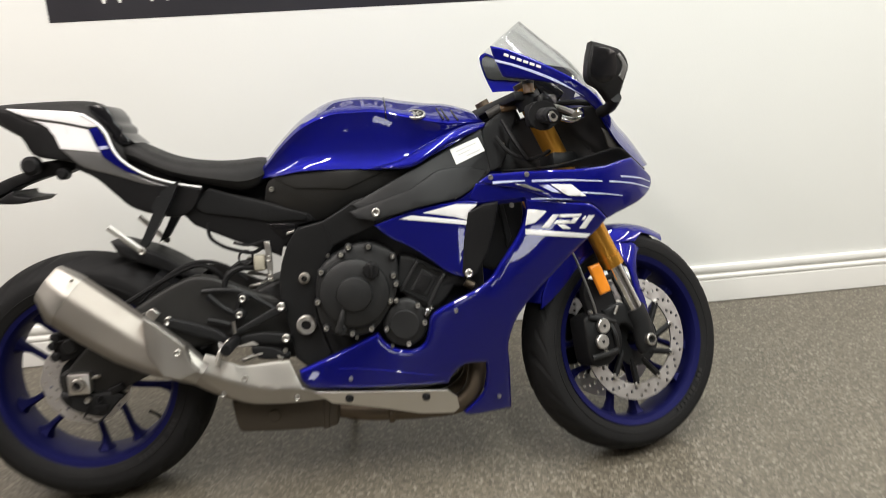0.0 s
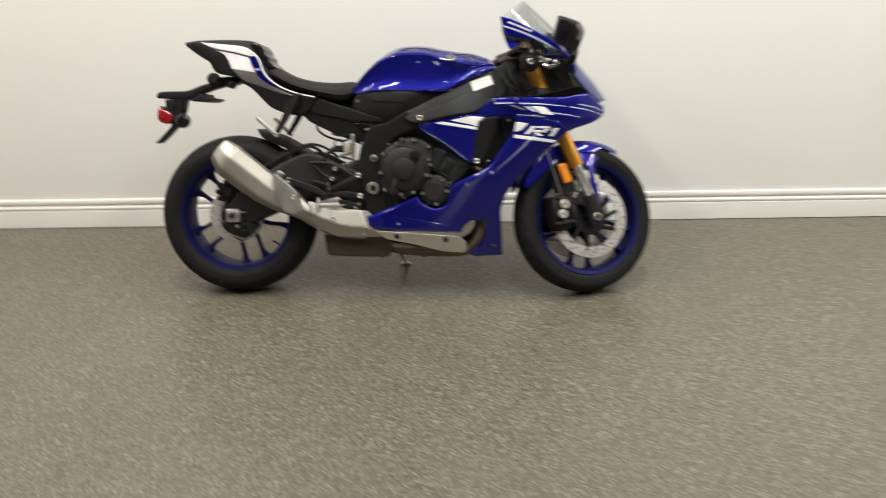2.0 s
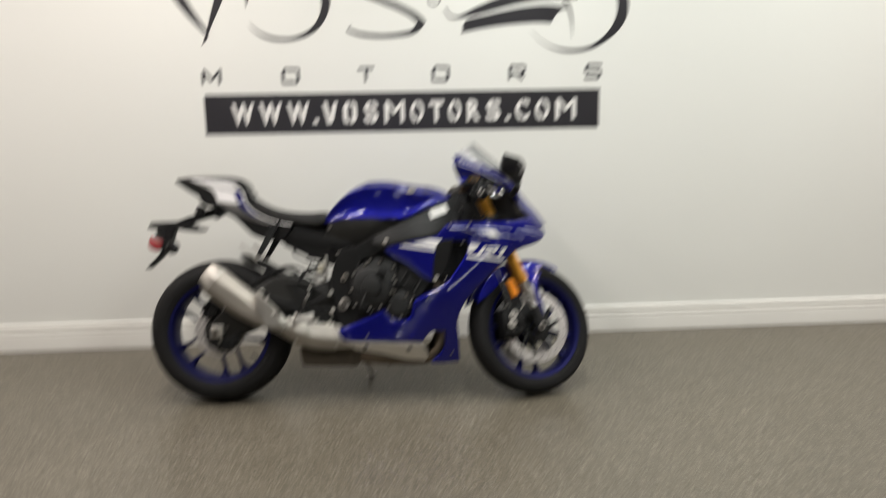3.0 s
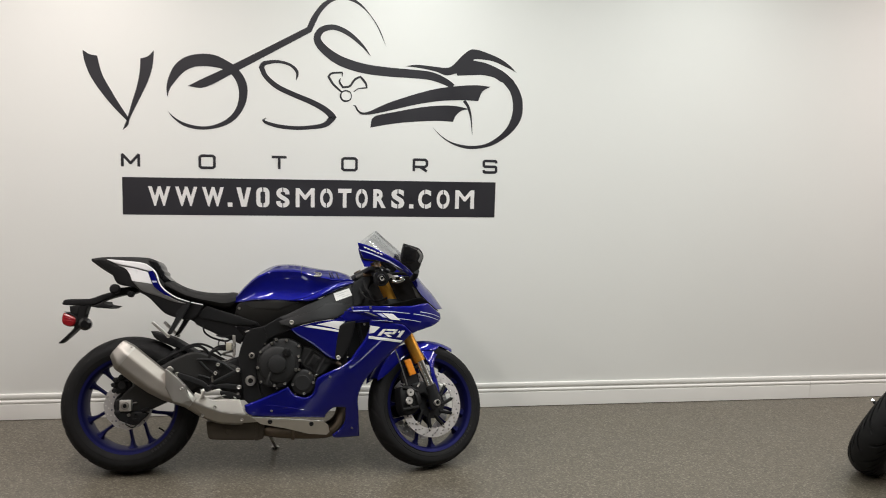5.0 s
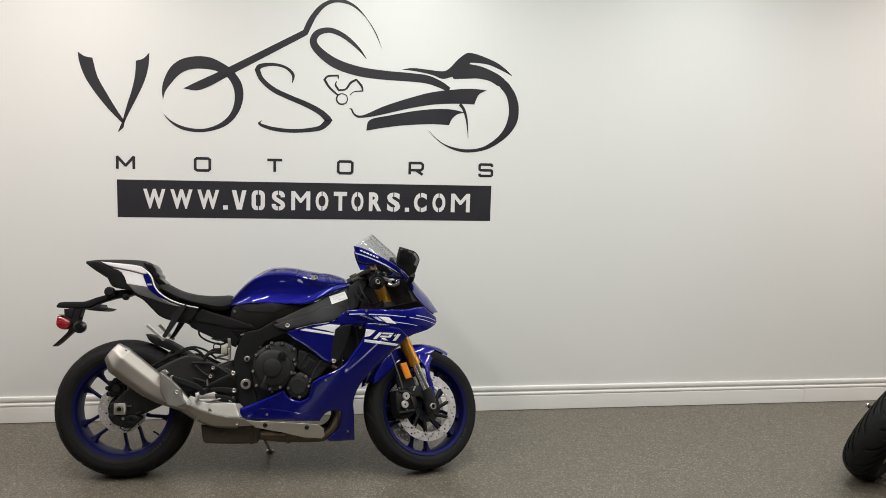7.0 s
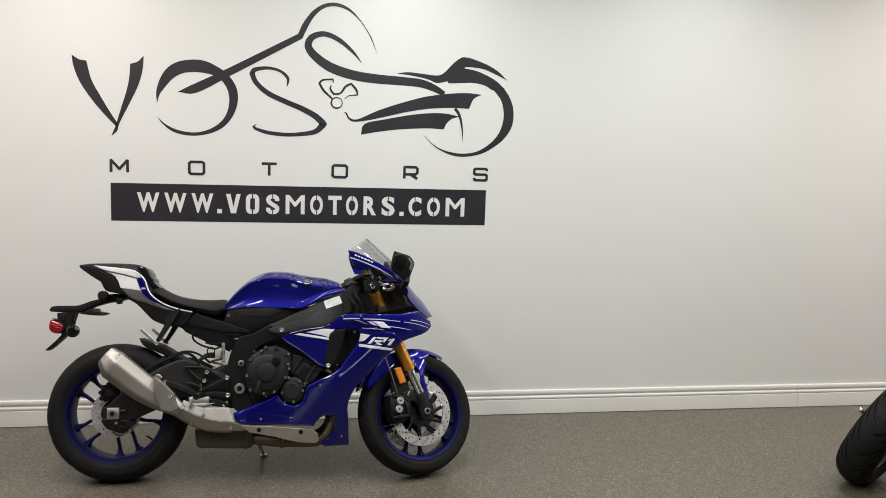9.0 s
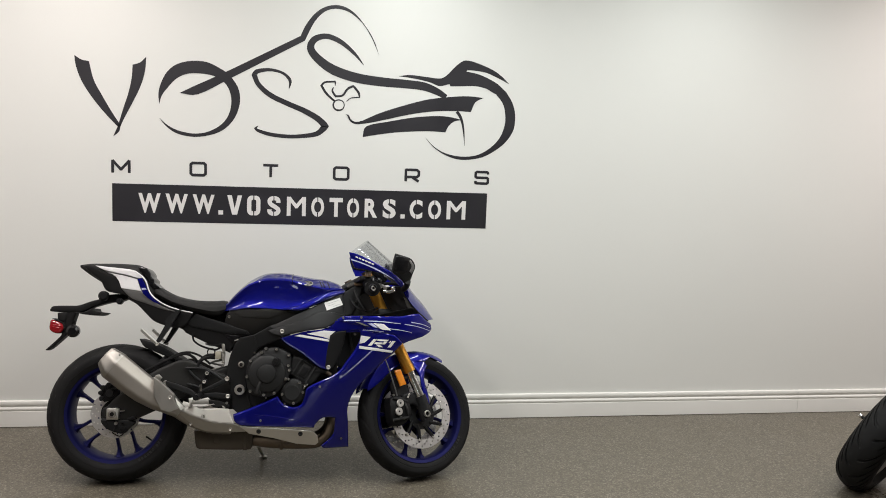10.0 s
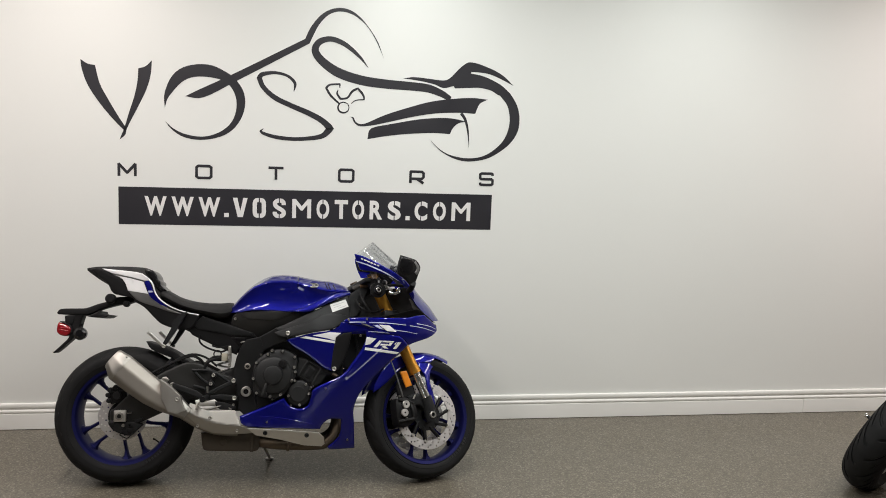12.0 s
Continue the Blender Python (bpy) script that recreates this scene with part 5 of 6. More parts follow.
part("plate_flap", panel(bmesh.new(), [(-0.222, 0.704), (-0.236, 0.685), (-0.252, 0.668), (-0.303, 0.619), (-0.325, 0.603), (-0.336, 0.605), (-0.300, 0.640), (-0.270, 0.672), (-0.262, 0.694)], level(0.030), 0.06, 0.004), BLACK, hang)
ind = part("indicator", moved(drum(bmesh.new(), (0, 0, 0), 0.029, 0.022, 0.012, 24), Matrix.Translation((-0.201, -0.085, 0.693))), GLOSS, bike, "dark round indicator")
part("indicator_stalk", tube(bmesh.new(), [(-0.222, 0, 0.735), (-0.204, -0.068, 0.696)], 0.009, 8), BLACK, ind)
part("hanger_boss", drum(bmesh.new(), (-0.079, -0.060, 0.857), 0.023, 0.022, 0.008, 20), BLACK, hang)
part("hanger_boss", drum(bmesh.new(), (-0.006, -0.060, 0.833), 0.015, 0.02, 0.006, 16), BLACK, hang)

# pillion footrests
for s in (-1, 1):
    v = 0.125 * s
    br = part("pillion_bracket", loft(bmesh.new(), [[Vector((x + dx, v + dv * s, z + dz)) for dx, dv, dz in ((-w, 0.012, -w * 0.5), (w, 0.012, w * 0.5), (w, -0.012, w * 0.5), (-w, -0.012, -w * 0.5))] for x, z, w in ((0.262, 0.790, 0.022), (0.240, 0.745, 0.021), (0.210, 0.690, 0.017), (0.180, 0.640, 0.013))]), FRAME, bike, "black pillion footrest bracket")
    part("bracket_web", loft(bmesh.new(), [[Vector((x + dx, v + dv * s, z)) for dx, dv in ((-w, 0.006), (w, 0.006), (w, -0.006), (-w, -0.006))] for x, z, w in ((0.232, 0.765, 0.006), (0.215, 0.740, 0.005), (0.228, 0.715, 0.006))]), FRAME, br)
    part("footrest", tube(bmesh.new(), [(0.178, v + s * 0.01, 0.640), (0.112, v + s * 0.03, 0.702)], 0.008, 8), ALLOY, br, "folded bright footrest")
    bolt(0.182, v + s * 0.013, 0.637, 0.010, br, STEEL)

# hugger over the rear tyre
part("rear_hugger", loft(bmesh.new(), [[Vector((r * math.cos(a), y, RR + r * math.sin(a))) for y, r in ((-0.108, 0.300), (-0.100, 0.328), (-0.06, 0.340), (0.06, 0.340), (0.100, 0.328), (0.108, 0.300), (0.102, 0.300), (0.095, 0.322), (0.058, 0.334), (-0.058, 0.334), (-0.095, 0.322), (-0.102, 0.300))] for a in [radians(12 + 5 * i) for i in range(9)]]), BLACK, bike, "black rear mudguard")
part("hugger_lip", panel(bmesh.new(), [(0.090, 0.660), (0.118, 0.620), (0.200, 0.585), (0.290, 0.545), (0.300, 0.560), (0.20, 0.622), (0.130, 0.648)], level(0.075), 0.15, 0.005), BLACK, bike)
part("brake_hose", tube(bmesh.new(), [(0.02, -0.115, 0.45), (0.10, -0.125, 0.495), (0.21, -0.125, 0.555), (0.30, -0.12, 0.592), (0.345, -0.11, 0.575), (0.36, -0.10, 0.55), (0.40, -0.10, 0.585), (0.44, -0.10, 0.588)], 0.0065, 8), BLACK, bike)
part("brake_hose", tube(bmesh.new(), [(0.16, -0.12, 0.51), (0.24, -0.125, 0.575), (0.31, -0.12, 0.600), (0.37, -0.11, 0.585), (0.42, -0.10, 0.545)], 0.005, 8), BLACK, bike)
part("cable_loop", tube(bmesh.new(), [(0.338, -0.10, 0.692), (0.336, -0.10, 0.668), (0.346, -0.10, 0.648), (0.381, -0.105, 0.627), (0.437, -0.105, 0.612), (0.462, -0.10, 0.622)], 0.0045, 6), BLACK, bike)
part("cable_loop", tube(bmesh.new(), [(0.422 + 0.017 * math.cos(a * 0.5), -0.108, 0.601 + 0.017 * math.sin(a * 0.5)) for a in range(14)], 0.0032, 6), BLACK, bike)
part("cable_loop", tube(bmesh.new(), [(0.480, -0.11, 0.628), (0.470, -0.115, 0.640), (0.430, -0.112, 0.632), (0.395, -0.105, 0.640)], 0.0035, 6), BLACK, bike)
part("return_hose", tube(bmesh.new(), [(0.440, -0.10, 0.574), (0.408, -0.105, 0.576), (0.385, -0.11, 0.568), (0.369, -0.11, 0.550), (0.362, -0.11, 0.52)], 0.0075, 8), BLACK, bike)
cup = part("fluid_reservoir", box(bmesh.new(), 0.441, 0.470, -0.118, -0.090, 0.568, 0.605, 0.005), PALE, bike, "translucent brake fluid reservoir")
part("reservoir_bracket", panel(bmesh.new(), [(0.470, 0.640), (0.484, 0.640), (0.488, 0.595), (0.485, 0.540), (0.474, 0.540), (0.474, 0.590)], level(0.125), 0.006, 0.002), STEEL, cup, "bright steel bracket")
bolt(0.479, -0.127, 0.597, 0.009, cup, STEEL)
bolt(0.480, -0.127, 0.552, 0.009, cup, STEEL)
part("shock_spring", tube(bmesh.new(), [(0.44 + 0.028 * math.cos(i * 0.6), 0.0 + 0.028 * math.sin(i * 0.6), 0.42 + 0.0035 * i) for i in range(50)], 0.005, 6, k=1), STEEL, bike)

# right rearset: plate, arms, peg and pedal
rs = part("rearset_plate", panel(bmesh.new(), [(0.512, 0.490), (0.516, 0.468), (0.405, 0.420), (0.382, 0.412), (0.377, 0.424), (0.482, 0.477)], level(0.150), 0.012, 0.004, 0.010, plain=True), FRAME, bike, "black rearset plate")
part("lower_arm", panel(bmesh.new(), [(0.521, 0.408), (0.520, 0.388), (0.467, 0.388), (0.425, 0.397), (0.382, 0.386), (0.366, 0.400), (0.411, 0.415), (0.455, 0.418)], level(0.146), 0.012, 0.004, 0.010, plain=True), FRAME, rs)
part("link_arm", panel(bmesh.new(), [(0.227, 0.470), (0.283, 0.453), (0.339, 0.432), (0.370, 0.408), (0.359, 0.393), (0.323, 0.409), (0.225, 0.444)], level(0.138), 0.010, 0.004, 0.010, plain=True), FRAME, rs)
for pts in ([(0.312, 0.527), (0.360, 0.527), (0.405, 0.520), (0.445, 0.498), (0.484, 0.470)], [(0.325, 0.518), (0.356, 0.486), (0.390, 0.463)], [(0.405, 0.518), (0.398, 0.490), (0.390, 0.463), (0.378, 0.420)], [(0.320, 0.455), (0.350, 0.448), (0.372, 0.440)]):
    part("brace", tube(bmesh.new(), [(x, -0.128, z) for x, z in pts], 0.0065, 8), FRAME, rs)
for x, z, r in ((0.502, 0.480, 0.012), (0.508, 0.401, 0.012), (0.504, 0.370, 0.007)):
    bolt(x, -0.152, z, r, rs, STEEL)
for x, z, r in ((0.410, 0.505, 0.010), (0.399, 0.466, 0.010)):
    part("spacer", drum(bmesh.new(), (x, -0.130, z), r + 0.004, 0.014, 0.002, 14), FRAME, rs)
    bolt(x, -0.144, z, r, rs, STEEL)
part("foot_peg", tube(bmesh.new(), [(0.385, -0.15, 0.405), (0.380, -0.19, 0.402), (0.376, -0.245, 0.400)], 0.013, 12), BLACK, rs, "ribbed footpeg")
part("peg_bolt", tube(bmesh.new(), [(0.388, -0.165, 0.425), (0.386, -0.165, 0.455)], 0.006, 8), CHROME, rs)
part("brake_pedal", tube(bmesh.new(), [(0.366, -0.172, 0.393), (0.351, -0.178, 0.385), (0.343, -0.180, 0.354)], 0.0060, 10), ALLOY, rs, "bright pedal tip")
part("pedal_joint", drum(bmesh.new(), (0.375, -0.168, 0.398), 0.015, 0.010, 0.004, 18), STEEL, rs)
part("pedal_arm", panel(bmesh.new(), [(0.392, 0.352), (0.434, 0.367), (0.471, 0.370), (0.500, 0.350), (0.488, 0.343), (0.460, 0.355), (0.432, 0.354), (0.398, 0.343)], surface([(0.37, 0.35, 0.136), (0.43, 0.365, 0.142), (0.47, 0.37, 0.140), (0.51, 0.34, 0.144), (0.43, 0.345, 0.136)]), 0.012, 0.006, 0.008), ALLOY, rs, "bright brake pedal arm")
part("pedal_plate", panel(bmesh.new(), [(0.420, 0.385), (0.470, 0.378), (0.515, 0.360), (0.512, 0.345), (0.450, 0.348), (0.425, 0.362)], level(0.140), 0.010, 0.004), FRAME, rs)

# fairings
fair_base = bowed([(0.54, 0.30, 0.160), (0.70, 0.38, 0.170), (0.60, 0.27, 0.165), (0.85, 0.36, 0.185), (0.90, 0.25, 0.168), (0.95, 0.47, 0.200), (1.03, 0.40, 0.195), (1.00, 0.17, 0.125), (1.05, 0.17, 0.112), (1.06, 0.30, 0.155), (1.10, 0.55, 0.225), (1.12, 0.67, 0.238), (1.20, 0.58, 0.215), (1.25, 0.65, 0.235), (1.33, 0.68, 0.215)])


def crown(u, w):
    """Zero below 0, then rising evenly, with a soft bend."""
    return w * math.log1p(math.exp(min(40.0, u / w)))


def fair_d(x, z):
    """The bowed sheet, folded flatter along the intake and flared at its tail tip."""
    base = fair_base(x, z)
    fold = fair_base(1.124, 0.572) + 0.095 * (x - 1.124) + 0.135 * (x - 1.124) ** 2 + 0.047 * (z - 0.572) - 0.06 * (z - 0.572) ** 2
    fold += 6.0 * max(0.0, 1.02 - x) ** 2
    return base - crown(base - fold, 0.0009) + 0.23 * crown(0.592 - x, 0.003)


fairing = both("side_fairing", [(0.541, 0.288), (0.534, 0.319), (0.598, 0.343), (0.665, 0.372), (0.734, 0.404), (0.762, 0.368), (0.810, 0.354), (0.845, 0.370), (0.858, 0.410), (0.870, 0.444), (0.942, 0.480), (0.985, 0.500), (1.018, 0.526), (1.040, 0.559), (1.083, 0.620), (1.107, 0.675), (1.102, 0.712), (1.170, 0.706), (1.260, 0.690), (1.285, 0.672), (1.306, 0.650),
                                 (1.289, 0.631), (1.270, 0.612), (1.222, 0.570), (1.141, 0.489), (1.083, 0.421), (1.057, 0.350), (1.060, 0.284), (1.066, 0.161), (0.952, 0.159), (0.936, 0.172), (0.975, 0.205), (0.996, 0.240), (0.998, 0.302), (0.944, 0.303), (0.912, 0.277), (0.902, 0.257), (0.740, 0.262), (0.575, 0.268)], fair_d, BLUE, "glossy deep blue side fairing", thick=0.006, roll=0.010, step=0.009)
for x, z in ((0.926, 0.448), (0.660, 0.292), (1.030, 0.205)):
    bolt(x, -fair_d(x, z) - 0.001, z, 0.0065, fairing, STEEL)
for s in (-1, 1):
    part("belly_crease", tube(bmesh.new(), [(x, s * (fair_d(x, z) - 0.0005), z) for x, z in ((0.632, 0.318), (0.660, 0.317), (0.707, 0.312), (0.750, 0.306), (0.793, 0.298), (0.863, 0.283))], 0.0016, 8), BLUE, bike)


def mid_d(x, z):
    """Nearly flat, curling outwards along its front edge."""
    return 0.1975 + 0.045 * (z - 0.58) - 0.05 * (z - 0.58) ** 2 - 0.06 * (x - 0.845) + 0.8 * max(0.0, x - 0.885) ** 2


both("mid_panel", [(0.742, 0.668), (0.805, 0.688), (0.862, 0.702), (0.957, 0.712), (0.996, 0.708), (0.972, 0.682), (0.962, 0.600), (0.952, 0.526), (0.915, 0.540), (0.872, 0.575), (0.825, 0.610), (0.778, 0.636)], mid_d, BLUE, "blue panel beside the engine", thick=0.008, roll=0.002, step=0.009, k=6)
both("white_band", [(0.860, 0.690), (0.941, 0.706), (0.992, 0.702), (0.973, 0.686), (0.966, 0.666), (0.933, 0.676)], mid_d, WHITE, "white graphic band", thick=0.002, roll=0.0005, lift=0.0015, plain=True)
both("white_line", [(0.802, 0.679), (0.831, 0.686), (0.965, 0.664), (0.964, 0.654), (0.866, 0.669)], mid_d, WHITE, "thin white graphic line", thick=0.002, roll=0.0005, lift=0.0015, plain=True)
NOSE = np.polyfit([0.985, 1.04, 1.10, 1.20, 1.30, 1.38, 1.45, 1.48], [0.205, 0.220, 0.232, 0.241, 0.224, 0.176, 0.105, 0.065], 4)


def nose_d(x, z):
    return float(np.polyval(NOSE, x)) - 1.4 * max(0.0, z - 0.728) ** 2 - 4.0 * max(0.0, 0.712 - z) ** 2


nose = both("nose_fairing", [(0.996, 0.756), (1.026, 0.773), (1.100, 0.775), (1.160, 0.775), (1.223, 0.773), (1.304, 0.776), (1.349, 0.786), (1.386, 0.790), (1.412, 0.770), (1.440, 0.748), (1.453, 0.737), (1.456, 0.719), (1.446, 0.704), (1.427, 0.691), (1.405, 0.680), (1.369, 0.669), (1.334, 0.658), (1.310, 0.647), (1.288, 0.670), (1.260, 0.690), (1.170, 0.706), (1.125, 0.722), (1.095, 0.735), (1.045, 0.743)], nose_d, BLUE, "blue nose fairing", thick=0.006, roll=0.004, step=0.011, plain=True)
both("nose_underside", [(0.975, 0.716), (0.992, 0.752), (1.050, 0.748), (1.100, 0.740), (1.135, 0.722), (1.175, 0.700), (1.110, 0.706), (1.104, 0.713), (1.040, 0.707), (1.000, 0.703)], nose_d, BLUE, "blue recess below the nose fairing", thick=0.006, roll=0.002, lift=-0.012, plain=True)
both("shoulder_panel", [(0.915, 0.706), (0.960, 0.722), (0.992, 0.742), (1.008, 0.758), (1.115, 0.758), (1.122, 0.700), (1.040, 0.697), (0.990, 0.694)], level(0.180), BLUE, "blue panel above the air intake", thick=0.008, roll=0.003, plain=True)
for x, z in ((1.026, 0.765), (1.110, 0.768)):
    bolt(x, -nose_d(x, z) - 0.001, z, 0.007, nose, STEEL)
for pts, w in ((((1.030, 0.752), (1.070, 0.753), (1.105, 0.753)), 0.0032), (((1.121, 0.7515), (1.198, 0.749), (1.240, 0.7455), (1.294, 0.740)), 0.0027), (((1.313, 0.738), (1.369, 0.730), (1.414, 0.719), (1.447, 0.708)), 0.0019),
               (((1.347, 0.748), (1.408, 0.738), (1.448, 0.724)), 0.0020), (((1.238, 0.717), (1.300, 0.709), (1.350, 0.700)), 0.0020), (((1.117, 0.709), (1.165, 0.707), (1.215, 0.702)), 0.0014)):
    mid_line = [(p[0], p[1]) for p in spline([(x, z, 0) for x, z in pts], 5)]
    last = len(mid_line) - 1
    rim = [(x, z + w * (1 - 0.55 * i / last)) for i, (x, z) in enumerate(mid_line)] + [(x, z - w * (1 - 0.55 * i / last)) for i, (x, z) in reversed(list(enumerate(mid_line)))]
    both("graphic_streak", rim, nose_d, LILAC, "pale blue graphic line", thick=0.004, roll=0.0003, lift=0.0022, step=0.010, plain=True)
both("graphic_flash", [(1.164, 0.7415), (1.214, 0.738), (1.249, 0.7085), (1.206, 0.7115), (1.196, 0.717)], nose_d, WHITE, "pale graphic flash", thick=0.002, roll=0.0004, lift=0.0036, plain=True)
both("graphic_flash", [(1.137, 0.7405), (1.159, 0.7405), (1.190, 0.718), (1.168, 0.7225)], nose_d, LILAC, "pale graphic flash", thick=0.002, roll=0.0004, lift=0.0032, plain=True)
both("graphic_flash", [(1.080, 0.747), (1.104, 0.745), (1.150, 0.7255), (1.127, 0.7285)], nose_d, SILVER_PAINT, "grey graphic flash", thick=0.002, roll=0.0004, lift=0.0032, plain=True)
part("nose_vent", panel(bmesh.new(), [(1.410, 0.706), (1.438, 0.722), (1.452, 0.748), (1.458, 0.740), (1.454, 0.718), (1.430, 0.702)], surface([(1.405, 0.70, 0.136), (1.44, 0.722, 0.085), (1.455, 0.742, 0.055), (1.46, 0.735, 0.045), (1.43, 0.69, 0.095)]), 0.09, 0.003), BLACK, bike, "black nose air intake")
both("white_wedge", [(1.110, 0.684), (1.132, 0.681), (1.155, 0.677), (1.142, 0.664), (1.127, 0.651), (1.103, 0.646)], fair_d, WHITE, "white graphic wedge", thick=0.002, roll=0.0004, lift=0.0015, plain=True)
# the model mark stands as slanted plain shapes
for pts in ([(1.1420, 0.6378), (1.1588, 0.6370), (1.1852, 0.6675), (1.1696, 0.6682)],
            [(1.1876, 0.6674), (1.2392, 0.6651), (1.2332, 0.6581), (1.1816, 0.6604)],
            [(1.2188, 0.6574), (1.2326, 0.6568), (1.2212, 0.6434), (1.2068, 0.6441)],
            [(1.1780, 0.6533), (1.2116, 0.6518), (1.2056, 0.6441), (1.1708, 0.6457)],
            [(1.1792, 0.6434), (1.1960, 0.6426), (1.2128, 0.6306), (1.1924, 0.6315)],
            [(1.2332, 0.6297), (1.2488, 0.6290), (1.2716, 0.6597), (1.2560, 0.6604)],
            [(1.2428, 0.6557), (1.2500, 0.6600), (1.2452, 0.6496), (1.2380, 0.6500)]):
    both("slanted_mark", pts, fair_d, WHITE, thick=0.002, roll=0.0003, lift=0.0016, plain=True)
both("white_line", [(1.103, 0.6365), (1.180, 0.6265), (1.262, 0.6140), (1.252, 0.6045), (1.170, 0.6150), (1.102, 0.6240)], fair_d, WHITE, "white graphic line", thick=0.002, roll=0.0004, lift=0.0015, plain=True)
strut_d = surface([(0.966, 0.69, 0.206), (1.036, 0.71, 0.212), (1.02, 0.60, 0.202), (0.96, 0.54, 0.196), (0.955, 0.62, 0.200)], 0.002)
strut = both("intake_strut", [(0.969, 0.684), (1.006, 0.702), (1.042, 0.706), (1.030, 0.647), (1.013, 0.586), (0.985, 0.536), (0.966, 0.524), (0.947, 0.536), (0.955, 0.612)], strut_d, BLACK, "black fairing strut", thick=0.012, roll=0.004, plain=True)
bolt(0.963, -strut_d(0.963, 0.534) - 0.001, 0.536, 0.012, strut, STEEL)
both("intake_inner", [(1.042, 0.716), (1.108, 0.720), (1.114, 0.664), (1.094, 0.602), (1.058, 0.552), (1.032, 0.528), (0.990, 0.545), (0.990, 0.620), (0.996, 0.700)], level(0.13), BLACK, "dark intake interior", thick=0.01, roll=0.004)
both("intake_ridge", [(1.050, 0.705), (1.062, 0.706), (1.082, 0.610), (1.070, 0.585)], level(0.138), FRAME, thick=0.012, roll=0.003, plain=True)
part("intake_bolt", drum(bmesh.new(), (1.085, -0.142, 0.690), 0.006, 0.004, 0.001, 12), STEEL, bike)

# cockpit, cowl and screen
both("cockpit_panel", [(1.040, 0.775), (1.090, 0.820), (1.110, 0.880), (1.150, 0.905), (1.240, 0.920), (1.330, 0.925), (1.350, 0.870), (1.365, 0.815), (1.425, 0.765), (1.300, 0.765), (1.150, 0.765)], surface([(1.04, 0.78, 0.060), (1.15, 0.77, 0.070), (1.33, 0.78, 0.110), (1.42, 0.765, 0.07), (1.15, 0.90, 0.04), (1.33, 0.92, 0.10), (1.25, 0.84, 0.060)]), BLACK, "dark cockpit inner panel", thick=0.006, roll=0.004)
both("cockpit_lip", [(1.060, 0.778), (1.170, 0.782), (1.260, 0.798), (1.340, 0.816), (1.372, 0.810), (1.448, 0.755), (1.400, 0.764), (1.330, 0.774), (1.240, 0.776), (1.100, 0.774)], surface([(1.06, 0.775, 0.165), (1.18, 0.78, 0.196), (1.33, 0.80, 0.160), (1.44, 0.757, 0.085), (1.25, 0.79, 0.19)]), BLACK, "black cockpit edge trim", thick=0.02, roll=0.005)
centre = spline([(1.147, 0, 1.150), (1.205, 0, 1.098), (1.270, 0, 1.038), (1.324, 0, 0.958), (1.375, 0, 0.895), (1.425, 0, 0.840), (1.476, 0, 0.766)], 4)
edge = spline([(1.062, -0.150, 1.082), (1.120, -0.165, 1.052), (1.200, -0.178, 1.005), (1.286, -0.180, 0.945), (1.318, -0.174, 0.886), (1.358, -0.150, 0.828), (1.436, -0.090, 0.762)], 4)


def cowl_sheet(i0, i1, thick=0.004, steps=8):
    """The part of screen and nose between two stations, arched across the bike."""
    bm = bmesh.new()
    rows = []
    for i in range(i0, i1 + 1):
        c, e = Vector(centre[i]), Vector(edge[i])
        row = []
        for j in range(-steps, steps + 1):
            t = abs(j) / steps
            w = 0.8 * min(1.0, max(0, i - 12) / 6)
            p = c.lerp(e, t ** (1.7 - 0.5 * w))
            y = e.y * ((1 - w) * math.sin(t * math.pi / 2) ** 0.85 + w * t) * (1 if j <= 0 else -1)
            row.append(Vector((p.x, y if j else 0, p.z)))
        rows.append(row)
    up = [[bm.verts.new(p) for p in r] for r in rows]
    mid_p = Vector((1.12, 0, 0.86))
    dn = [[bm.verts.new(p + (mid_p - p).normalized() * thick) for p in r] for r in rows]
    n, m = len(rows), len(rows[0])
    for i in range(n - 1):
        for j in range(m - 1):
            bm.faces.new((up[i][j], up[i][j + 1], up[i + 1][j + 1], up[i + 1][j]))
            bm.faces.new((dn[i][j], dn[i + 1][j], dn[i + 1][j + 1], dn[i][j + 1]))
    for i in range(n - 1):
        for j in (0, m - 1):
            bm.faces.new((up[i][j], up[i + 1][j], dn[i + 1][j], dn[i][j]))
    for j in range(m - 1):
        for i in (0, n - 1):
            bm.faces.new((up[i][j], dn[i][j], dn[i][j + 1], up[i][j + 1]))
    return bm


screen = part("windscreen", cowl_sheet(0, 12, 0.003), SCREEN, bike, "lightly smoked clear windscreen", sharp=60)
part("front_cowl", cowl_sheet(12, len(centre) - 1, 0.006), BLUE, bike, "blue front cowl", sharp=60)
both("cowl_trim", [(1.310, 0.868), (1.332, 0.856), (1.352, 0.834), (1.388, 0.806), (1.424, 0.764), (1.418, 0.752), (1.386, 0.776), (1.361, 0.802), (1.328, 0.821), (1.319, 0.850)], lambda x, z: 0.176 - 0.78 * (x - 1.31), TRIM_GREY, "dark grey trim below the front cowl", thick=0.006, roll=0.002, plain=True)
cowl_d = surface([(1.05, 1.05, 0.152), (1.08, 0.97, 0.150), (1.15, 1.03, 0.172), (1.20, 0.97, 0.175), (1.30, 0.93, 0.180), (1.33, 0.88, 0.170)])
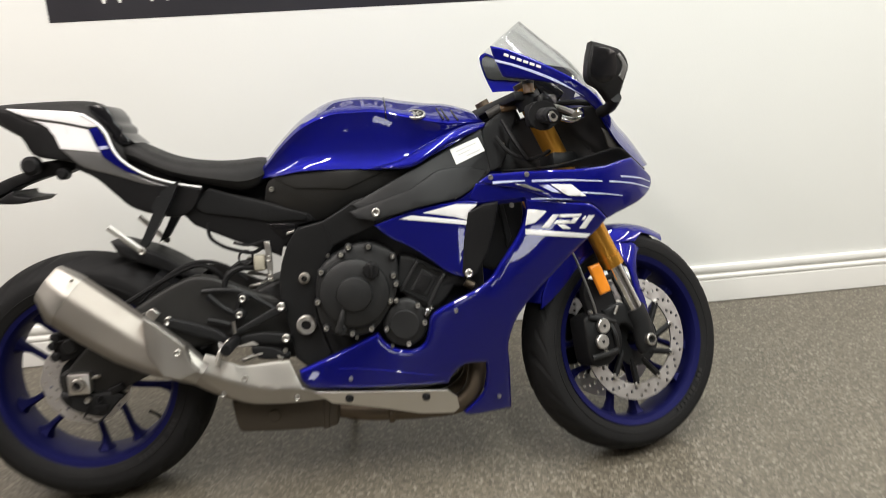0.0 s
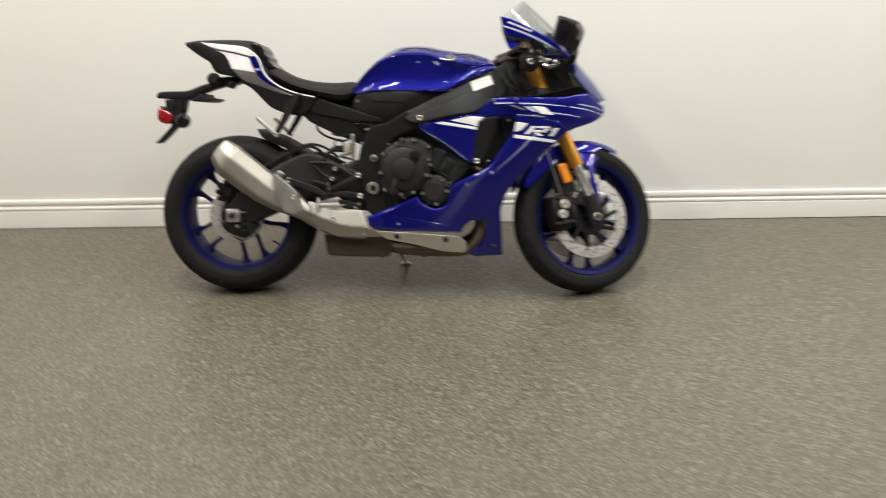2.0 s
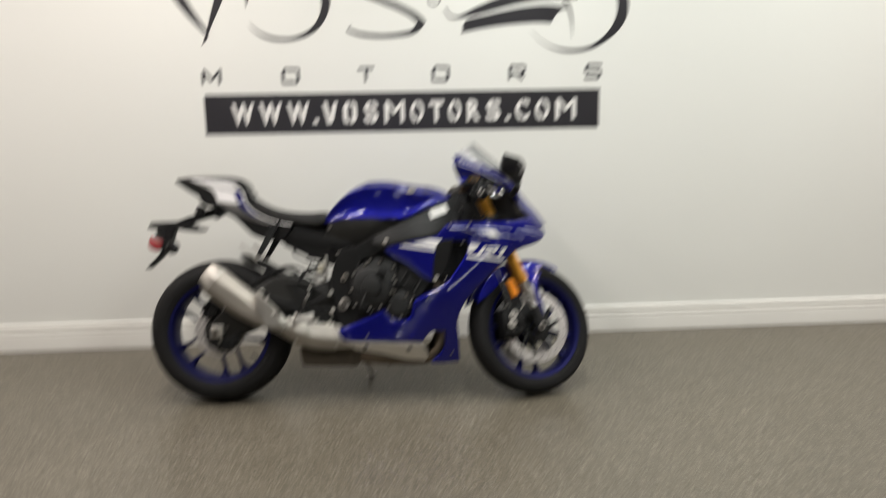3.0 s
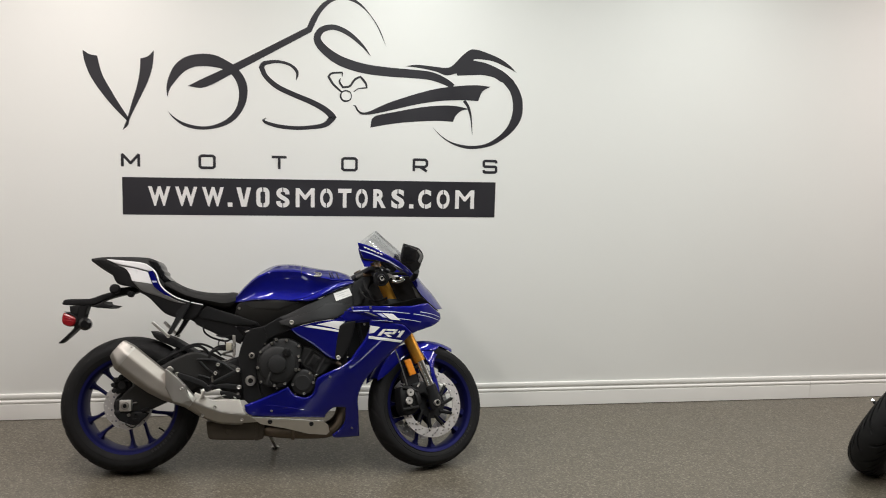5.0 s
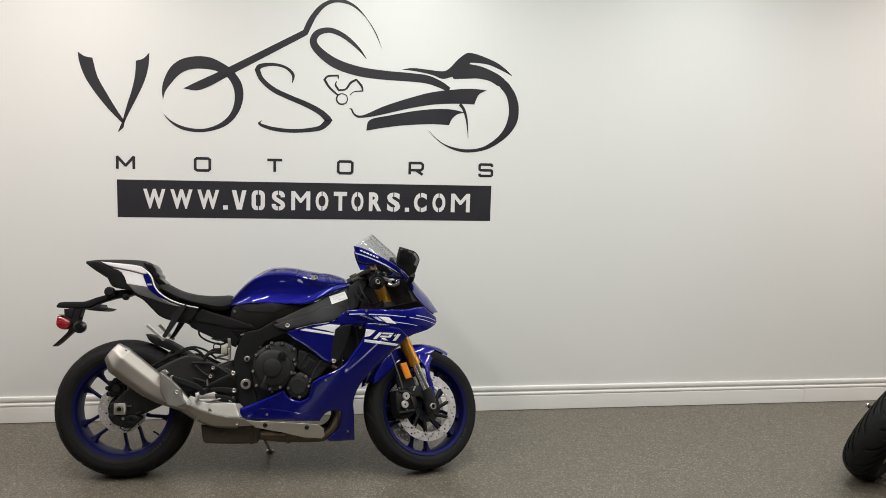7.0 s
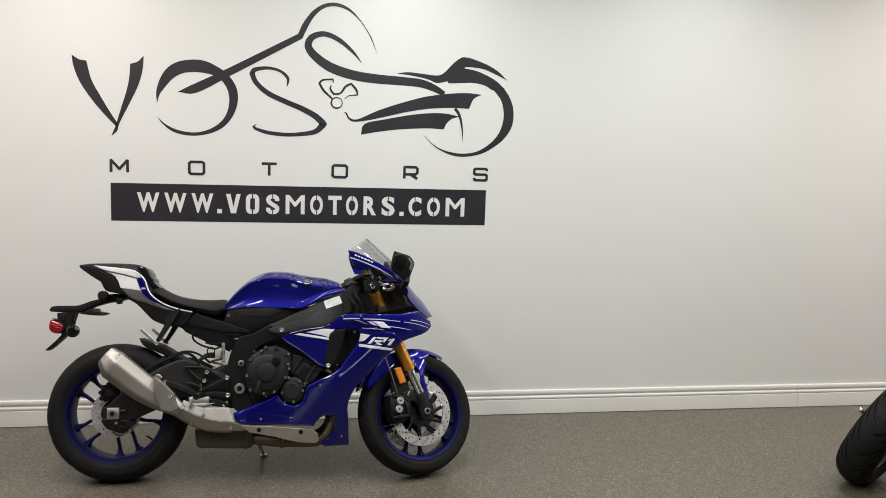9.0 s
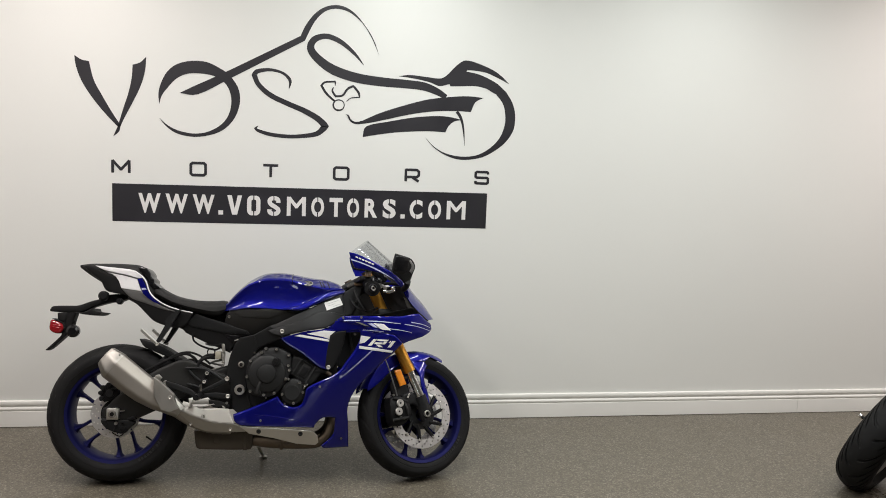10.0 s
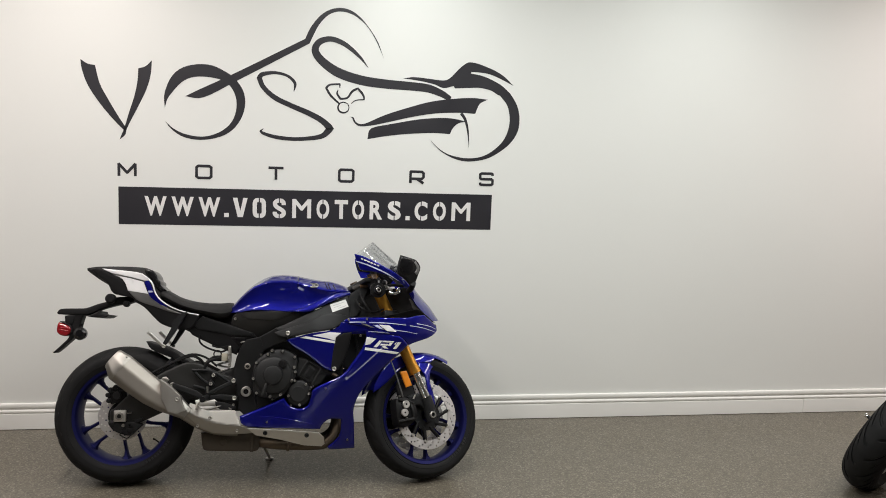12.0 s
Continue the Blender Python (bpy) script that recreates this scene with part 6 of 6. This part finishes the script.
cowl = part("upper_cowl", panel(bmesh.new(), [(1.050, 1.079), (1.056, 1.056), (1.065, 1.035), (1.078, 1.005), (1.097, 0.999), (1.143, 0.992), (1.200, 0.979), (1.237, 0.964), (1.270, 0.940), (1.302, 0.908), (1.335, 0.862), (1.336, 0.890), (1.300, 0.944), (1.250, 0.985), (1.200, 1.015), (1.152, 1.041), (1.092, 1.068)], cowl_d, 0.005, 0.005, 0.012, k=2), BLUE, bike, "blue upper cowl below the screen")
part("upper_cowl", panel(bmesh.new(), [(1.063, 1.077), (1.080, 1.092), (1.112, 1.077), (1.210, 1.006), (1.298, 0.945), (1.336, 0.890), (1.335, 0.862), (1.262, 0.945), (1.183, 0.980), (1.094, 0.983), (1.073, 1.031)], cowl_d, 0.005, 0.004, side=1), BLUE, bike, "blue upper cowl below the screen")
part("cowl_lining", panel(bmesh.new(), [(1.068, 1.068), (1.082, 1.085), (1.110, 1.070), (1.205, 1.004), (1.180, 1.008), (1.130, 1.014), (1.086, 1.020), (1.076, 1.036)], cowl_d, 0.004, 0.002, side=1, lift=-0.008), GLOSS, bike, "dark cowl lining")
both("cowl_line", [(1.060, 1.046), (1.120, 1.026), (1.200, 0.990), (1.270, 0.945), (1.195, 0.986), (1.115, 1.022), (1.060, 1.040)], cowl_d, LILAC, "pale graphic line", mirror=False, thick=0.002, roll=0.0004, lift=0.0015)
# maker's word as plain bars
for i in range(6):
    x = 1.082 + 0.0150 * i
    z = 1.059 - 0.0063 * i
    both("word_bar", [(x, z), (x + 0.0112, z - 0.0047), (x + 0.0095, z - 0.0107), (x - 0.0017, z - 0.0060)], cowl_d, WHITE, mirror=False, thick=0.002, roll=0.0002, lift=0.0022, plain=True)
part("instrument", moved(box(bmesh.new(), -0.02, 0.02, -0.075, 0.075, -0.045, 0.045, 0.008), Matrix.Translation((1.20, 0, 0.975)) @ Matrix.Rotation(radians(-50), 4, "Y")), GLOSS, bike, "dark instrument cluster")
part("screen_stay", tube(bmesh.new(), [(1.18, -0.06, 0.93), (1.25, -0.10, 0.935), (1.30, -0.12, 0.93)], 0.008, 8), BLACK, bike)

# mirrors
for s in (-1, 1):
    mir_d = surface([(1.24, 0.96, 0.315), (1.25, 1.06, 0.320), (1.345, 1.03, 0.275), (1.36, 1.00, 0.265), (1.33, 0.93, 0.265), (1.29, 0.99, 0.305)])
    mir = part("mirror", panel(bmesh.new(), [(1.258, 1.062), (1.300, 1.052), (1.336, 1.040), (1.355, 1.008), (1.344, 0.972), (1.326, 0.925), (1.312, 0.920), (1.280, 0.955), (1.247, 0.976), (1.247, 1.020)], mir_d, 0.045, 0.006, side=s), BLACK, bike, "black rear-view mirror")
    part("mirror_glass", panel(bmesh.new(), [(1.262, 1.052), (1.300, 1.046), (1.322, 1.036), (1.318, 0.985), (1.285, 0.968), (1.254, 0.984), (1.254, 1.020)], mir_d, 0.006, 0.002, side=s, lift=0.002), GLOSS, mir)
    part("mirror_rim", panel(bmesh.new(), [(1.330, 1.036), (1.350, 1.006), (1.338, 0.972), (1.326, 0.982), (1.336, 1.006), (1.322, 1.030)], mir_d, 0.006, 0.003, side=s, lift=0.003), SILVER_PAINT, mir)
    part("mirror_stalk", tube(bmesh.new(), [(1.320, s * 0.275, 0.935), (1.318, s * 0.23, 0.915), (1.310, s * 0.175, 0.905)], 0.014, 10), BLACK, mir)

# ---- steered parts ----
axle = Vector((BASE, 0, RF))
fwd_m = STEER @ Matrix.Translation(axle)
front = part("front_wheel", moved(rim_bm(0.2165, 0.058, 0.040, 0.045), fwd_m), RIM_BLUE, bike, "blue ten-spoke cast wheel")
add_spokes(front, fwd_m, 0.2165, 0.040, 10, RIM_BLUE, radians(-97))
part("tyre", moved(tyre_bm(RF, 0.122, 0.2165, 12, n=264), fwd_m), RUBBER, front, "black rubber tyre")
sidewall(front, fwd_m, 0.122, 0.2165, radians(-60))
for v in (-0.066, 0.066):
    bm = disc_bm(0.160, 0.118, 0.005, ((0.151, 20, 0.0046, 0.0), (0.140, 20, 0.0046, 0.1), (0.129, 20, 0.0046, 0.2)))
    dsc = part("brake_disc", moved(bm, fwd_m @ Matrix.Translation((0, v, 0))), DISC, bike, "drilled steel front brake disc")
    bm = bmesh.new()
    drum(bm, (0, v, 0), 0.070, 0.004, 0.001, 36, 0.03)
    part("disc_carrier", moved(bm, fwd_m), FRAME, dsc)
    for i in range(10):
        a = 2 * math.pi * i / 10
        part("carrier_arm", moved(tube(bmesh.new(), [(0.054 * math.cos(a - 0.10), v, 0.054 * math.sin(a - 0.10)), (0.118 * math.cos(a + 0.22), v, 0.118 * math.sin(a + 0.22))], 0.0085, 8), fwd_m), BLACK, dsc)
    for i in range(10):
        a = 2 * math.pi * i / 10 + 0.22
        part("bobbin", moved(drum(bmesh.new(), (0.119 * math.cos(a), v - 0.002, 0.119 * math.sin(a)), 0.0085, 0.005, 0.001, 12), fwd_m), ALLOY, dsc)
part("axle_end", moved(drum(bmesh.new(), (0, -0.128, 0), 0.0155, 0.008, 0.002, 24, 0.0105), fwd_m), STEEL, front)
part("axle", moved(tube(bmesh.new(), [(0, -0.125, 0), (0, 0.125, 0)], 0.011, 14), fwd_m), FRAME, front)
for s in (-1, 1):
    v = 0.104 * s
    leg = part("fork_leg", moved(tube(bmesh.new(), [(1.100, v, 0.962), (1.316, v, 0.503)], 0.0275, 24), STEER), GOLD, bike, "gold anodised fork tube")
    part("fork_lip", moved(tube(bmesh.new(), [(1.306, v, 0.524), (1.319, v, 0.497)], 0.0295, 24), STEER), GOLD, leg)
    part("fork_slider", moved(tube(bmesh.new(), [(1.314, v, 0.507), (1.373, v, 0.376)], 0.0215, 20), STEER), CHROME, leg, "chromed fork slider")
    part("fork_foot", moved(loft(bmesh.new(), [[Vector((x + w * math.cos(a), v + 0.022 * math.sin(a), z + w * 0.45 * math.cos(a))) for a in [2 * math.pi * i / 14 for i in range(14)]] for x, z, w in ((1.3705, 0.382, 0.025), (1.373, 0.376, 0.027), (1.384, 0.350, 0.026), (1.392, 0.315, 0.030), (1.397, 0.290, 0.030), (1.400, 0.268, 0.020))]), STEER), FRAME, leg, "black fork foot")
    part("fork_cap", moved(tube(bmesh.new(), [(1.100, v, 0.962), (1.094, v, 0.974)], 0.019, 16), STEER), BRONZE, leg, "dark fork cap")
    cal = part("front_caliper", moved(panel(bmesh.new(), [(1.212, 0.362), (1.226, 0.376), (1.262, 0.380), (1.292, 0.366), (1.318, 0.336), (1.318, 0.290), (1.290, 0.255), (1.262, 0.242), (1.227, 0.251), (1.213, 0.300)], surface([(1.21, 0.36, 0.102), (1.25, 0.33, 0.116), (1.31, 0.35, 0.106), (1.24, 0.255, 0.102)]), 0.066, 0.006, side=s), STEER), BLACK, bike, "black four-piston brake caliper")
    for x0, z0, x1, z1 in ((1.222, 0.372, 1.300, 0.352), (1.222, 0.268, 1.300, 0.280), (1.284, 0.350, 1.300, 0.290)):
        part("caliper_rib", moved(tube(bmesh.new(), [(x0, s * 0.110, z0), ((x0 + x1) / 2, s * 0.118, (z0 + z1) / 2), (x1, s * 0.110, z1)], 0.0065, 8), STEER), ENGINE, cal)
    part("bleed_nipple", moved(tube(bmesh.new(), [(1.300, s * 0.112, 0.372), (1.310, s * 0.116, 0.392)], 0.004, 8), STEER), STEEL, cal)
    for x, z in ((1.255, 0.346), (1.247, 0.307)):
        part("piston_cap", moved(drum(bmesh.new(), (x, 0.122 * s, z), 0.0182, 0.006, 0.002, 24), STEER), ALLOY, cal, "bright piston cap")
        part("cap_socket", moved(drum(bmesh.new(), (x, 0.1265 * s, z), 0.0045, 0.003, 0.001, 8), STEER), FRAME, cal)
    part("caliper_arm", moved(panel(bmesh.new(), [(1.270, 0.385), (1.330, 0.400), (1.372, 0.372), (1.392, 0.330), (1.368, 0.318), (1.335, 0.345), (1.300, 0.330), (1.285, 0.350)], level(0.106), 0.022, 0.006, side=s), STEER), FRAME, cal)
    for x, z in ((1.226, 0.384), (1.262, 0.282)):
        bolt(x, 0.112 * s, z, 0.006, cal, STEEL, STEER)
    part("reflector", moved(panel(bmesh.new(), [(1.228, 0.499), (1.262, 0.506), (1.290, 0.434), (1.258, 0.425)], level(0.128), 0.010, 0.004, side=s), STEER), AMBER, bike, "amber side reflector")
    part("reflector_plate", moved(panel(bmesh.new(), [(1.222, 0.430), (1.238, 0.470), (1.300, 0.455), (1.322, 0.400), (1.290, 0.372), (1.236, 0.376)], level(0.098), 0.02, 0.005, side=s), STEER), BLACK, bike, "black reflector bracket")
    part("reflector_stay", moved(tube(bmesh.new(), [(1.272, 0.112 * s, 0.462), (1.310, 0.104 * s, 0.470)], 0.008, 8), STEER), BLACK, bike)
    part("brake_line", moved(tube(bmesh.new(), [(1.240, s * 0.105, 0.590), (1.187, s * 0.11, 0.556), (1.205, s * 0.115, 0.504), (1.236, s * 0.115, 0.410), (1.246, s * 0.11, 0.380)], 0.0032, 8), STEER), SILVER_PAINT, bike, "grey braided brake line")
part("lower_yoke", moved(box(bmesh.new(), 1.150, 1.225, -0.135, 0.135, 0.755, 0.795, 0.010), STEER), FRAME, bike)
part("upper_yoke", moved(box(bmesh.new(), 1.060, 1.135, -0.130, 0.130, 0.925, 0.950, 0.008), STEER), FRAME, bike)
part("head_tube", tube(bmesh.new(), [(1.150, 0, 0.800), (1.095, 0, 0.925)], 0.035, 18), FRAME, bike)
# front mudguard
rings = []
for i in range(19):
    a = radians(62 + (156 - 62) * i / 18)
    w = 0.070 - 0.022 * max(0, 1 - i / 5) - 0.010 * max(0, (i - 14) / 4)
    drop = 0.050 if 3 < i < 16 else 0.022
    row = []
    for y, r in ((-1, 0.311 - drop), (-0.94, 0.296), (-0.72, 0.309), (-0.35, 0.314), (0, 0.316), (0.35, 0.314), (0.72, 0.309), (0.94, 0.296), (1, 0.311 - drop), (0.94, 0.311 - drop), (0.86, 0.293), (0.66, 0.305), (0, 0.312), (-0.66, 0.305), (-0.86, 0.293), (-0.94, 0.311 - drop)):
        row.append(axle + Vector((r * math.cos(a), y * w, r * math.sin(a))))
    rings.append(row)
guard = part("front_mudguard", moved(loft(bmesh.new(), rings), STEER), BLUE, bike, "blue front mudguard", sharp=45)
for s in (-1, 1):
    part("mudguard_arm", moved(panel(bmesh.new(), [(1.345, 0.565), (1.400, 0.575), (1.470, 0.548), (1.428, 0.520), (1.412, 0.462), (1.428, 0.400), (1.436, 0.345), (1.412, 0.352), (1.392, 0.420), (1.384, 0.480), (1.362, 0.520)], surface([(1.35, 0.56, 0.066), (1.46, 0.55, 0.052), (1.40, 0.48, 0.082), (1.43, 0.35, 0.085), (1.39, 0.52, 0.076)]), 0.006, 0.005, side=s), STEER), BLUE, guard, "blue mudguard arm")
    part("mudguard_side", moved(panel(bmesh.new(), [(1.110, 0.405), (1.122, 0.450), (1.170, 0.520), (1.230, 0.570), (1.300, 0.590), (1.300, 0.560), (1.245, 0.520), (1.200, 0.470), (1.150, 0.430)], level(0.071), 0.006, 0.0015, side=s), STEER), BLUE, guard)
    bolt(1.420, 0.084 * s, 0.425, 0.006, guard, STEEL, STEER)
# clip-on bars, grips, levers, master cylinders
for s in (-1, 1):
    bar = part("clip_on_bar", moved(tube(bmesh.new(), [(1.122, s * 0.125, 0.892), (1.068, s * 0.25, 0.862), (1.036, s * 0.318, 0.848)], 0.011, 12), STEER), FRAME, bike, "black clip-on handlebar")
    part("grip", moved(tube(bmesh.new(), [(1.083, s * 0.215, 0.869), (1.036, s * 0.318, 0.848)], 0.0185, 16), STEER), SEAT, bar, "black rubber grip")
    part("bar_end", moved(tube(bmesh.new(), [(1.037, s * 0.316, 0.849), (1.031, s * 0.334, 0.843)], 0.019, 18, r_end=0.016), STEER), BLACK, bar)
    part("grip_flange", moved(tube(bmesh.new(), [(1.087, s * 0.206, 0.871), (1.083, s * 0.216, 0.869)], 0.036, 24), STEER), BLACK, bar)
    part("bar_end_plug", moved(drum(bmesh.new(), (0, 0, 0), 0.0125, 0.002, 0.001, 20, 0.0065), STEER @ Matrix.Translation((1.0308, s * 0.3355, 0.8427))), CHROME, bar, "bright bar end ring")
    part("bar_clamp", moved(tube(bmesh.new(), [(1.108, s * 0.104, 0.945), (1.122, s * 0.104, 0.915)], 0.034, 18), STEER), FRAME, bar)
    part("throttle_housing", moved(tube(bmesh.new(), [(1.095, s * 0.188, 0.875), (1.087, s * 0.206, 0.871)], 0.033, 20), STEER), BLACK, bar)
    part("switch_box", moved(box(bmesh.new(), 1.066, 1.122, min(s * 0.150, s * 0.206), max(s * 0.150, s * 0.206), 0.850, 0.908, 0.012), STEER), BLACK, bar)
    part("lever", moved(tube(bmesh.new(), [(1.135, s * 0.16, 0.905), (1.128, s * 0.22, 0.885), (1.108, s * 0.29, 0.862), (1.098, s * 0.325, 0.848)], 0.0075, 8), STEER), STEEL if s < 0 else BLACK, bar, "brake lever" if s < 0 else "clutch lever")
    part("lever_mount", moved(box(bmesh.new(), 1.100, 1.150, min(s * 0.145, s * 0.185), max(s * 0.145, s * 0.185), 0.885, 0.930, 0.008), STEER), GLOSS, bar)
    part("adjuster", moved(tube(bmesh.new(), [(1.150, s * 0.19, 0.868), (1.176, s * 0.20, 0.860), (1.205, s * 0.20, 0.872)], 0.008, 10), STEER), CHROME if s < 0 else BLACK, bar)
    part("adjuster_knob", moved(drum(bmesh.new(), (1.198, s * 0.20, 0.880), 0.011, 0.008, 0.003, 14), STEER), CHROME if s < 0 else BLACK, bar)
part("master_cup", moved(tube(bmesh.new(), [(1.097, -0.14, 0.940), (1.097, -0.14, 0.964)], 0.014, 16), STEER), BROWN, bike, "brown tinted brake fluid cup")
part("master_lid", moved(tube(bmesh.new(), [(1.097, -0.14, 0.963), (1.097, -0.14, 0.970)], 0.0155, 16), STEER), BLACK, bike)
part("ignition_lock", tube(bmesh.new(), [(1.050, -0.045, 0.915), (1.085, -0.050, 0.932)], 0.013, 12), TRIM_GREY, bike, "dark ignition lock")
part("damper_body", tube(bmesh.new(), [(1.082, -0.055, 0.928), (1.122, -0.055, 0.936)], 0.010, 12), BROWN, bike)
part("wiring", tube(bmesh.new(), [(1.06, -0.10, 0.86), (1.09, -0.12, 0.82), (1.14, -0.13, 0.80), (1.20, -0.10, 0.82)], 0.005, 8), BLACK, bike)
part("wiring", tube(bmesh.new(), [(1.08, -0.09, 0.90), (1.10, -0.13, 0.85), (1.13, -0.14, 0.80)], 0.006, 8), BLACK, bike)
bolt(1.078, -beam_d(1.078, 0.840) + 0.029, 0.840, 0.007, bike, STEEL)

# ---- the neighbouring motorcycle: only its front end reaches into view ----
BIKE2 = pose(3.601, -0.276, 0, 0, 0, 214.0) @ pose(0, 0, 0, -26)
other = thing("parked_motorcycle", BIKE2, "neighbouring motorcycle, wide black treaded tyre, leaning", "motorcycle")
m2 = Matrix.Translation((0, 0, 0.316))
wheel2 = part("wheel", moved(rim_bm(0.212, 0.070, 0.050, 0.06), m2), SATIN, other, "grey cast wheel")
add_spokes(wheel2, m2, 0.212, 0.050, 10, SATIN)
part("tyre", moved(tyre_bm(0.316, 0.184, 0.212, 16, n=480, depth=0.007, wide=0.11, shoulder=0.030, slant=0.75), m2), RUBBER, wheel2, "black tyre with cut tread")
part("axle", moved(tube(bmesh.new(), [(0, -0.140, 0), (0, 0.100, 0)], 0.009, 12), m2), FRAME, wheel2)
part("axle_nut", moved(drum(bmesh.new(), (0, -0.150, 0), 0.011, 0.009, 0.003, 16), m2), CHROME, wheel2, "bright axle nut")
for s in (-1, 1):
    part("swingarm", moved(panel(bmesh.new(), [(-0.03, 0.02), (-0.03, -0.02), (0.05, -0.035), (0.40, -0.01), (0.42, 0.06), (0.05, 0.035)], level(0.108), 0.02, 0.006, side=s), m2 @ Matrix.Rotation(radians(180), 4, "Z")), FRAME, other, "dark swingarm")
